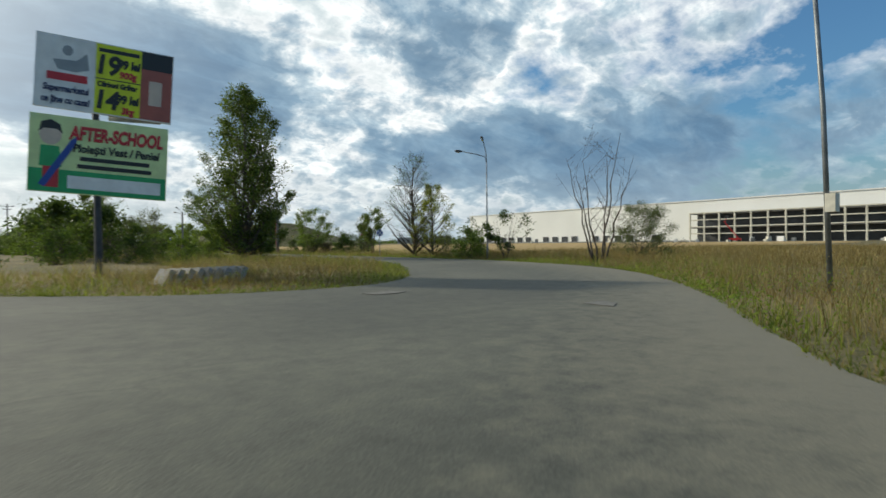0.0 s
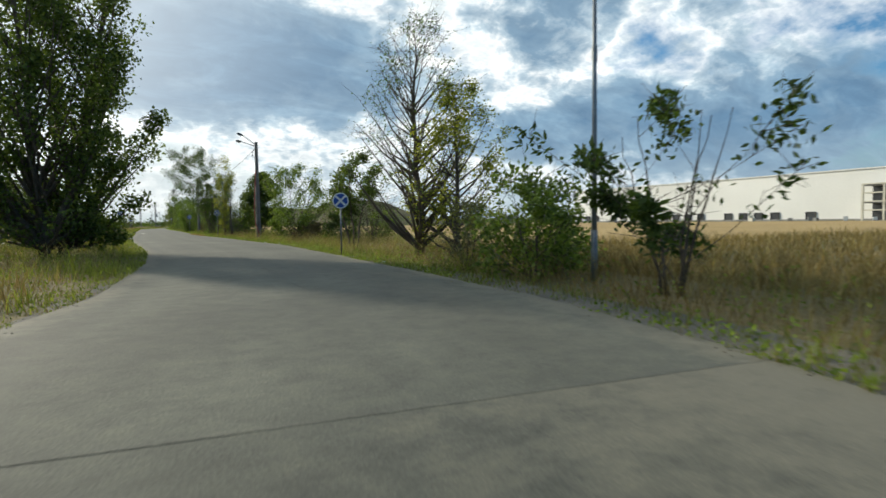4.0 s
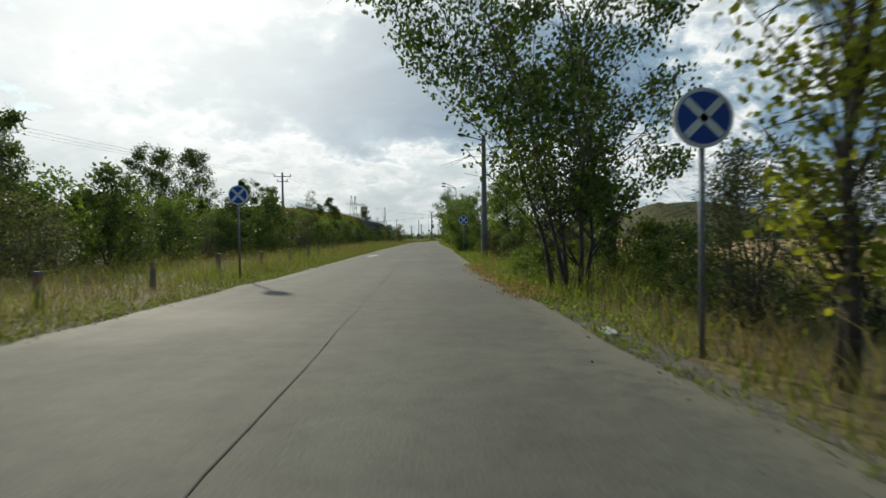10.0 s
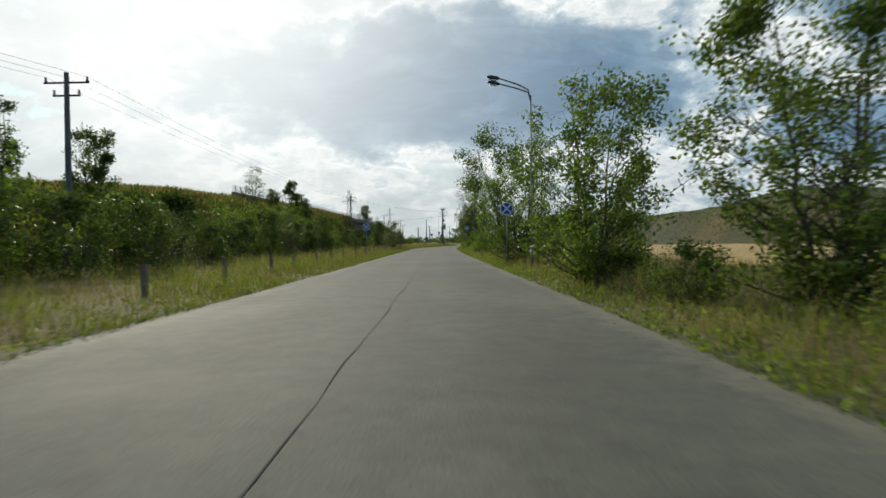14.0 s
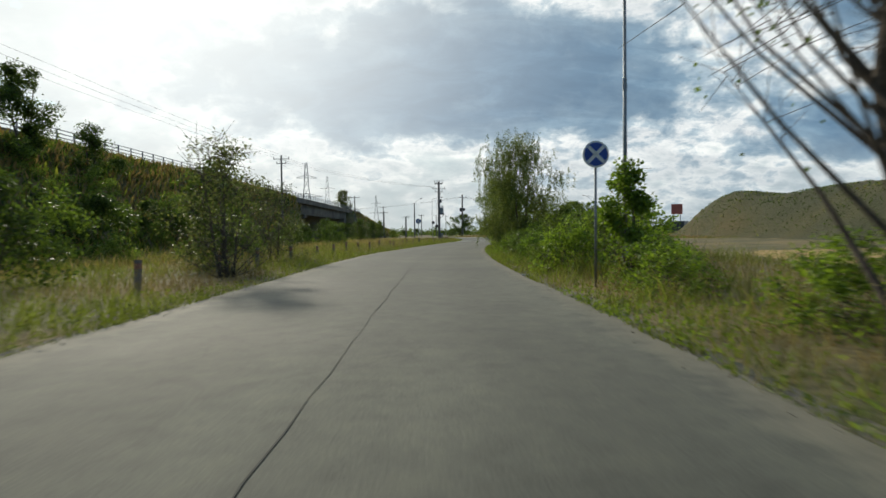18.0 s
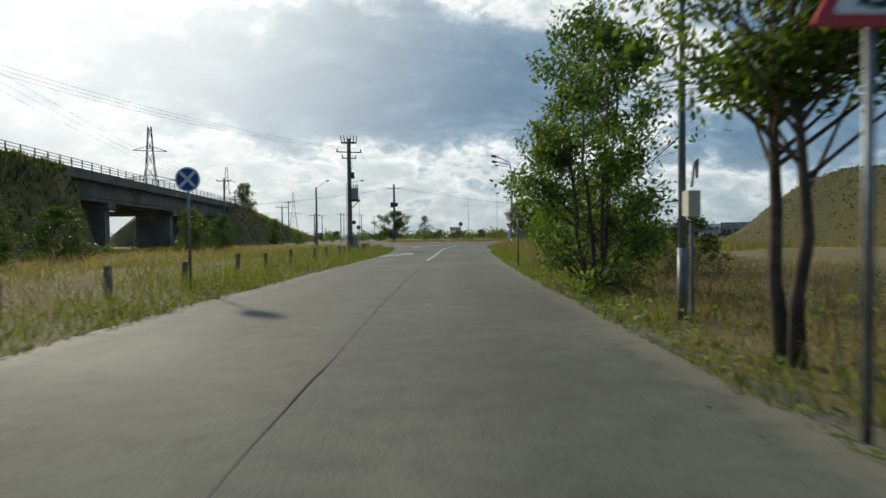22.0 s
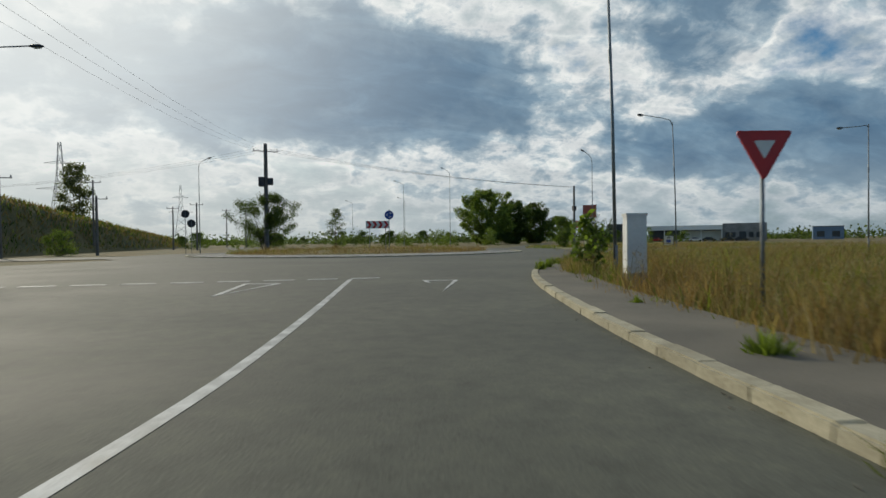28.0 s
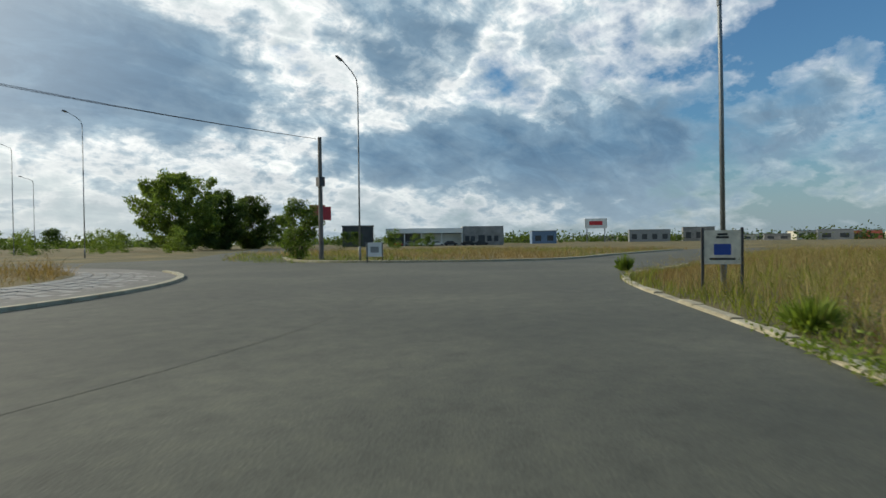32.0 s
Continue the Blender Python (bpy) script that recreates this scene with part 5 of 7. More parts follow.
def seed_heads(pts, height, mat, label, seed, per=5):
    """Loose plumes of seed at the tops of tall stalks."""
    rs = np.random.RandomState(seed)
    n = len(pts)
    top = np.concatenate([pts + rs.normal(0, 0.12, (n, 2)), height[:, None]], 1)
    spread_ = rs.normal(0, 1, (n, per, 3)) * np.array([0.022, 0.022, 0.06])
    c = (top[:, None] + spread_).reshape(-1, 3)
    tagged(part("seed_heads", leaf_mesh("seed_heads", c, 0.06, 0.016, mat, rs, -0.8), None), label, "grass", kind="stuff")


def verge(line, sign, y0, y1, n, reach, seed, keep=None):
    rs = np.random.RandomState(seed)
    ok = np.where((line[:, 1] > y0) & (line[:, 1] < y1))[0]
    s = rs.uniform(ok[0], ok[-1], n)
    nr = line_normals(line)
    p = np.stack([np.interp(s, range(len(line)), line[:, k]) for k in (0, 1)], 1)
    q = np.stack([np.interp(s, range(len(line)), nr[:, k]) for k in (0, 1)], 1)
    d = -0.05 + reach * rs.uniform(0, 1, n) ** 1.9
    p = p + q * (sign * d)[:, None]
    patch = np.array([noise.noise(Vector((x * 0.22, y * 0.22, seed))) for x, y in p])
    return p, d, patch, rs


for side_name, line, sign, y0, y1, n, reach, seed in (("left", left_line, 1, -50, 236, 190000, 11.0, 71), ("right", right_line, -1, -84, 231, 230000, 11.0, 72), ("corner", right_line, -1, 231, 279, 70000, 12.0, 73)):
    p, d, patch, rs = verge(line, sign, y0, y1, n, reach, seed)
    if side_name == "corner":
        keep = d > np.where(p[:, 0] < 13.2, 1.2, np.where(p[:, 0] < 16.5, 0.75, np.where(p[:, 0] < 26, -0.35, 0.0))) + 0.8 * rs.uniform(0, 1, len(p)) + 0.5 * patch
        p, d, patch = p[keep], d[keep], patch[keep]
    u_ = rs.uniform(0, 1, len(p))
    tone = patch + rs.uniform(-0.35, 0.35, len(p)) - 0.42 * (p[:, 1] < -26) + (side_name == "left") * 0.12 + 0.32 * ((p[:, 1] > 20) & (p[:, 1] < 62) & (side_name == "right")) - 0.2 * ((p[:, 1] > 192) & (side_name != "left") & (d > 0.8)) - 0.3 * ((p[:, 1] > 167) & (p[:, 1] < 192) & (side_name == "right"))
    which = np.where((tone > 0.1) | ((d < 0.9) & (u_ < 0.75)), 0, np.where(tone < -0.3, 2, 1))
    hgt = (0.14 + 0.40 * np.clip((d - 0.1) / 1.3, 0.04, 1)) * rs.uniform(0.4, 1.45, len(p)) * (1 + 0.6 * patch)
    if side_name == "right":
        hgt = hgt * np.where(p[:, 1] > 192, 1.4, 1.0)
    if side_name == "corner":
        hgt = np.maximum(hgt, 0.3 * rs.uniform(0.5, 1.3, len(p)))
    for k_, nm, mat, lab, hk, wk in ((0, "green_grass", M_GREEN, "green verge grass and weeds along the asphalt", 0.9, 0.011), (1, "dry_grass", M_DRY, "tall dry straw-coloured verge grass", 1.15, 0.0072), (2, "brown_grass", M_RUST, "withered brown stalks in the verge", 1.05, 0.008)):
        sel = which == k_
        blades(nm, p[sel], hgt[sel] * hk, wk, mat, lab, seed + k_)
    tall = np.where((which > 0) & (d > 0.7) & (d < 6))[0][::14]
    seed_heads(p[tall], 0.35 + 0.45 * rs.uniform(0, 1, len(tall)) * (1 + patch[tall]), M_DRY, "pale seed heads above the verge grass", seed + 7)
# low broad-leaved weeds at the edge of the asphalt
for nm, line, sign, y0, y1, n, seed in (("left", left_line, 1, -48, 234, 42000, 74), ("right", right_line, -1, -60, 229, 60000, 75), ("corner", right_line, -1, 249, 266, 9000, 76)):
    p, d, patch, rs = verge(line, sign, y0, y1, n, 3.2, seed)
    sel = patch + rs.uniform(-0.3, 0.3, len(p)) > -0.1
    p, d = p[sel], d[sel]
    lump = np.array([noise.noise(Vector((x * 0.8, y * 0.8, 15))) for x, y in p])
    c_ = np.concatenate([p, (0.02 + rs.uniform(0, 1, len(p)) ** 1.5 * np.clip(0.1 + 0.14 * d + 0.3 * lump, 0.05, 0.6))[:, None]], 1)
    tagged(part("verge_weeds", leaf_mesh("verge_weeds", c_, 0.085, 0.038, M_GREEN if nm == "left" else M_WEED, rs), None), "low broad-leaved weeds crowding the road edge", "weeds", kind="stuff")
rs = np.random.RandomState(80)
a, r_ = rs.uniform(0, 2 * np.pi, 34000), 13.5 * np.sqrt(rs.uniform(0, 1, 34000))
p = np.stack([ISLE[0] + r_ * np.cos(a), ISLE[1] + r_ * np.sin(a)], 1)
tone = np.array([noise.noise(Vector((x * 0.2, y * 0.2, 17))) for x, y in p]) + rs.uniform(-0.3, 0.3, len(p))
for lo, hi, nm, mat in ((0.3, 9, "green_grass", M_GREEN), (0.12, 0.3, "dry_grass", M_DRY), (-9, 0.12, "brown_grass", M_RUST)):
    sel = (tone >= lo) & (tone < hi)
    blades(nm, p[sel], rs.uniform(0.3, 0.95, int(sel.sum())), 0.014, mat, "tall dry grass and weeds on the roundabout island", 81)
rs = np.random.RandomState(83)
p = np.stack([8 + 77 * rs.uniform(0, 1, 130000) ** 1.4, rs.uniform(206, 330, 130000)], 1)
edge = np.interp(p[:, 0], [4, 8, 13, 18, 24, 32, 48, 90], [206, 229, 247, 254, 260, 266, 271, 280])
north = np.interp(p[:, 0], [33, 34, 36.8, 40.2, 43.5, 47.9, 57, 70, 95], [400, 293.2, 289.6, 286.2, 283.6, 282, 284.2, 287.2, 292])
exit_x = np.interp(p[:, 1], [293, 301.5, 318, 348], [33, 33.8, 41, 55])
keep = ((p[:, 1] < edge - 3) | ((p[:, 1] > north + 0.4) & (p[:, 0] > exit_x + 0.3))) & ~((np.abs(p[:, 0] - 18.4) < 1.7) & (np.abs(p[:, 1] - 228.8) < 1.6))
p = p[keep]
tone = np.array([noise.noise(Vector((x * 0.09, y * 0.09, 7))) for x, y in p]) + rs.uniform(-0.25, 0.25, len(p))
for lo, hi, nm, mat, lab in ((0.09, 9, "green_grass", M_GREEN, "green patches of meadow grass beside the roundabout"), (-0.08, 0.09, "dry_grass", M_DRY, "tall straw-coloured meadow grass beside the roundabout"), (-9, -0.08, "brown_grass", M_RUST, "withered brown weeds in the meadow")):
    sel = (tone >= lo) & (tone < hi)
    blades(nm, p[sel], rs.uniform(0.15, 0.75, int(sel.sum())), 0.017, mat, lab, 84)
rt = np.random.RandomState(88)
p = np.stack([rt.uniform(6.0, 24, 9000), rt.uniform(207, 226.5, 9000)], 1)
p = p[p[:, 1] < np.interp(p[:, 0], [4, 8, 13, 18, 24], [206, 229, 247, 254, 260]) - 6]
half = len(p) // 2
blades("dry_grass", p[:half], rt.uniform(0.6, 1.15, half), 0.02, M_DRY, "tall straw-coloured stalks standing in the meadow", 89)
blades("green_grass", p[half:], rt.uniform(0.5, 1.0, len(p) - half), 0.02, M_GREEN, "tall green stalks standing in the meadow", 90)
for nm, mat, seed, hi in (("brown_grass", M_RUST, 191, 1.1), ("dry_grass", M_DRY, 192, 1.25), ("green_grass", M_GREEN, 193, 0.8)):
    rc = np.random.RandomState(seed)
    mid = np.stack([rc.uniform(9, 36, 90), rc.uniform(212, 262, 90)], 1)
    mid = mid[mid[:, 1] < np.interp(mid[:, 0], [4, 8, 13, 18, 24, 32, 48], [206, 229, 247, 254, 260, 266, 271]) - 4.2]
    p = (mid[:, None] + rc.normal(0, 0.32, (len(mid), 70, 2))).reshape(-1, 2)
    blades(nm, p, rc.uniform(0.4, hi, len(p)), 0.011, mat, "ragged clumps of tall weeds and grass standing in the meadow", seed + 3)
    if hi > 1:
        seed_heads(p[::9], rc.uniform(0.5, hi * 0.9, len(p[::9])), mat, "feathery seed heads over the meadow clumps", seed + 6)
p, d, patch, rc = verge(right_line, -1, 225, 263, 40000, 4.6, 195)
tone = patch + rc.uniform(-0.3, 0.3, len(p))
for lo, hi, nm, mat, tall in ((0.12, 9, "green_grass", M_GREEN, 0.6), (-0.12, 0.12, "dry_grass", M_DRY, 0.95), (-9, -0.12, "brown_grass", M_RUST, 0.85)):
    sel = (tone >= lo) & (tone < hi) & (d > np.where(p[:, 0] < 13.2, 1.75, 1.1) + 0.5 * patch)
    blades(nm, p[sel], rc.uniform(0.35, tall, int(sel.sum())), 0.009, mat, "tall tangled grass leaning over the pavement edge", 196)
    seed_heads(p[sel][::12], rc.uniform(0.4, tall, len(p[sel][::12])), mat, "pale seed heads in the grass along the pavement", 197)
rq = np.random.RandomState(186)
p = np.stack([7 + 60 * rq.uniform(0, 1, 60000) ** 1.6, rq.uniform(-78, -19, 60000)], 1)
p = p[p[:, 0] > np.interp(p[:, 1], [q[1] for q in RIGHT if q[1] < -10], [q[0] for q in RIGHT if q[1] < -10]) + 4]
cut = len(p) * 2 // 3
blades("brown_grass", p[:cut], rq.uniform(0.25, 0.7, cut), 0.022, M_RUST, "rusty brown late-summer meadow grass before the warehouse", 187)
blades("dry_grass", p[cut:], rq.uniform(0.25, 0.6, len(p) - cut), 0.02, M_DRY, "straw-coloured meadow grass before the warehouse", 188)
p = np.stack([rs.uniform(-34, -12, 30000), rs.uniform(130, 250, 30000)], 1)
p = p[p[:, 0] < np.interp(p[:, 1], [pt[1] for pt in MAIN_L], [pt[0] for pt in MAIN_L]) - 8]
z_ok = np.array([bank(x, y) < 0.1 for x, y in p])
blades("dry_grass", p[z_ok], rs.uniform(0.25, 0.7, int(z_ok.sum())), 0.03, M_DRY, "tall straw-coloured meadow grass below the overpass", 85)


def bank_blades(fn, x0, x1, y0, y1, n, seed, label, tall=1.0, green=0.62):
    rs_ = np.random.RandomState(seed)
    q = np.stack([rs_.uniform(x0, x1, n), rs_.uniform(y0, y1, n)], 1)
    z = np.array([fn(x, y) for x, y in q])
    q, z = q[z > 0.15], z[z > 0.15]
    m = len(q)
    a_ = rs_.uniform(0, 2 * np.pi, m)
    hh = rs_.uniform(0.3, 0.9, m) * tall
    w_ = rs_.uniform(0.05, 0.14, m)
    sd = np.stack([np.cos(a_) * w_, np.sin(a_) * w_, np.zeros(m)], 1)
    base = np.concatenate([q, z[:, None] - 0.1], 1)
    tip = np.stack([rs_.normal(0, 0.25, m), rs_.normal(0, 0.25, m), hh], 1)
    v_ = np.stack([base - sd, base + sd, base + tip * 0.6 + sd * 0.7, base + tip], 1)
    pick = rs_.uniform(0, 1, m) + 0.5 * np.array([noise.noise(Vector((x * 0.1, y * 0.1, 3))) for x, y in q])
    for lo_, hi_, nm_, mat_ in ((-9, green, "bank_weeds", M_LEAF_DARK), (green, green + 0.2, "bank_grass", M_GREEN), (green + 0.2, 9, "bank_stalks", M_RUST)):
        sel_ = (pick >= lo_) & (pick < hi_)
        k_ = int(sel_.sum())
        tagged(part(nm_, fast_mesh(nm_, v_[sel_].reshape(-1, 3), np.arange(4 * k_).reshape(-1, 4), mat_), None), label, "grass", kind="stuff")


bank_blades(bank, -38, -20, 60, 230, 60000, 95, "rank brown and green weeds covering the overpass embankment", 1.0, 0.3)
bank_blades(bank2, -38, -18, 286, 400, 16000, 96, "rank brown and green weeds covering the far embankment", 1.0, 0.35)
bank_blades(ridge, 32, 66, 95, 258, 42000, 97, "coarse grass and weeds on the earth mound", 0.33, 0.85)


def tuft(x, y, h, r, n, seed, mat=None):
    rs_ = np.random.RandomState(seed)
    me_ = []
    t_ = thing("grass_tuft", x, y, 0, 0, "bright green tuft of weeds growing out of the kerb joint", "grass tuft", "weed tufts along the kerb")
    a_, rad = rs_.uniform(0, 2 * np.pi, n), r * np.sqrt(rs_.uniform(0, 1, n))
    base = np.stack([np.cos(a_) * rad * 0.55, np.sin(a_) * rad * 0.55, np.zeros(n)], 1)
    tip = np.stack([np.cos(a_) * rad * 1.0 + rs_.normal(0, 0.12 * h, n), np.sin(a_) * rad * 1.0 + rs_.normal(0, 0.12 * h, n), h * rs_.uniform(0.25, 1.15, n) * (1.15 - 0.5 * rad / r)], 1)
    sd = np.stack([-np.sin(a_), np.cos(a_), np.zeros(n)], 1) * 0.007
    v_ = np.stack([base - sd, base + sd, base + (tip - base) * 0.6 + sd + np.array([0, 0, 0.1 * h]), tip], 1)
    part("foliage", fast_mesh("foliage", v_.reshape(-1, 3), np.arange(4 * n).reshape(-1, 4), mat or M_WEED), None, t_)


for i, (x, y, h, r) in enumerate(((39.2, 272.6, 1.0, 0.5), (28.4, 263.6, 0.7, 0.6), (9.4, 232.4, 0.5, 0.35), (17.8, 254.3, 0.7, 0.3), (20.8, 257.6, 0.8, 0.7), (23.1, 259.4, 0.6, 0.6), (14.2, 248.4, 0.7, 0.4), (13.3, 247.0, 0.7, 0.3), (18.9, 255.4, 0.5, 0.3), (16.0, 252.0, 0.6, 0.3), (16.9, 253.3, 0.5, 0.4), (22.0, 258.6, 0.5, 0.5), (10.6, 236.5, 0.3, 0.2), (12.1, 241.0, 0.25, 0.2))):
    tuft(x, y, h * 0.72, r * 0.58, 420 if r > 0.45 else 240, 300 + i)


# ---- poles, lamps, wires ----
def disc(b_, c, r, thick, n=28):
    """A round plate facing -y, its face at c."""
    o = [(c[0] + r * math.sin(2 * math.pi * i / n), c[2] + r * math.cos(2 * math.pi * i / n)) for i in range(n)]
    return b_.prism([(x, z) for x, z in o], 0, thick, Matrix(((1, 0, 0, 0), (0, 0, 1, c[1]), (0, 1, 0, 0), (0, 0, 0, 1))))


def plate(b_, outline, y, thick):
    """An outline (x, z) standing upright, its front at y."""
    return b_.prism(outline, y, y + thick, Matrix(((1, 0, 0, 0), (0, 0, 1, 0), (0, 1, 0, 0), (0, 0, 0, 1))))


def lamp_head(parent, tip, direction, length=0.55):
    d = Vector(direction).normalized()
    t = Vector(tip)
    head = part("lamp_head", Build().tube([t, t + d * length * 0.25, t + d * length * 0.7, t + d * length], [0.04, 0.085, 0.095, 0.04], 10), M_DARKMETAL, parent, "dark oval street lamp head", True)
    part("lens", Build().tube([t + d * length * 0.3 - Vector((0, 0, 0.075)), t + d * length * 0.85 - Vector((0, 0, 0.07))], [0.06, 0.045], 8), M_WHITE, head)


def steel_lamp(x, y, h, arms, label, leanx=0.0):
    """A tapered steel post; arms are (dx, dy, rise)."""
    t = thing("street_lamp", x, y, 0, 0, label, "street lamp", "street lamps")
    part("post", Build().tube([(0, 0, -0.2), (leanx * 0.3, 0, h * 0.45), (leanx, 0, h)], [0.06, 0.05, 0.036], 10), M_STEEL, t, smooth=True)
    part("base_sleeve", Build().tube([(0, 0, -0.1), (0, 0, 1.0)], 0.068, 10), M_STEEL, t, smooth=True)
    part("joint", Build().tube([(leanx * 0.55, 0, h * 0.62), (leanx * 0.6, 0, h * 0.66)], 0.056, 10), M_STEEL, t)
    for dx, dy, rise in arms:
        tip = (leanx + dx, dy, h + rise)
        part("arm", Build().tube([(leanx, 0, h - 0.25), (leanx + dx * 0.08, dy * 0.08, h + rise * 0.3), (leanx + dx * 0.4, dy * 0.4, h + rise * 0.62), tip], 0.032, 7), M_STEEL, t, smooth=True)
        lamp_head(t, tip, (dx, dy, rise * 0.35))
    return t


def concrete_pole(x, y, h, label, name="utility_pole", arms=(), r=(0.19, 0.12)):
    t = thing(name, x, y, 0, 0, label, "pole", "concrete poles")
    part("pole", Build().tube([(0, 0, -0.3), (0, 0, h)], r, 8), M_POLE_CONC, t)
    for dx, dy, z0, z1 in arms:
        part("arm", Build().tube([(0, 0, z0), (dx, dy, z1)], 0.03, 6), M_STEEL, t)
        lamp_head(t, (dx, dy, z1), (dx, dy, (z1 - z0) * 0.4), 0.5)
    return t


def crossarm(t, z, half, axis=0.0, insulators=3):
    c, s = math.cos(radians(axis)), math.sin(radians(axis))
    part("crossarm", Build().tube([(-half * c, -half * s, z), (half * c, half * s, z)], 0.055, 6), M_DARKMETAL, t)
    for i in range(insulators):
        u = (-1 + 2 * i / max(1, insulators - 1)) * half * 0.92
        part("insulator", Build().tube([(u * c, u * s, z + 0.03), (u * c, u * s, z + 0.12), (u * c, u * s, z + 0.2), (u * c, u * s, z + 0.3)], [0.03, 0.08, 0.05, 0.07], 8), M_SIGNBACK, t)


def wire(p0, p1, sag=0.6, r=0.012, label="sagging overhead wire between poles"):
    p0, p1 = Vector(p0), Vector(p1)
    pts = [p0.lerp(p1, i / 14) - Vector((0, 0, sag * 4 * (i / 14) * (1 - i / 14))) for i in range(15)]
    tagged(part("overhead_wire", Build().tube(pts, r, 4), M_WIRE), label, "wire", "overhead wires")


steel_lamp(5.6, -33.0, 7.1, ((-1.25, 1.2, 0.6), (-0.8, -0.55, 1.15)), "tall grey steel street lamp with two arms")
steel_lamp(0.6, 83.3, 7.4, ((-1.3, 0.1, 0.75), (-1.35, -0.5, 0.35)), "grey steel street lamp with two arms over the road")
steel_lamp(-0.15, 134.3, 7.8, ((-1.2, 0.2, 0.6), (-1.2, -0.4, 0.3)), "slim grey steel street lamp by the no-stopping sign")
steel_lamp(0.58, 175.9, 7.3, ((-0.9, 0.1, 0.85), (-1.3, -0.4, 0.25)), "grey steel street lamp rising out of a tree crown")
steel_lamp(6.8, 213.1, 7.0, ((-1.1, 0.2, 0.8), (-1.2, -0.3, 0.3)), "grey steel street lamp with two arms near the roundabout")
steel_lamp(14.2, 243.3, 10.6, ((-1.7, 0.6, 0.5),), "tall galvanised street lamp beside the pavement", -0.25)
steel_lamp(33.25, 266.6, 10.4, ((-2.2, 0.5, 0.6),), "tall street lamp with one long arm by the exit", -0.3)
steel_lamp(38.4, 289.9, 10.75, ((-1.15, -0.2, 1.2),), "tall street lamp with a bent arm across the roundabout")
steel_lamp(29.6, 328.0, 13.6, ((-1.2, 0, 1.1),), "tall far street lamp beyond the roundabout")
steel_lamp(25.5, 358.0, 14.6, ((-1.8, 0, 0.9),), "tall far street lamp in the haze")
steel_lamp(-9.8, 305.5, 11.4, ((1.1, 0, 1.0),), "tall street lamp at the far side of the roundabout")
steel_lamp(30.0, 385.0, 12.8, ((-1.6, 0, 0.9),), "tall far street lamp in the haze")
steel_lamp(16.0, 400.0, 13.0, ((-1.6, 0, 0.9),), "tall far street lamp in the haze")
steel_lamp(-9.6, 256.5, 9.8, ((2.2, 0.2, 0.5),), "tall street lamp with one arm at the roundabout entry")
steel_lamp(47.3, 262.4, 9.9, ((-2.1, 0.3, -0.3),), "tall street lamp beside the dry meadow")
near_post = thing("lamp_post", -6.9, -58.0, 0, 0, "leaning weathered steel post with a small junction box", "post")
part("post", Build().tube([(0, 0, -0.2), (-0.1, 0.1, 4), (-0.35, 0.3, 8.6)], [0.06, 0.055, 0.045], 10), M_STEEL, near_post, smooth=True)
part("junction_box", Build().box(-0.16, -0.14, 1.75, 0.1, 0.06, 2.15), M_FRAME, near_post)

p7 = concrete_pole(4.3, 4.6, 7.75, "tapered concrete lamp pole with two lamps and a hanging red cable", "lamp_pole", ((-1.0, -0.2, 7.5, 8.2), (-1.15, -0.5, 7.4, 7.65)), (0.2, 0.115))
M_REDCABLE = paint("red_cable", (0.3, 0.04, 0.03))
part("red_cable", Build().tube([(-0.12, -0.14, 5.5), (-0.2, -0.16, 4.2), (-0.3, -0.16, 2.4), (-0.24, -0.17, 1.2), (-0.02, -0.22, 0.5), (0, -0.22, 0.1)], 0.035, 6), M_REDCABLE, p7)
part("cable_loop", Build().tube([(-0.13, -0.1, 7.2), (-0.3, -0.1, 7.0), (-0.32, -0.1, 6.6), (-0.14, -0.1, 6.5)], 0.025, 5), M_WIRE, p7)
p11 = concrete_pole(1.7, 43.9, 7.1, "tapered concrete lamp pole with two lamps", "lamp_pole", ((-0.75, -0.2, 6.95, 7.75), (-1.05, -0.4, 6.75, 7.0)), (0.2, 0.115))
part("cable_loop", Build().tube([(-0.13, -0.1, 6.6), (-0.24, -0.1, 6.4), (-0.24, -0.1, 6.1), (-0.13, -0.1, 6.0)], 0.025, 5), M_WIRE, p11)
wire((4.3, 4.6, 7.3), (1.7, 43.9, 6.7), 0.7, 0.018)
row = [(-34, 18, 10.2), (-23.7, 89, 10.6), (-30.9, 204.4, 13.6), (-38, 300, 12.5)]
for i, (x, y, z) in enumerate(row):
    t = concrete_pole(x, y, z, "concrete medium-voltage pole with a steel crossarm", arms=())
    crossarm(t, z - 0.55, 1.25)
    crossarm(t, z - 1.25, 0.75, insulators=2)
for (a0, b0, c0), (a1, b1, c1) in zip(row[:-1], row[1:]):
    for dx in (-1.15, 0, 1.15):
        wire((a0 + dx, b0, c0 - 0.25), (a1 + dx, b1, c1 - 0.25), 1.3, 0.008)
for dx in (-1.15, 0, 1.15):
    wire((-30, -60, 10.0 + 0 * dx), (-34 + dx, 18, 9.95), 1.2, 0.008)

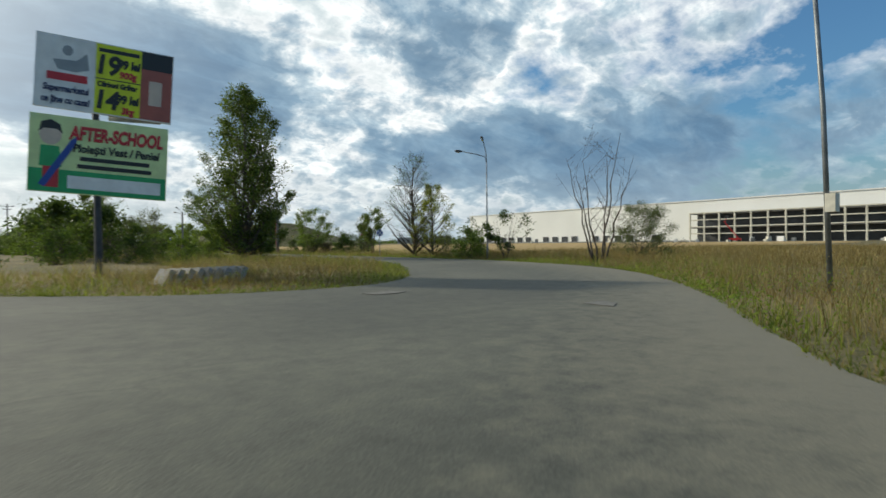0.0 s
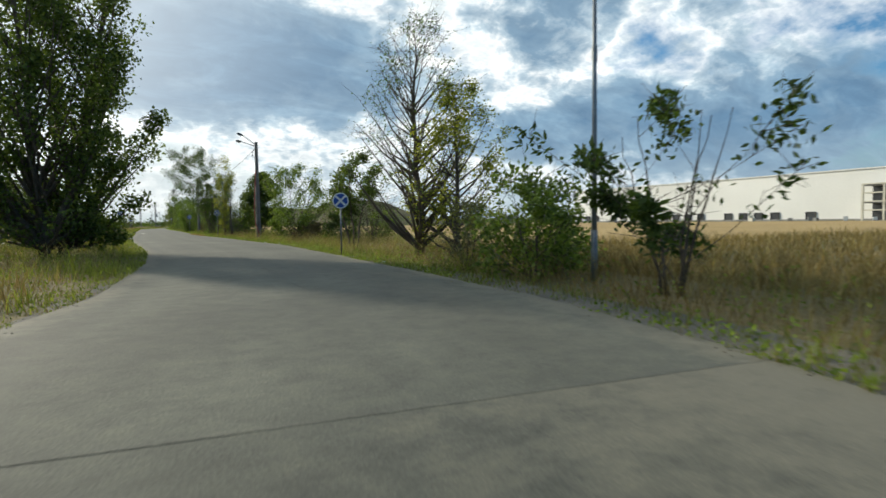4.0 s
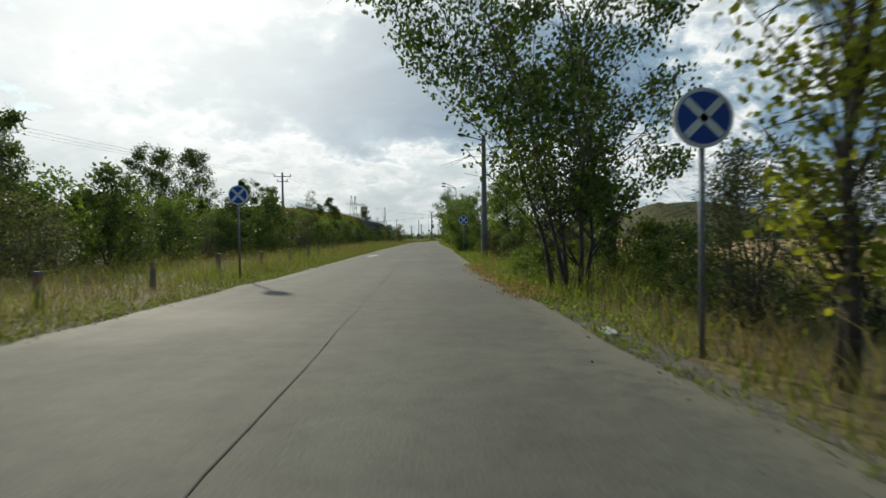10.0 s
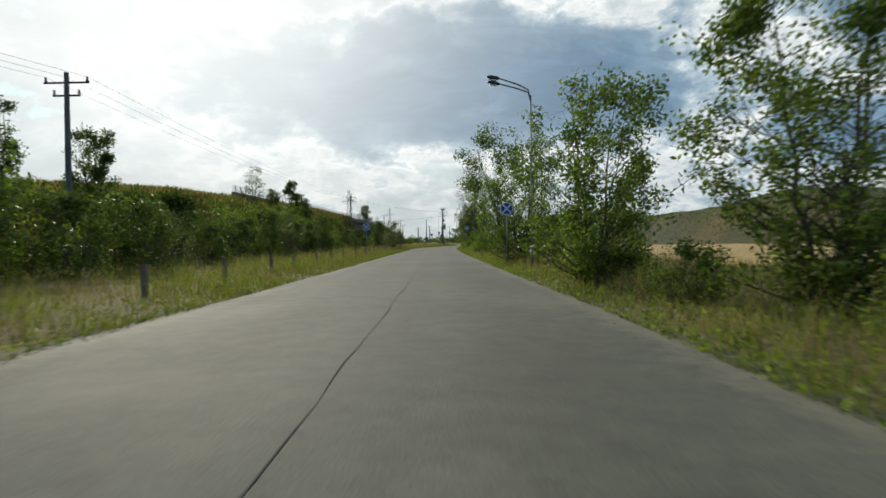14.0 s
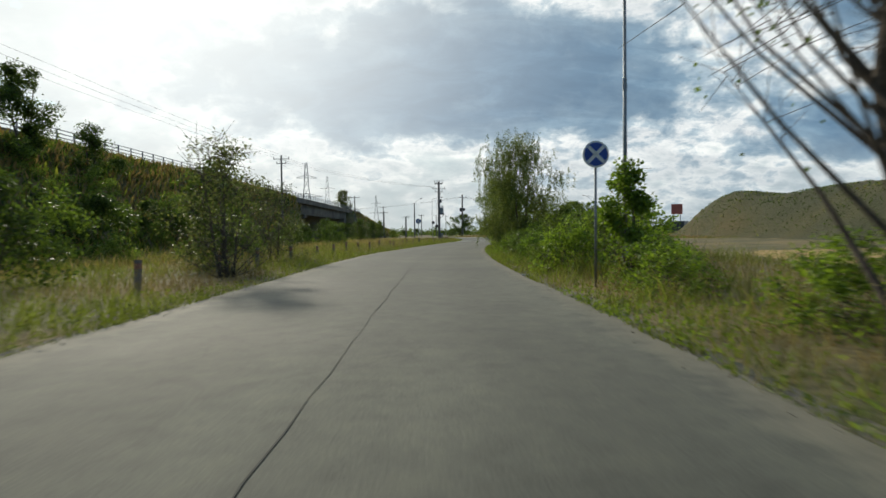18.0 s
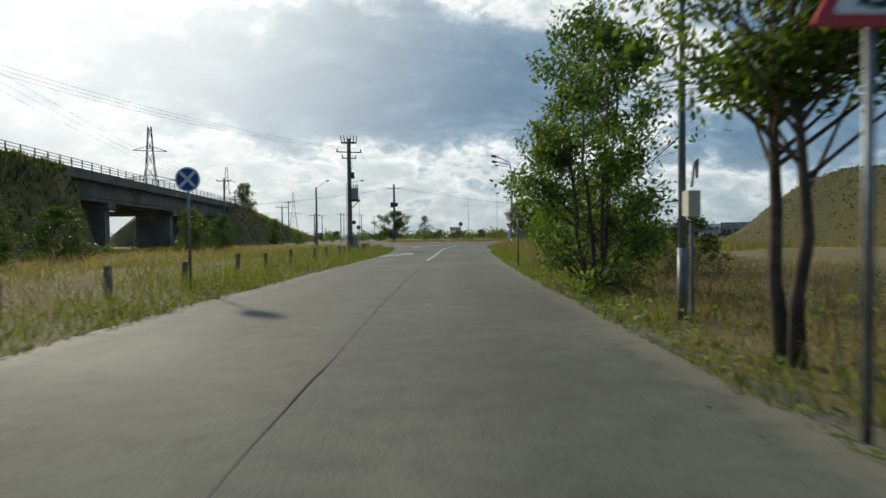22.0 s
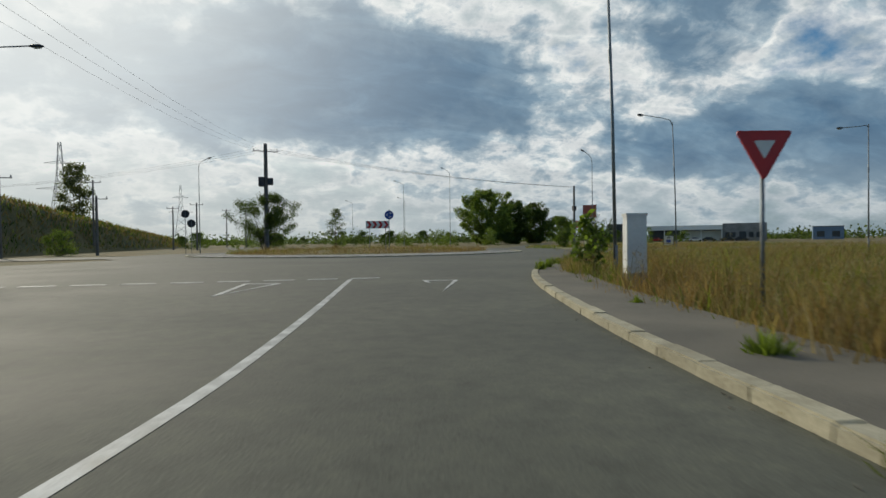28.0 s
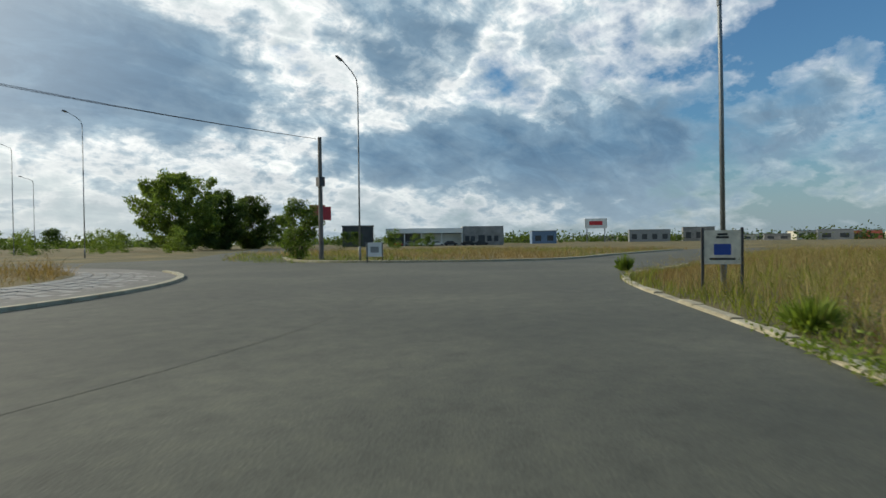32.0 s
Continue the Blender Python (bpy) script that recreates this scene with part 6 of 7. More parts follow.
# transformer pole by the bend
tp = concrete_pole(-7.1, 223.4, 11.0, "thick concrete transformer pole with a grey transformer", "transformer_pole", (), (0.27, 0.19))
crossarm(tp, 9.7, 1.25, 10)
crossarm(tp, 9.1, 0.7, 10, 2)
part("top_frame", Build().box(-0.75, -0.1, 10.55, 0.75, 0.1, 10.7), M_DARKMETAL, tp)
for i in range(6):
    u = -0.65 + 0.26 * i
    part("fuse", Build().tube([(u, 0, 10.65), (u * 1.15, 0, 10.9), (u * 1.25, -0.1, 11.35)], [0.03, 0.06, 0.03], 7), M_SIGNBACK, tp)
part("transformer", Build().box(0.2, -0.45, 5.0, 0.85, 0.45, 6.1).tube([(0.4, -0.2, 6.1), (0.4, -0.2, 6.5)], 0.06, 6).tube([(0.6, 0.1, 6.1), (0.6, 0.1, 6.5)], 0.06, 6).tube([(0.75, 0.3, 6.1), (0.75, 0.3, 6.5)], 0.06, 6), M_SIGNBACK, tp, "ribbed grey transformer tank")
part("platform", Build().box(-0.1, -0.6, 4.85, 1.0, 0.6, 5.0).tube([(0.05, 0, 4.0), (0.9, 0, 4.85)], 0.04, 5), M_DARKMETAL, tp)
part("switch_box", Build().box(0.2, -0.2, 7.1, 0.5, 0.2, 7.7).tube([(0.25, 0, 7.7), (0.3, 0, 9.4)], 0.02, 5), M_DARKMETAL, tp)
part("meter_cabinet", Build().box(0.25, -0.35, 0.0, 0.75, 0.35, 1.35), M_CONCRETE, tp)
for dx in (-1, 0, 1):
    wire((-7.1 + dx, 223.4, 9.9), (-1.2 + dx, 303.4, 13.4), 1.8, 0.006)
    wire((-7.1 + dx, 223.4, 10.0), (-31 + dx, 204.4, 13.0), 0.8, 0.008)
tp2 = concrete_pole(-1.2, 303.4, 14.2, "dark timber pole with a transformer on the roundabout", "transformer_pole", (), (0.34, 0.24))
crossarm(tp2, 13.2, 1.6, 15)
part("transformer", Build().box(-0.9, -0.5, 8.6, -0.2, 0.5, 9.8), M_DARKMETAL, tp2)
part("fuse_box", Build().box(0.25, -0.3, 8.8, 0.9, 0.3, 9.7), M_DARKMETAL, tp2)
for dx in (-1.4, 0, 1.4):
    wire((-1.2 + dx, 303.4, 13.5), (37.5 + dx * 0.2, 293.5, 7.95), 0.7, 0.011)
    wire((-1.2 + dx, 303.4, 13.5), (-70 + dx, 350, 12), 1.5, 0.01)
pe = concrete_pole(37.8, 293.6, 8.1, "dark wooden pole with a small junction box", "utility_pole", (), (0.17, 0.12))
part("junction_box", Build().box(-0.2, -0.25, 4.9, 0.2, 0.2, 5.5), M_DARKMETAL, pe)
part("banner", Build().box(0.12, -0.03, 2.7, 0.75, 0.03, 3.6), M_REDPRINT, pe, "small red advertising panel")
concrete_pole(-13.6, 250.5, 8.7, "concrete lamp pole beyond the bend", "lamp_pole", ((1.4, 0, 8.6, 9.6),))
for x, y, h in ((-26, 292, 8.5), (-20, 300, 7.0), (-31, 330, 12), (-17, 340, 9), (-24, 352, 9), (-12, 372, 10), (-29.9, 262.2, 11.3), (-20, 395, 11), (-8, 410, 11)):
    t = concrete_pole(x, y, h, "distant concrete pole with a crossarm")
    crossarm(t, h - 0.4, 1.2)


def pylon(x, y, h, w, label):
    t = thing("pylon", x, y, 0, 12, label, "pylon")
    leg = Build()
    n = 9
    for sx in (-1, 1):
        for sy in (-1, 1):
            leg.tube([(sx * w / 2, sy * w / 2, -0.2), (sx * w * 0.13, sy * w * 0.13, h * 0.66), (sx * w * 0.05, sy * w * 0.05, h)], 0.075, 4)
    part("legs", leg, M_STEEL, t)
    lat = Build()

    def half(z):
        return w / 2 + (w * 0.13 - w / 2) * min(1, z / (h * 0.66)) if z < h * 0.66 else w * 0.13 + (w * 0.05 - w * 0.13) * (z - h * 0.66) / (h * 0.34)
    for i in range(n):
        z0, z1 = h * i / n, h * (i + 1) / n
        a0, a1 = half(z0), half(z1)
        for s in (-1, 1):
            lat.tube([(-a0, s * a0, z0), (a1, s * a1, z1)], 0.038, 3).tube([(a0, s * a0, z0), (-a1, s * a1, z1)], 0.038, 3)
            lat.tube([(s * a0, -a0, z0), (s * a1, a1, z1)], 0.038, 3).tube([(s * a0, a0, z0), (s * a1, -a1, z1)], 0.038, 3)
    part("lattice", lat, M_STEEL, t)
    for z, r_ in ((h * 0.56, w * 0.85), (h * 0.8, w * 0.55)):
        part("crossarm", Build().tube([(-r_, 0, z), (0, 0, z + 0.9), (r_, 0, z)], 0.06, 4).tube([(-r_, 0, z), (r_, 0, z)], 0.06, 4), M_STEEL, t)


pylon(-44.5, 270, 21.2, 5.0, "lattice steel power pylon behind the overpass")
pylon(-74, 425, 34, 7.5, "distant lattice steel power pylon")
pylon(-60, 520, 30, 6.5, "distant lattice steel power pylon in the haze")


# ---- signs ----
def sign_post(x, y, top, name, label, category="road sign", turn=0.0, group=""):
    t = thing(name, x, y, 0, turn, label, category, group)
    part("post", Build().tube([(0, 0.035, -0.2), (0, 0.035, top)], 0.03, 8), M_STEEL, t, smooth=True)
    return t


def no_stopping(x, y, z, turn=0.0, back=False):
    t = sign_post(x, y, z + 0.28, "no_stopping_sign", "round blue no-stopping sign with a white cross and rim" if not back else "round no-stopping sign faded and dusty on a steel post", turn=turn, group="no-stopping signs")
    pl = part("plate", disc(Build(), (0, -0.012, z), 0.3, 0.03), M_WHITE, t)
    part("blue_face", disc(Build(), (0, -0.018, z), 0.262, 0.006), M_BLUE, pl)
    for s in (45, -45):
        m = Matrix.Translation((0, -0.024, z)) @ Matrix.Rotation(radians(s), 4, "Y")
        part("cross_bar", Build().box(-0.25, 0, -0.038, 0.25, 0.006, 0.038, m), M_WHITE, pl)
    for dz in (-0.1, 0.1):
        part("clamp", Build().box(-0.06, 0.01, z + dz - 0.02, 0.06, 0.07, z + dz + 0.02), M_STEEL, t)
    return t


for x, y, z, tn in ((3.7, -21.2, 2.05, -14), (2.2, 17.6, 2.36, 0), (-6.9, 29.1, 2.6, 4), (0.6, 47.9, 2.32, 2), (-0.3, 85.2, 2.68, 2), (-10.1, 104.6, 2.45, 2), (-1.4, 132.4, 2.95, 2), (-8.5, 182.3, 2.68, -4)):
    no_stopping(x, y, z, tn)


def tri_outline(z, r, down=False):
    s = -1 if down else 1
    out = []
    for k in range(3):
        a0 = 90 * s + 120 * k
        for d in (-1, 0, 1):
            a = radians(a0 + d * 3.2)
            rr = r * (0.985 if d else 1.0)
            out.append((rr * math.cos(a), z + rr * math.sin(a)))
    return out


def warning(x, y, z, turn=0.0, r=0.4):
    t = sign_post(x, y, z + r * 0.7, "roundabout_warning_sign", "red-rimmed white triangle sign warning of a roundabout", turn=turn, group="warning signs")
    pl = part("plate", plate(Build(), tri_outline(z, r), -0.02, 0.03), M_RED, t)
    part("white_face", plate(Build(), tri_outline(z, r * 0.7), -0.027, 0.006), M_WHITE, pl)
    for k in range(3):
        arc = [(0.125 * r / 0.4 * math.cos(radians(k * 120 + a)), z + 0.125 * r / 0.4 * math.sin(radians(k * 120 + a))) for a in range(15, 96, 16)]
        inner = [(0.085 * r / 0.4 * math.cos(radians(k * 120 + a)), z + 0.085 * r / 0.4 * math.sin(radians(k * 120 + a))) for a in range(95, 14, -16)]
        part("arrow", plate(Build(), arc + inner, -0.033, 0.005), M_BLACK, pl)
        a = radians(k * 120 + 112)
        c, dr = (0.105 * r / 0.4 * math.cos(a), z + 0.105 * r / 0.4 * math.sin(a)), radians(k * 120 + 202)
        head = [(c[0] + 0.06 * math.cos(dr + w), c[1] + 0.06 * math.sin(dr + w)) for w in (0, 2.2, -2.2)]
        part("arrow_head", plate(Build(), head, -0.033, 0.005), M_BLACK, pl)


warning(-1.03, 171.1, 2.55, -4)
warning(1.6, 189.9, 2.18, -8)
t = sign_post(11.7, 234.9, 2.5, "yield_sign", "red give-way triangle pointing down with a white centre", turn=-12)
pl = part("plate", plate(Build(), tri_outline(2.52, 0.46, True), -0.02, 0.03), M_RED, t)
part("white_face", plate(Build(), tri_outline(2.53, 0.17, True), -0.027, 0.006), M_WHITE, pl)
t = sign_post(12.3, 282.8, 4.4, "roundabout_sign", "round blue roundabout sign with white arrows", turn=-10)
pl = part("plate", disc(Build(), (0, -0.012, 3.85), 0.46, 0.03), M_WHITE, t)
part("blue_face", disc(Build(), (0, -0.018, 3.85), 0.43, 0.006), M_BLUE, pl)
for k in range(3):
    a0 = k * 120
    arc = [(0.27 * math.cos(radians(a0 + a)), 3.85 + 0.27 * math.sin(radians(a0 + a))) for a in range(20, 90, 14)]
    inn = [(0.18 * math.cos(radians(a0 + a)), 3.85 + 0.18 * math.sin(radians(a0 + a))) for a in range(90, 19, -14)]
    part("arrow", plate(Build(), arc + inn, -0.024, 0.005), M_WHITE, pl)
t = thing("chevron_board", 11.1, 282.6, 0, -10, "red and white chevron board on two steel posts", "road sign")
for sx in (-0.8, 0.8):
    part("post", Build().tube([(sx, 0.05, -0.2), (sx, 0.05, 3.2)], 0.035, 8), M_STEEL, t)
bd = part("board", Build().box(-1.15, -0.02, 2.5, 1.15, 0.02, 3.25), M_WHITE, t)
for i in range(4):
    x0 = -1.08 + 0.56 * i
    part("chevron", plate(Build(), [(x0, 2.53), (x0 + 0.26, 2.53), (x0 + 0.5, 2.875), (x0 + 0.26, 3.22), (x0, 3.22), (x0 + 0.24, 2.875)], -0.028, 0.006), M_RED, bd)
for x, y, z, tn in ((-9.8, 300.5, 3.7, 0), (-11.0, 303, 5.0, 0)):
    t = sign_post(x, y, z + 0.3, "sign_back", "dark back of a round road sign on its post", turn=tn)
    part("plate", disc(Build(), (0, 0.08, z), 0.5, 0.03), M_DARKMETAL, t)


# ---- writing ----
def letters(text, size, mat, parent, x, z, y=-0.03, bold=0.0, width=None):
    cu = bpy.data.curves.new("lettering", "FONT")
    cu.body, cu.size, cu.extrude, cu.bevel_depth, cu.bevel_resolution, cu.shear, cu.align_x = text, size, 0.004, bold * 0.6, 0, 0.12, "CENTER"
    cu.resolution_u, cu.offset = 3, bold * 0.7
    tmp = bpy.data.objects.new("lettering", cu)
    scene.collection.objects.link(tmp)
    dg = bpy.context.evaluated_depsgraph_get()
    me = bpy.data.meshes.new_from_object(tmp.evaluated_get(dg))
    bpy.data.objects.remove(tmp)
    me.materials.clear()
    me.materials.append(mat)
    xs = [v.co.x for v in me.vertices] or [0, 1]
    k = (width / (max(xs) - min(xs))) if width else 1.0
    for v in me.vertices:
        v.co = Vector((v.co.x * k, -v.co.z, v.co.y))
    ob = new("lettering", me)
    ob.parent = parent
    ob.location = (x, y, z)
    return ob


M_LIME = paint("lime_print", (0.66, 0.72, 0.015))
M_PALEGREEN = paint("pale_green_print", (0.66, 0.78, 0.36))
M_GREENPRINT = paint("green_print", (0.025, 0.36, 0.12))
M_NAVY = paint("navy_print", (0.03, 0.04, 0.12))
M_WOODPRINT = paint("brick_red_print", (0.38, 0.1, 0.07))
M_SKINPRINT = paint("pale_print", (0.62, 0.5, 0.4))
bb = thing("billboard", -18.25, -36.6, 0, -12, "roadside pole with two printed advertising boards", "billboard")
part("mast", Build().tube([(-0.3, 0.2, -0.3), (-0.3, 0.2, 9.0)], [0.17, 0.14], 10), M_DARKMETAL, bb)
up_b = part("upper_board", Build().box(-2.75, -0.06, 6.45, 2.75, 0.06, 9.3), M_WHITE, bb)
part("price_panel", Build().box(-0.45, -0.07, 6.5, 1.4, -0.062, 9.26), M_LIME, up_b)
part("photo_panel", Build().box(1.4, -0.07, 6.5, 2.72, -0.062, 9.26), M_WOODPRINT, up_b)
part("photo_band", Build().box(1.4, -0.075, 8.55, 2.72, -0.07, 9.26), M_BLACK, up_b)
part("jar_print", Build().box(1.75, -0.076, 7.1, 2.3, -0.07, 8.1), M_SKINPRINT, up_b)
part("divider", Build().box(-0.45, -0.074, 7.86, 1.4, -0.07, 7.9), M_BLACK, up_b)
part("logo_bar", Build().box(-2.3, -0.07, 7.55, -0.75, -0.062, 7.85), M_REDPRINT, up_b)
part("logo_mark", plate(disc(Build(), (-1.55, -0.066, 8.75), 0.2, 0.006), [(-2.1, 8.35), (-1.2, 8.4), (-0.8, 8.75), (-0.7, 8.1), (-1.2, 7.95), (-1.9, 7.98)], -0.066, 0.006), M_SIGNBACK, up_b)
part("print_bar", Build().box(-0.35, -0.078, 8.95, 1.3, -0.07, 9.1), M_BLACK, up_b)
letters("19", 1.05, M_BLACK, up_b, 0.0, 8.1, -0.08, 0.03)
letters("99 lei", 0.46, M_BLACK, up_b, 0.88, 8.42, -0.08, 0.02, 0.92)
letters("900g", 0.36, M_REDPRINT, up_b, 0.85, 8.02, -0.08, 0.015)
letters("Cărbuni Grătar", 0.28, M_BLACK, up_b, 0.45, 7.58, -0.08, 0.012, 1.65)
letters("14", 1.0, M_BLACK, up_b, 0.0, 6.72, -0.08, 0.03)
letters("99 lei", 0.46, M_BLACK, up_b, 0.88, 7.0, -0.08, 0.02, 0.92)
letters("3kg", 0.36, M_REDPRINT, up_b, 0.9, 6.58, -0.08, 0.015)
letters("Supermarketul", 0.36, M_NAVY, up_b, -1.55, 7.12, -0.08, 0.01, 1.75)
letters("ce ține cu casa!", 0.36, M_NAVY, up_b, -1.55, 6.68, -0.08, 0.01, 1.85)
lo_b = part("lower_board", Build().box(-2.85, -0.06, 3.2, 2.65, 0.06, 6.2), M_PALEGREEN, bb)
part("green_band", Build().box(-2.82, -0.07, 3.23, 2.62, -0.062, 4.1), M_GREENPRINT, lo_b)
letters("AFTER-SCHOOL", 0.72, M_REDPRINT, lo_b, 0.55, 5.35, -0.08, 0.025, 3.8)
letters("Ploiești Vest / Peniel", 0.44, M_BLACK, lo_b, 0.55, 4.85, -0.08, 0.012, 3.5)
part("print_bar", Build().box(-0.9, -0.075, 4.52, 1.9, -0.066, 4.68), M_BLACK, lo_b)
part("print_bar", Build().box(-1.0, -0.075, 4.22, 2.0, -0.066, 4.38), M_BLACK, lo_b)
part("number_bar", Build().box(-1.35, -0.078, 3.4, 2.4, -0.07, 3.9), M_WHITE, lo_b)
part("printed_head", disc(Build(), (-2.05, -0.07, 5.45), 0.42, 0.006), M_SKINPRINT, lo_b)
part("printed_cap", plate(Build(), [(-2.5, 5.5), (-2.4, 5.9), (-2.05, 6.02), (-1.7, 5.85), (-1.6, 5.5), (-1.8, 5.66), (-2.3, 5.66)], -0.076, 0.006), M_BLACK, lo_b)
part("printed_body", plate(Build(), [(-2.4, 5.0), (-1.7, 5.0), (-1.6, 4.2), (-2.45, 4.2)], -0.07, 0.006), M_GREENPRINT, lo_b)
part("printed_legs", plate(Build(), [(-2.3, 4.2), (-1.7, 4.2), (-1.7, 3.4), (-2.3, 3.4)], -0.074, 0.006), M_REDPRINT, lo_b)
part("printed_pencil", plate(Build(), [(-2.45, 3.5), (-2.2, 3.4), (-1.1, 5.1), (-1.0, 5.5), (-1.3, 5.25)], -0.08, 0.006), M_BLUE, lo_b)
part("back_board", Build().box(0.2, 0.3, 6.3, 2.4, 0.36, 6.75), M_SIGNBACK, bb)

up_b.matrix_basis = pose(0.2, 0, 7.9, 0, 4.0, 0) @ pose(0, 0, -7.9)
lo_b.matrix_basis = pose(0, 0, 4.7, 0, 3.4, 0) @ pose(0, 0, -4.7)
bb.scale = (0.86, 1, 1)

bdn = thing("notice_stand", 32.3, 266.25, 0.2, -52, "small framed notice board on two dark legs in the grass", "notice board")
for sx in (-0.46, 0.46):
    part("leg", Build().box(sx - 0.03, -0.03, -0.3, sx + 0.03, 0.03, 1.36), M_DARKMETAL, bdn)
nb = part("board", Build().box(-0.43, -0.02, 0.5, 0.43, 0.02, 1.3), M_FRAME, bdn)
part("print_block", Build().box(-0.2, -0.026, 0.72, 0.2, -0.021, 0.98), M_BLUE, nb)
for z, w in ((1.18, 0.12), (1.11, 0.15), (0.6, 0.3)):
    part("print_bar", Build().box(-w, -0.026, z, w, -0.021, z + 0.05), M_BLACK, nb)
bdn.scale = (0.85, 0.85, 0.9)
bdn = thing("notice_stand", 38.6, 288.6, 0, -40, "small white notice board at the foot of a lamp", "notice board")
for sx in (-0.45, 0.45):
    part("leg", Build().box(sx - 0.03, -0.03, -0.1, sx + 0.03, 0.03, 1.2), M_DARKMETAL, bdn)
nb = part("board", Build().box(-0.5, -0.02, 0.35, 0.5, 0.02, 1.2), M_WHITE, bdn)
part("print_block", Build().box(-0.25, -0.026, 0.6, 0.25, -0.021, 0.95), M_SIGNBACK, nb)


# ---- small roadside things ----
cab = thing("service_cabinet", 12.9, 240.2, 0, -14, "white polyester service cabinet standing in the grass", "cabinet")
part("body", Build().box(-0.24, -0.17, -0.1, 0.24, 0.17, 1.75), M_WHITE, cab)
part("cap", Build().box(-0.26, -0.19, 1.75, 0.26, 0.19, 1.82), M_WHITE, cab)
part("door", Build().box(-0.21, -0.185, 0.5, 0.21, -0.171, 1.68), M_WHITE, cab)
part("plinth", Build().box(-0.25, -0.18, -0.1, 0.25, 0.18, 0.35), M_CONCRETE, cab)
cab = thing("service_cabinet", 12.2, 231.2, 0, -14, "grey concrete service cabinet with an overhanging top", "cabinet")
part("body", Build().box(-0.45, -0.3, -0.1, 0.45, 0.3, 1.6), M_CONCRETE, cab)
part("cap", Build().box(-0.52, -0.37, 1.6, 0.52, 0.37, 1.7), M_CONCRETE, cab)
part("door", Build().box(-0.38, -0.318, 0.25, 0.38, -0.302, 1.5), M_SIGNBACK, cab)
jb = thing("meter_box", 0.5, 175.72, 0, 0, "small yellow-grey meter box strapped to the lamp post", "meter box")
part("body", Build().box(-0.08, -0.26, 1.45, 0.1, -0.1, 1.8), M_FRAME, jb)
part("pipe", Build().tube([(0.0, -0.2, -0.1), (0.0, -0.2, 1.35)], 0.03, 6).tube([(0.0, -0.2, 1.85), (0.05, -0.2, 2.2), (0.15, -0.1, 2.25), (0.2, 0.0, 2.0)], 0.02, 6), M_STEEL, jb)
for x, y, s_ in ((16.0, 224.6, 1.2), (16.9, 223.4, 0.6), (17.6, 223.4, 0.55), (18.8, 224.0, 0.5), (15.8, 221.8, 0.45), (19.8, 224.6, 0.55)):   # hut_bush row
    bush(0, x, y, s_, x * 50, -0.1, "low bushes before the hut")
hut = thing("substation_hut", 18.4, 228.8, 0, -24, "small off-white flat-roofed substation hut in the meadow", "hut")
part("wall", Build().box(-1.35, -1.1, -0.2, 1.35, 1.1, 2.5), M_FRAME, hut)
part("roof", Build().box(-1.45, -1.2, 2.5, 1.45, 1.2, 2.62), M_OLDCONC, hut)
part("door", Build().box(-0.85, -1.14, 0.0, -0.1, -1.1, 2.0), M_SIGNBACK, hut)
part("vent_cowl", Build().box(0.7, -0.2, 2.62, 1.0, 0.2, 2.85), M_CONCRETE, hut)

heap = thing("rubble_heap", 0.75, 167.6, 0, 0, "low heap of pale crumbled rubble beside the road", "heap")
M_RUBBLE = surface("crumbled_rubble", [(0.24, 0.21, 0.15), (0.42, 0.37, 0.28)], scale=2.5, fine=26, rough=0.95, bump=0.9, bump_dist=0.04)
rng = random.Random(9)
stone_me = []
for k in range(6):
    bm = bmesh.new()
    bmesh.ops.create_icosphere(bm, subdivisions=1, radius=0.5)
    for v in bm.verts:
        v.co *= rng.uniform(0.65, 1.15)
        v.co.z *= 0.7
    me = bpy.data.meshes.new("stone")
    bm.to_mesh(me)
    bm.free()
    me.materials.append(M_RUBBLE)
    stone_me.append(me)
v, f, n = [], [], 22
for i in range(n + 1):
    for j in range(n + 1):
        x, y = -1.9 + 3.8 * i / n, -1.5 + 3.0 * j / n
        q = max(0, 1 - (x / 1.8) ** 2 - (y / 1.4) ** 2)
        v.append((x, y, -0.1 + 1.0 * q ** 0.7 * (0.8 + 0.4 * fbm(x, y, 0.9, 4)) + 0.09 * fbm(x, y, 3)))
for i in range(n):
    for j in range(n):
        f.append((i * (n + 1) + j, (i + 1) * (n + 1) + j, (i + 1) * (n + 1) + j + 1, i * (n + 1) + j + 1))
part("mound", Build().add(v, f), M_RUBBLE, heap)
for i in range(260):
    x, y = rng.gauss(-0.2, 0.75), rng.gauss(0, 0.6)
    q = max(0, 1 - (x / 1.8) ** 2 - (y / 1.4) ** 2)
    o = new("stone", rng.choice(stone_me))
    o.parent = heap
    s = rng.uniform(0.04, 0.11)
    o.matrix_basis = pose(x, y, -0.06 + 0.9 * q ** 0.7, rng.uniform(0, 360), rng.uniform(0, 360), 0) @ Matrix.Diagonal((s, s, s, 1))

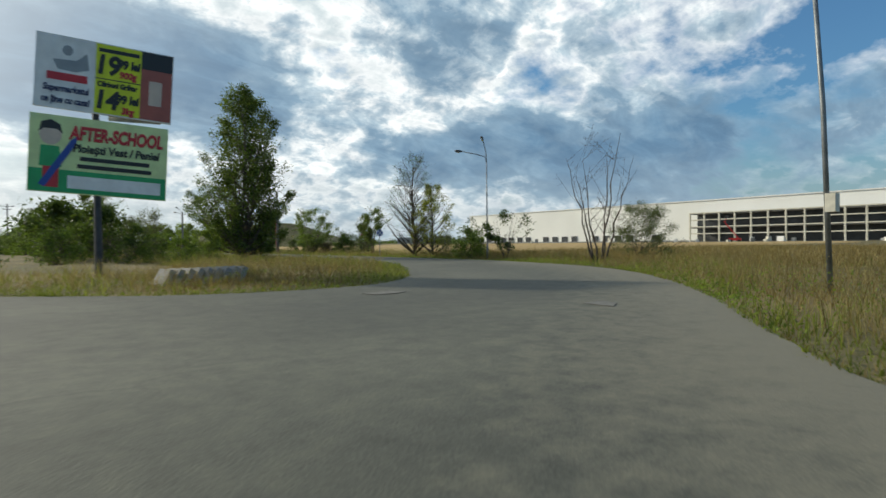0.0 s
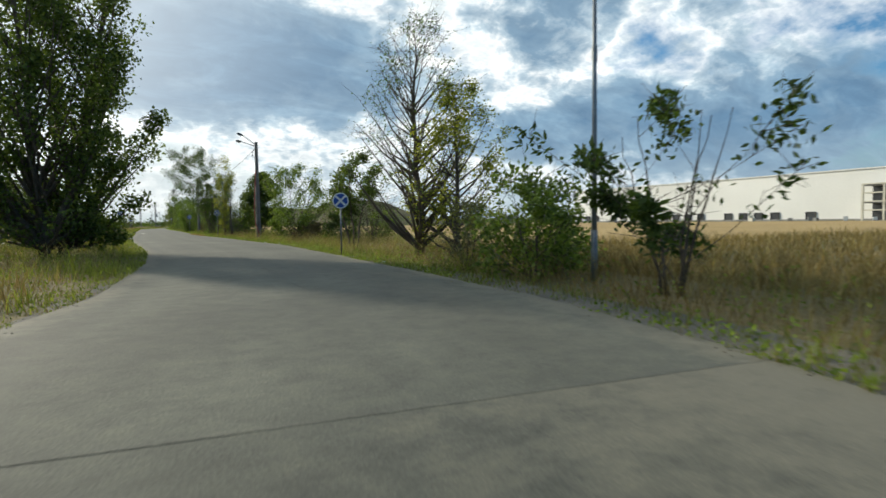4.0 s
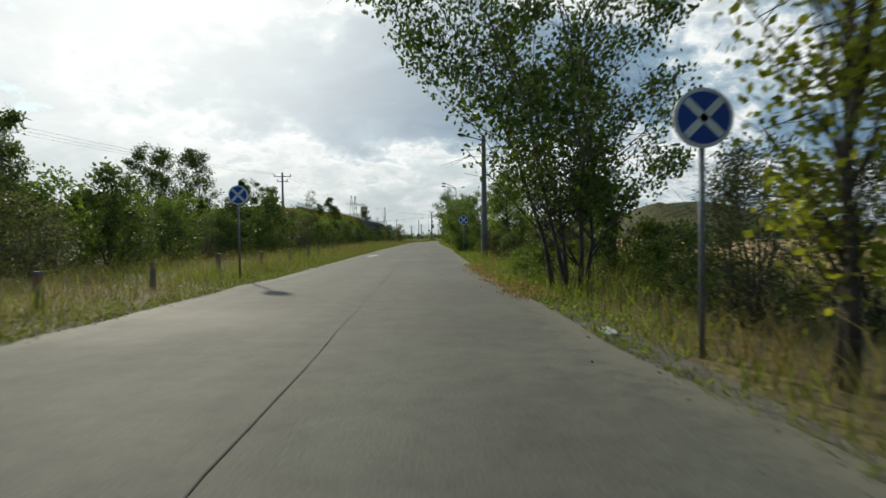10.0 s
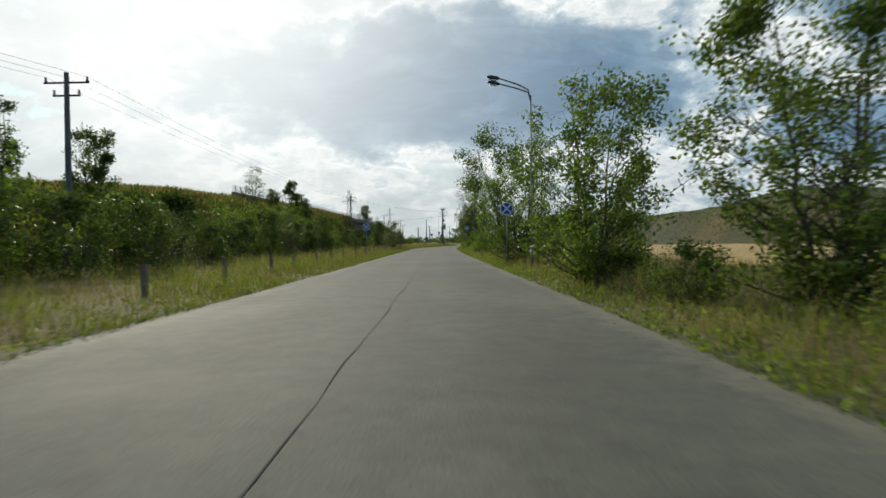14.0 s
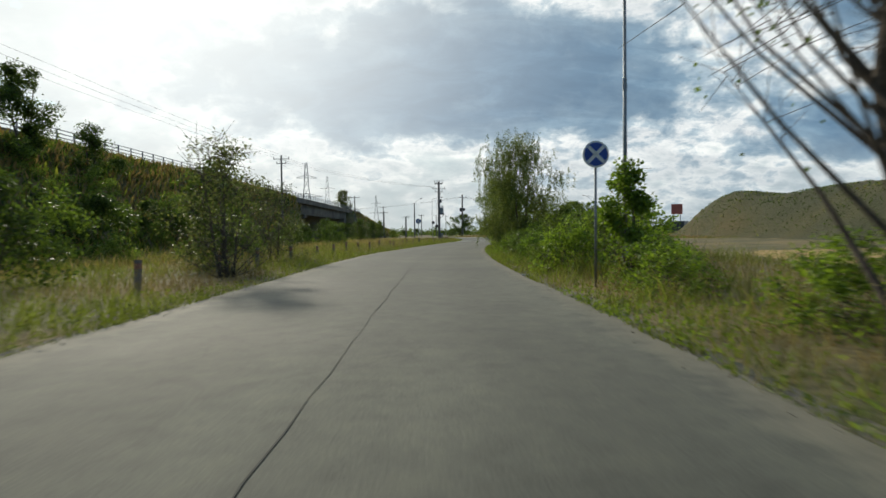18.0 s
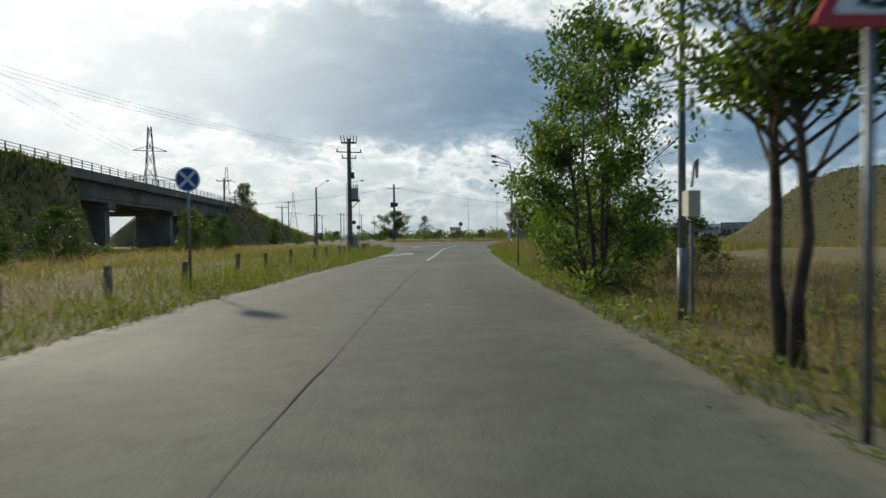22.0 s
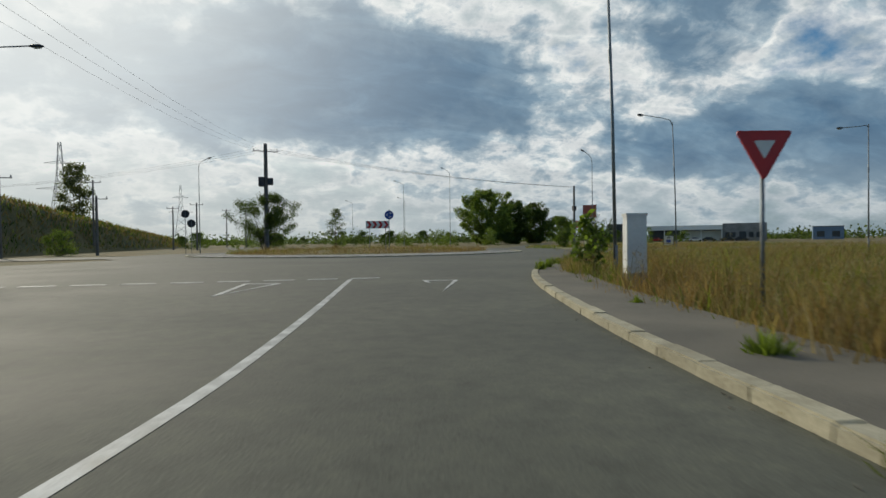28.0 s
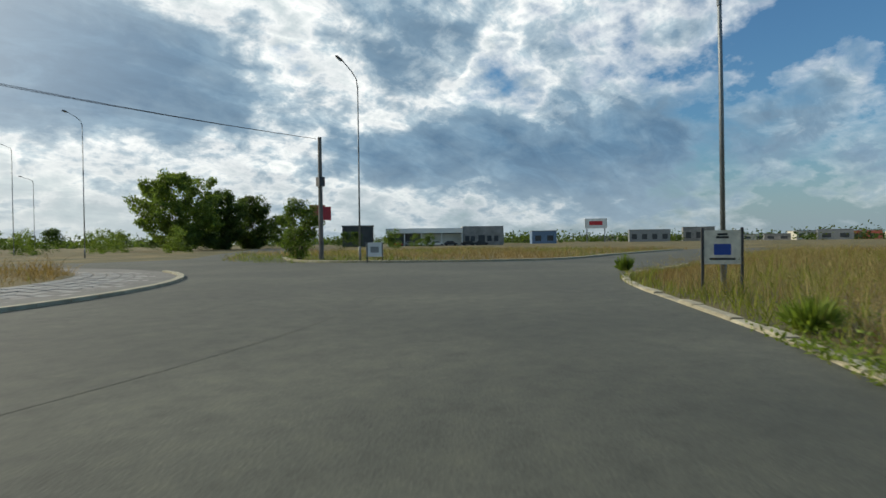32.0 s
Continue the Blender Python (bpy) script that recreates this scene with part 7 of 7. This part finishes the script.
# short marker posts along the ditch
M_FADED = paint("faded_red", (0.26, 0.12, 0.09))
mk = thing("marker_post", -7.3, 0, 0, 0, "short weathered marker post with a faded red band", "marker post", "marker posts along the verge")
part("post", Build().box(-0.06, -0.06, -0.15, 0.06, 0.06, 0.72), M_POLE_CONC, mk)
part("band", Build().box(-0.064, -0.064, 0.5, 0.064, 0.064, 0.64), M_FADED, mk)
yy = 4.0
while yy < 232:
    x = np.interp(yy, [p[1] for p in MAIN_L], [p[0] for p in MAIN_L]) - 2.6
    copy_thing(mk, pose(x + rng.uniform(-0.2, 0.2), yy, rng.uniform(-0.12, 0.02), rng.uniform(-4, 4), rng.uniform(-4, 4), rng.uniform(-8, 8)))
    yy += 3.3 if yy > 150 else 4.6
slab = thing("slab_stack", -16.4, -43.6, 0, 12, "stack of pale concrete slabs lying in the grass", "slabs")
for i in range(9):
    part("slab", Build().box(-0.09, -0.4, 0, 0.09, 0.4, 0.55, pose(-1.2 + 0.3 * i, 0, -0.05, 0, 28, 0)), M_CONCRETE, slab)
gr = thing("guard_rail", -33, -26.5, 0, 30, "low grey guard rail beyond the verge", "guard rail")
part("beam", Build().box(-9, -0.05, 0.45, 9, 0.05, 0.75), M_STEEL, gr)
for i in range(7):
    part("post", Build().box(-9 + 3 * i - 0.05, 0.05, -0.2, -9 + 3 * i + 0.05, 0.15, 0.7), M_STEEL, gr)
rng = random.Random(31)
for i in range(46):
    s = rng.uniform(0.05, 0.13)
    yy = rng.uniform(-45, 215)
    x = np.interp(yy, [p[1] for p in MAIN_R], [p[0] for p in MAIN_R]) + rng.uniform(-0.1, 0.7)
    lt = new("litter", Build().box(-1, -0.6, 0, 1, 0.6, 0.35).mesh("litter", rng.choice([M_WHITE, M_WHITE, M_FRAME, M_SIGNBACK])))
    lt.matrix_world = pose(x, yy, -0.03, rng.uniform(-15, 15), rng.uniform(-15, 15), rng.uniform(0, 180)) @ Matrix.Diagonal((s, s, s, 1))
    tagged(lt, "crumpled pale scrap of litter at the road edge", "litter", "scraps of litter")

# far buildings
def far_box(name, x, y, w, d, h, mat, label, turn=0, band=None):
    t = thing(name, x, y, 0, turn, label, "building", "far buildings")
    part("wall", Build().box(-w / 2, -d / 2, -0.2, w / 2, d / 2, h), mat, t)
    part("roof", Build().box(-w / 2 - 0.2, -d / 2 - 0.2, h, w / 2 + 0.2, d / 2 + 0.2, h + 0.3), M_SIGNBACK, t)
    n_ = max(2, int(w / 5))
    for i in range(n_):
        x0 = -w / 2 + w * (i + 0.25) / n_
        part("window", Build().box(x0, -d / 2 - 0.05, h * 0.2, x0 + w / n_ * 0.5, -d / 2, h * 0.65), band or M_OPENING, t)
    return t


sr = thing("showroom", 139, 396, 0, -41, "low pale showroom with a dark glazed front across the meadow", "building", "far buildings")
part("wall", Build().box(-18, -7.5, -0.2, 18, 9, 4.4), M_SIGNBACK, sr)
part("fascia", Build().box(-18.4, -9.6, 3.9, 5.5, 9.2, 5.4), M_FACTORY, sr, "pale flat roof edge")
part("side_hall", Build().box(5.5, -8.6, -0.2, 18.3, 9.2, 5.9), M_CONCRETE, sr, "pale grey rendered hall")
part("glazing", Build().box(-17.6, -7.7, 0.1, -7.5, -7.5, 3.8), M_OPENING, sr, "dark shop glazing")
part("shutter", Build().box(-7.2, -7.66, 0.1, 5.2, -7.5, 3.5), M_FRAME, sr)
for x0 in (6.3, 8.0, 13.2, 15.3):
    part("window", Build().box(x0, -8.75, 1.2, x0 + 1.3, -8.6, 2.9), M_OPENING, sr)
part("door", Build().box(10.4, -8.75, 0.0, 12.4, -8.6, 3.1), M_OPENING, sr)
for x0 in (-17.8, -12.6, -7.4, -1.0, 5.3):
    part("column", Build().box(x0 - 0.15, -9.4, -0.1, x0 + 0.15, -9.1, 3.9), M_FACTORY, sr)
car_side = [(-2.1, 0.35), (2.1, 0.35), (2.15, 0.75), (1.3, 0.9), (0.75, 1.42), (-0.95, 1.45), (-1.65, 0.95), (-2.15, 0.85)]
for i, (u, w, mat) in enumerate(((-15, -13.5, M_RED), (-10.5, -14, M_SIGNBACK), (-6, -13.2, M_WHITE), (-2.4, -13.6, M_WHITE), (1.6, -13.4, M_DARKMETAL), (7.0, -13.2, M_BLACK), (11, -13.6, M_DARKMETAL))):
    q = pose(139, 396, 0, 0, 0, -41) @ Vector((u, w, 0))
    car = thing("parked_car", q.x, q.y, -0.05, -41 + 6 * (i % 3), "small parked car in front of the far showroom", "car", "cars parked by the showroom")
    part("body", plate(Build(), car_side, -0.85, 1.7), mat, car)
    part("glass", plate(Build(), [(-1.4, 0.97), (0.95, 0.95), (0.62, 1.34), (-0.9, 1.37)], -0.87, 1.74), M_OPENING, car)
    for sx in (-1.35, 1.35):
        for sy in (-0.88, 0.7):
            part("wheel", disc(Build(), (sx, sy, 0.32), 0.32, 0.18, 14), M_BLACK, car)
far_box("showroom", 111, 404, 9, 10, 6.0, M_OPENING, "small dark glazed pavilion with a white rim", -35)
far_box("depot", 205, 408, 10, 10, 5.0, paint("faded_blue", (0.14, 0.22, 0.34)), "blue industrial shed far across the meadow", -45)
far_box("depot", 292, 407, 20, 8, 6.0, M_SIGNBACK, "grey industrial hall far across the meadow", -55)
far_box("depot", 330, 398, 16, 8, 7.5, M_CONCRETE, "pale industrial hall far across the meadow", -60)
rng = random.Random(77)
for i in range(16):
    a = radians(-58 - 2.1 * i)
    d = rng.uniform(340, 420)
    far_box("house", 20 - d * math.sin(a), 262 + d * math.cos(a), rng.uniform(9, 16), 9, rng.uniform(3, 5), rng.choice([M_CONCRETE, M_SIGNBACK, M_FRAME, M_WOODPRINT]), "distant pale house with a low roof", rng.uniform(-80, -40))
t = thing("hoarding", 240, 405, 0, -48, "large white roof-high hoarding with red lettering marks", "hoarding")
part("panel", Build().box(-5, -0.2, 6.5, 5, 0.2, 11), M_WHITE, t)
part("print_bar", Build().box(-3, -0.26, 8, 3, -0.21, 9.8), M_REDPRINT, t)
for sx in (-4, 4):
    part("leg", Build().box(sx - 0.2, 0, -0.2, sx + 0.2, 0.3, 6.5), M_STEEL, t)
t = thing("hoarding", 152, 505, 0, -28, "brown roadside hoarding on tall steel legs in the distance", "hoarding")
part("panel", Build().box(-3.6, -0.2, 13.0, 3.6, 0.2, 20.0), M_WOODPRINT, t)
for sx in (-2.2, 2.2):
    part("leg", Build().box(sx - 0.25, 0, -0.2, sx + 0.25, 0.4, 13.0), M_STEEL, t)

# far woods: clumps round the horizon
rs = np.random.RandomState(90)
pos = []
for i in range(1100):
    a = rs.uniform(-2.2, 1.2)
    d = rs.uniform(420, 760)
    h = rs.uniform(3, 6.5) * (1.4 if rs.rand() < 0.15 else 1)
    g = rs.normal(size=(70, 3)) * np.array([3.5, 3.5, h * 0.3])
    pos.append(np.array([-d * np.sin(a) + 0, 100 + d * np.cos(a), h * 0.4]) + g)
pos = np.concatenate(pos)
pos[:, 2] = np.maximum(pos[:, 2], 0)
tagged(part("far_woods", leaf_mesh("far_woods", pos, 1.7, 1.2, M_LEAF_DARK, rs), None), "hazy dark line of woods along the horizon", "woods", kind="stuff")


# ---- roundabout island, pavement, kerbs, markings ----
cx, cy = ISLE
b = Build()
n = 72
ringv = lambda r, z: [(cx + r * math.cos(2 * math.pi * i / n), cy + r * math.sin(2 * math.pi * i / n), z) for i in range(n)]
b.add(ringv(ISLE_R, 0.02) + ringv(13.6, 0.14), [(i, (i + 1) % n, n + (i + 1) % n, n + i) for i in range(n)])
M_COBBLE_BED = surface("apron_bed", [(0.16, 0.15, 0.13), (0.24, 0.225, 0.195)], scale=1, fine=20, rough=0.9)
M_COBBLE = surface("cobble", [(0.24, 0.225, 0.2), (0.36, 0.34, 0.3)], scale=2, fine=25, rough=0.85, object_random=0.2)
apron = tagged(part("island_apron", b, M_COBBLE_BED), "cobbled apron ring round the roundabout island", "apron", kind="structure")
tagged(part("island_ground", Build().add(ringv(13.6, 0.14) + [(cx, cy, 0.5)], [(i, (i + 1) % n, n) for i in range(n)]), M_GROUND), "grassy mound of the roundabout island", "ground", kind="structure")


def stones(name, mat, quads, parent, top):
    """Chamfered blocks on quads of ground corners."""
    for q in quads:
        q = [Vector(p) for p in q]
        c = sum(q, Vector()) / 4
        v = [p for p in q] + [p + Vector((0, 0, top * 0.8)) for p in q] + [p.lerp(c, 0.12) + Vector((0, 0, top)) for p in q]
        f = [(i, (i + 1) % 4, 4 + (i + 1) % 4, 4 + i) for i in range(4)] + [(4 + i, 4 + (i + 1) % 4, 8 + (i + 1) % 4, 8 + i) for i in range(4)] + [(8, 9, 10, 11)]
        part(name, Build().add(v, f), mat, parent)


# cobbles, the side that the traffic passes as pieces, the rest joined
near_q, rest = [], Build()
for r_ in range(7):
    r0 = 13.75 + 0.44 * r_
    m_ = int(2 * math.pi * r0 / 0.5)
    for i in range(m_):
        a0, a1 = 2 * math.pi * i / m_, 2 * math.pi * (i + 0.92) / m_
        if not (math.pi * 1.02 < a0 < math.pi * 2.05):
            continue
        z0, z1 = 0.14 - 0.05 * (r0 - 13.6), 0.14 - 0.05 * (r0 + 0.4 - 13.6)
        q = [(cx + r * math.cos(a), cy + r * math.sin(a), z) for r, a, z in ((r0, a0, z0), (r0 + 0.4, a0, z1), (r0 + 0.4, a1, z1), (r0, a1, z0))]
        if r_ == 6 and 1.35 * math.pi < a0 < 1.95 * math.pi:
            near_q.append(q)
        else:
            h_ = 0.025 + 0.015 * ((i * 7 + r_ * 3) % 5) / 5
            c = np.mean(q, 0)
            rest.add([(x, y, z - 0.02) for x, y, z in q] + [(x + (c[0] - x) * 0.1, y + (c[1] - y) * 0.1, z + h_) for x, y, z in q], [(i_, (i_ + 1) % 4, 4 + (i_ + 1) % 4, 4 + i_) for i_ in range(4)] + [(4, 5, 6, 7)])
cob = part("cobbles", rest, M_COBBLE, apron)
tagged(cob, kind="stuff")
stones("cobble", M_COBBLE, near_q, apron, 0.035)
ko = thing("island_kerb", cx, cy, 0, 0, "", "", "", "structure")
ko["label"] = "low pale kerb ring round the apron"
for i in range(120):
    a0, a1 = 2 * math.pi * i / 120, 2 * math.pi * (i + 0.97) / 120
    if not (math.pi * 0.95 < a0 < math.pi * 2.1):
        continue
    part("kerb_stone", Build().prism([((ISLE_R + d) * math.cos(a), (ISLE_R + d) * math.sin(a)) for d, a in ((-0.12, a0), (0.1, a0), (0.1, a1), (-0.12, a1))], -0.05, 0.09), M_KERB, ko)

pv = right_line[(right_line[:, 1] > 228) & (right_line[:, 0] < 15.6)]
nv = line_normals(pv)
inner, outer = pv - nv * 0.22, pv - nv * 1.75
v = [(x, y, 0.1) for x, y in inner] + [(x, y, 0.1) for x, y in outer]
m_ = len(pv)
M_PAVE = surface("pavement_asphalt", [(0.115, 0.104, 0.08), (0.18, 0.162, 0.125)], scale=0.8, fine=40, rough=0.9, bump=0.4)
tagged(part("pavement", Build().add(v, [(i, i + 1, m_ + i + 1, m_ + i) for i in range(m_ - 1)]).add([(x, y, 0.1) for x, y in outer] + [(x, y, -0.1) for x, y in outer], [(i, i + 1, m_ + i + 1, m_ + i) for i in range(m_ - 1)]), M_PAVE), "narrow cracked asphalt pavement behind the kerb", "pavement", kind="structure")
kerb = thing("kerb", 0, 0, 0, 0, "", "", "", "structure")
kerb["label"] = "pale worn concrete kerb along the roundabout entry"
kl = spline([p for p in RIGHT if p[1] > 206], 0.8)
kn = line_normals(kl)
rng = random.Random(12)
for i in range(len(kl) - 1):
    p0, p1 = kl[i], kl[i] + (kl[i + 1] - kl[i]) * 0.975
    z = 0.125 + rng.uniform(-0.01, 0.008) - (0.05 + 0.05 * rng.random()) * (kl[i][0] > 15.6) if kl[i][1] > 228 else 0.07 + rng.uniform(-0.05, 0.03)
    off = rng.uniform(-0.006, 0.006)
    q0, q1 = p0 - kn[i] * (0.2 + off), p1 - kn[i + 1] * (0.2 + off)
    part("kerb_stone", Build().prism([tuple(p0 - kn[i] * off), tuple(p1 - kn[i + 1] * off), tuple(q1), tuple(q0)], -0.1, z - 0.015).prism([tuple(p0 - kn[i] * (off + 0.025)), tuple(p1 - kn[i + 1] * (off + 0.025)), tuple(q1), tuple(q0)], z - 0.015, z), M_KERB, kerb)

ek = Build()
en = line_normals(east_line)
for i in range(16, min(len(east_line) - 1, 75)):
    p0, p1 = east_line[i], east_line[i] + (east_line[i + 1] - east_line[i]) * 0.97
    q0, q1 = p0 - en[i] * 0.35, p1 - en[i + 1] * 0.35
    ek.prism([tuple(p0), tuple(p1), tuple(q1), tuple(q0)][::-1], -0.1, 0.12)
tagged(part("far_kerb", ek, M_KERB), "pale concrete kerb along the far side of the roundabout", "kerb", kind="structure")

shoulder = Build()
for line, sgn, y0, y1, w0 in ((spline(LEFT[5:], 1.5), 1, -48.5, 228, 0.35), (right_line, -1, -47, 216, 0.55)):
    ln = wobble(line[(line[:, 1] > y0) & (line[:, 1] < y1)], 0.16, 3)
    nn = line_normals(ln)
    ws = np.array([w0 * (0.7 + 0.8 * abs(noise.noise(Vector((x * 0.3, y * 0.3, 8))))) for x, y in ln])
    if sgn < 0:
        ws = ws * np.where(ln[:, 1] < -28, 2.2, 0.8)
    a_, c_ = ln - nn * sgn * 0.5, ln + nn * (sgn * ws)[:, None]
    m_ = len(ln)
    shoulder.add([(x, y, -0.014) for x, y in a_] + [(x, y, -0.04) for x, y in c_], [(i, i + 1, m_ + i + 1, m_ + i) for i in range(m_ - 1)])
tagged(part("shoulder", shoulder, M_SHOULDER), "sandy gravel strip along the asphalt edges", "shoulder", kind="structure")


def flat(name, outline, mat, label, x=0, y=0, turn=0, group=""):
    ob = part(name, Build().prism(outline, 0.006, 0.011), mat)
    ob.matrix_world = pose(x, y, 0, 0, 0, turn)
    return tagged(ob, label, "road marking", group)


def seam(pts, w, name, label, mat):
    ln = spline(pts, 0.7)
    nn = line_normals(ln)
    ww = np.array([w * (0.2 + 1.6 * abs(noise.noise(Vector((x * 0.5, y * 0.5, 2))))) if mat is M_CRACK else w for x, y in ln])
    jit = (mat is M_CRACK) * np.array([0.05 * noise.noise(Vector((x * 0.9, y * 0.9, 6))) for x, y in ln])
    a_, c_ = ln + nn * (jit - ww / 2)[:, None], ln + nn * (jit + ww / 2)[:, None]
    m_ = len(ln)
    ob = part(name, Build().add([(x, y, 0.007) for x, y in a_] + [(x, y, 0.007) for x, y in c_], [(i, i + 1, m_ + i + 1, m_ + i) for i in range(m_ - 1)]), mat)
    return tagged(ob, label, "road marking" if mat is not M_CRACK else "crack", kind="structure")


mids = [(0.0, -32), (0.1, -20), (-0.2, -8), (-0.9, 4), (-1.7, 17), (-2.4, 32), (-3.2, 47), (-3.5, 58), (-3.9, 72), (-4.6, 90), (-5.3, 112), (-5.9, 130), (-6.2, 145), (-6.0, 155), (-5.1, 166), (-3.0, 185), (-1.3, 197)]
seam(mids, 0.019, "seam", "dark tar seam along the middle of the road", M_CRACK)
seam([(-1.6, 196), (-0.5, 203.7), (0.4, 210), (1.6, 219), (3.2, 228), (4.5, 233.6), (6.3, 246)], 0.14, "centre_line", "white painted line between the two lanes", M_MARK)
arrow = [(-0.08, 0), (0.08, 0), (0.08, 2.3), (0.45, 2.15), (0.05, 4.6), (-0.55, 2.0), (-0.08, 2.3)]
flat("lane_arrow", arrow, M_MARK, "bright white lane arrow painted on the asphalt", -5.5, 47.0, 2, "lane arrows")
flat("lane_arrow", arrow, M_MARK_OLD, "worn faint lane arrow painted on the asphalt", -1.7, 48.0, 2, "lane arrows")
big = [(-0.1, 0), (0.1, 0), (0.1, 2.6), (0.75, 2.3), (0.35, 5.0), (-0.9, 3.2), (-0.1, 2.7)]
flat("lane_arrow", big, M_MARK, "large white lane arrow painted on the asphalt", -3.05, 204.2, -12, "lane arrows")
flat("lane_arrow", [(-0.25, 0), (0.15, 0), (0.5, 3.2), (0.3, 3.3)], M_MARK, "white slanted stroke of a lane arrow on the asphalt", -3.8, 203.3, -8, "lane arrows")
flat("lane_arrow", big, M_MARK, "large white lane arrow painted on the asphalt", -0.4, 231.0, -12, "lane arrows")
flat("lane_arrow", big, M_MARK_OLD, "worn faint lane arrow painted on the asphalt", 1.85, 203.4, -12, "lane arrows")
flat("lane_arrow", [(-0.5, 0), (0.1, 0), (0.5, 0.25), (0.2, 0.6), (-0.6, 0.5)], M_MARK_OLD, "worn remains of a painted arrow at the junction", -13.9, -51.4, 0, "lane arrows")
flat("lane_arrow", [(-0.4, 0), (0.2, 0), (0.5, 0.3), (0, 0.6)], M_MARK_OLD, "worn remains of a painted arrow at the junction", -12.1, -56.2, 30, "lane arrows")
for i in range(9):
    x0 = -4.6 + 1.36 * i
    flat("give_way_dash", [(0, 0), (0.95, -0.03), (0.97, 0.25), (0.02, 0.28)], M_MARK, "white give-way dash across the roundabout entry", x0, 246.2 - 0.03 * i, 0, "give-way dashes")
for x, y in ((3.4, 243.6), (8.6, 243.0)):
    t = thing("give_way_triangle", x, y, 0, -12, "white outlined give-way triangle painted on the asphalt", "road marking", "give-way triangles")
    foot = (0.05, -2.0), (-0.02, -2.4)
    if x > 5:                                    # half of it worn away
        foot = (-0.28, 0.3), (-0.4, 0.4)
    part("side", Build().prism([(-0.55, 1.3), (-0.4, 1.15), *foot], 0.006, 0.011), M_MARK, t)
    part("side", Build().prism([(0.55, 1.3), (0.02, -2.4), (0.05, -2.0), (0.4, 1.15)], 0.006, 0.011), M_MARK, t)
    part("base", Build().prism([(-0.55, 1.3), (-0.4, 1.12), (0.4, 1.12), (0.55, 1.3)], 0.006, 0.0112), M_MARK, t)

# gravel, dead leaves and grit along both edges of the asphalt
rs = np.random.RandomState(140)
for nm, mat, lab, n_, size in (("edge_gravel", M_SHOULDER, "loose grit and gravel along the asphalt edges", 14000, 0.009), ("dead_leaves", M_DRY, "scattered dead leaves along the asphalt edges", 2600, 0.014)):
    pts = []
    for line, sgn in ((left_line, 1), (right_line, -1)):
        ok = np.where((line[:, 1] > -50) & (line[:, 1] < 240))[0]
        s_ = rs.uniform(ok[0], ok[-1], n_ // 2)
        nr = line_normals(line)
        q = np.stack([np.interp(s_, range(len(line)), line[:, k]) for k in (0, 1)], 1)
        w_ = np.stack([np.interp(s_, range(len(line)), nr[:, k]) for k in (0, 1)], 1)
        pts.append(q + w_ * (sgn * rs.normal(0.12, 0.22, len(q)))[:, None])
    pts = np.concatenate(pts)
    c_ = np.concatenate([pts, np.full((len(pts), 1), 0.006)], 1)
    if nm == "dead_leaves":
        me = leaf_mesh(nm, c_ + np.array([0, 0, 0.01]), size * 2, size, mat, rs)
    else:
        sz = size * rs.uniform(0.4, 1.6, len(c_))[:, None, None]
        corner = rs.normal(0, 1, (len(c_), 4, 3)) * np.array([0.6, 0.6, 0.3]) + np.array([[1, 0, -0.2], [-0.5, 0.9, -0.2], [-0.5, -0.9, -0.2], [0, 0, 0.9]])
        v_ = (c_[:, None] + corner * sz).reshape(-1, 3)
        i_ = np.arange(len(c_))[:, None] * 4
        me = fast_mesh(nm, v_, np.concatenate([i_ + np.array(t_) for t_ in ((0, 1, 3), (1, 2, 3), (2, 0, 3), (0, 2, 1))]), mat)
    tagged(part(nm, me, None), lab, "debris", kind="stuff")

rs = np.random.RandomState(141)
yl = rs.uniform(22.5, 36, 3200)
xl = np.interp(yl, [p[1] for p in MAIN_R], [p[0] for p in MAIN_R]) + rs.normal(0.05, 0.28, 3200)
for nm, mat, lo, hi in (("dead_leaves", M_DRY, 0, 1700), ("dead_leaves", M_RUST, 1700, 3200)):
    c_ = np.stack([xl[lo:hi], yl[lo:hi], rs.uniform(0.012, 0.05, hi - lo)], 1)
    tagged(part(nm, leaf_mesh(nm, c_, 0.085, 0.05, mat, rs), None), "brown and pale dead leaves heaped at the road edge", "debris", kind="stuff")

br = thing("fallen_branch", 1.55, 30.0, 0.02, 30, "pale dead branch lying at the road edge among leaves", "branch")
part("limb", Build().tube([(-0.9, -0.3, 0.02), (-0.3, 0.05, 0.04), (0.3, -0.02, 0.03), (0.95, 0.25, 0.05)], [0.03, 0.025, 0.02, 0.008], 6), M_BARK_PALE, br)
part("twig", Build().tube([(-0.3, 0.05, 0.04), (0.0, 0.35, 0.08), (0.2, 0.6, 0.05)], [0.014, 0.01, 0.004], 5), M_BARK_PALE, br)
part("twig", Build().tube([(0.3, -0.02, 0.03), (0.6, -0.25, 0.06)], [0.012, 0.004], 5), M_BARK_PALE, br)
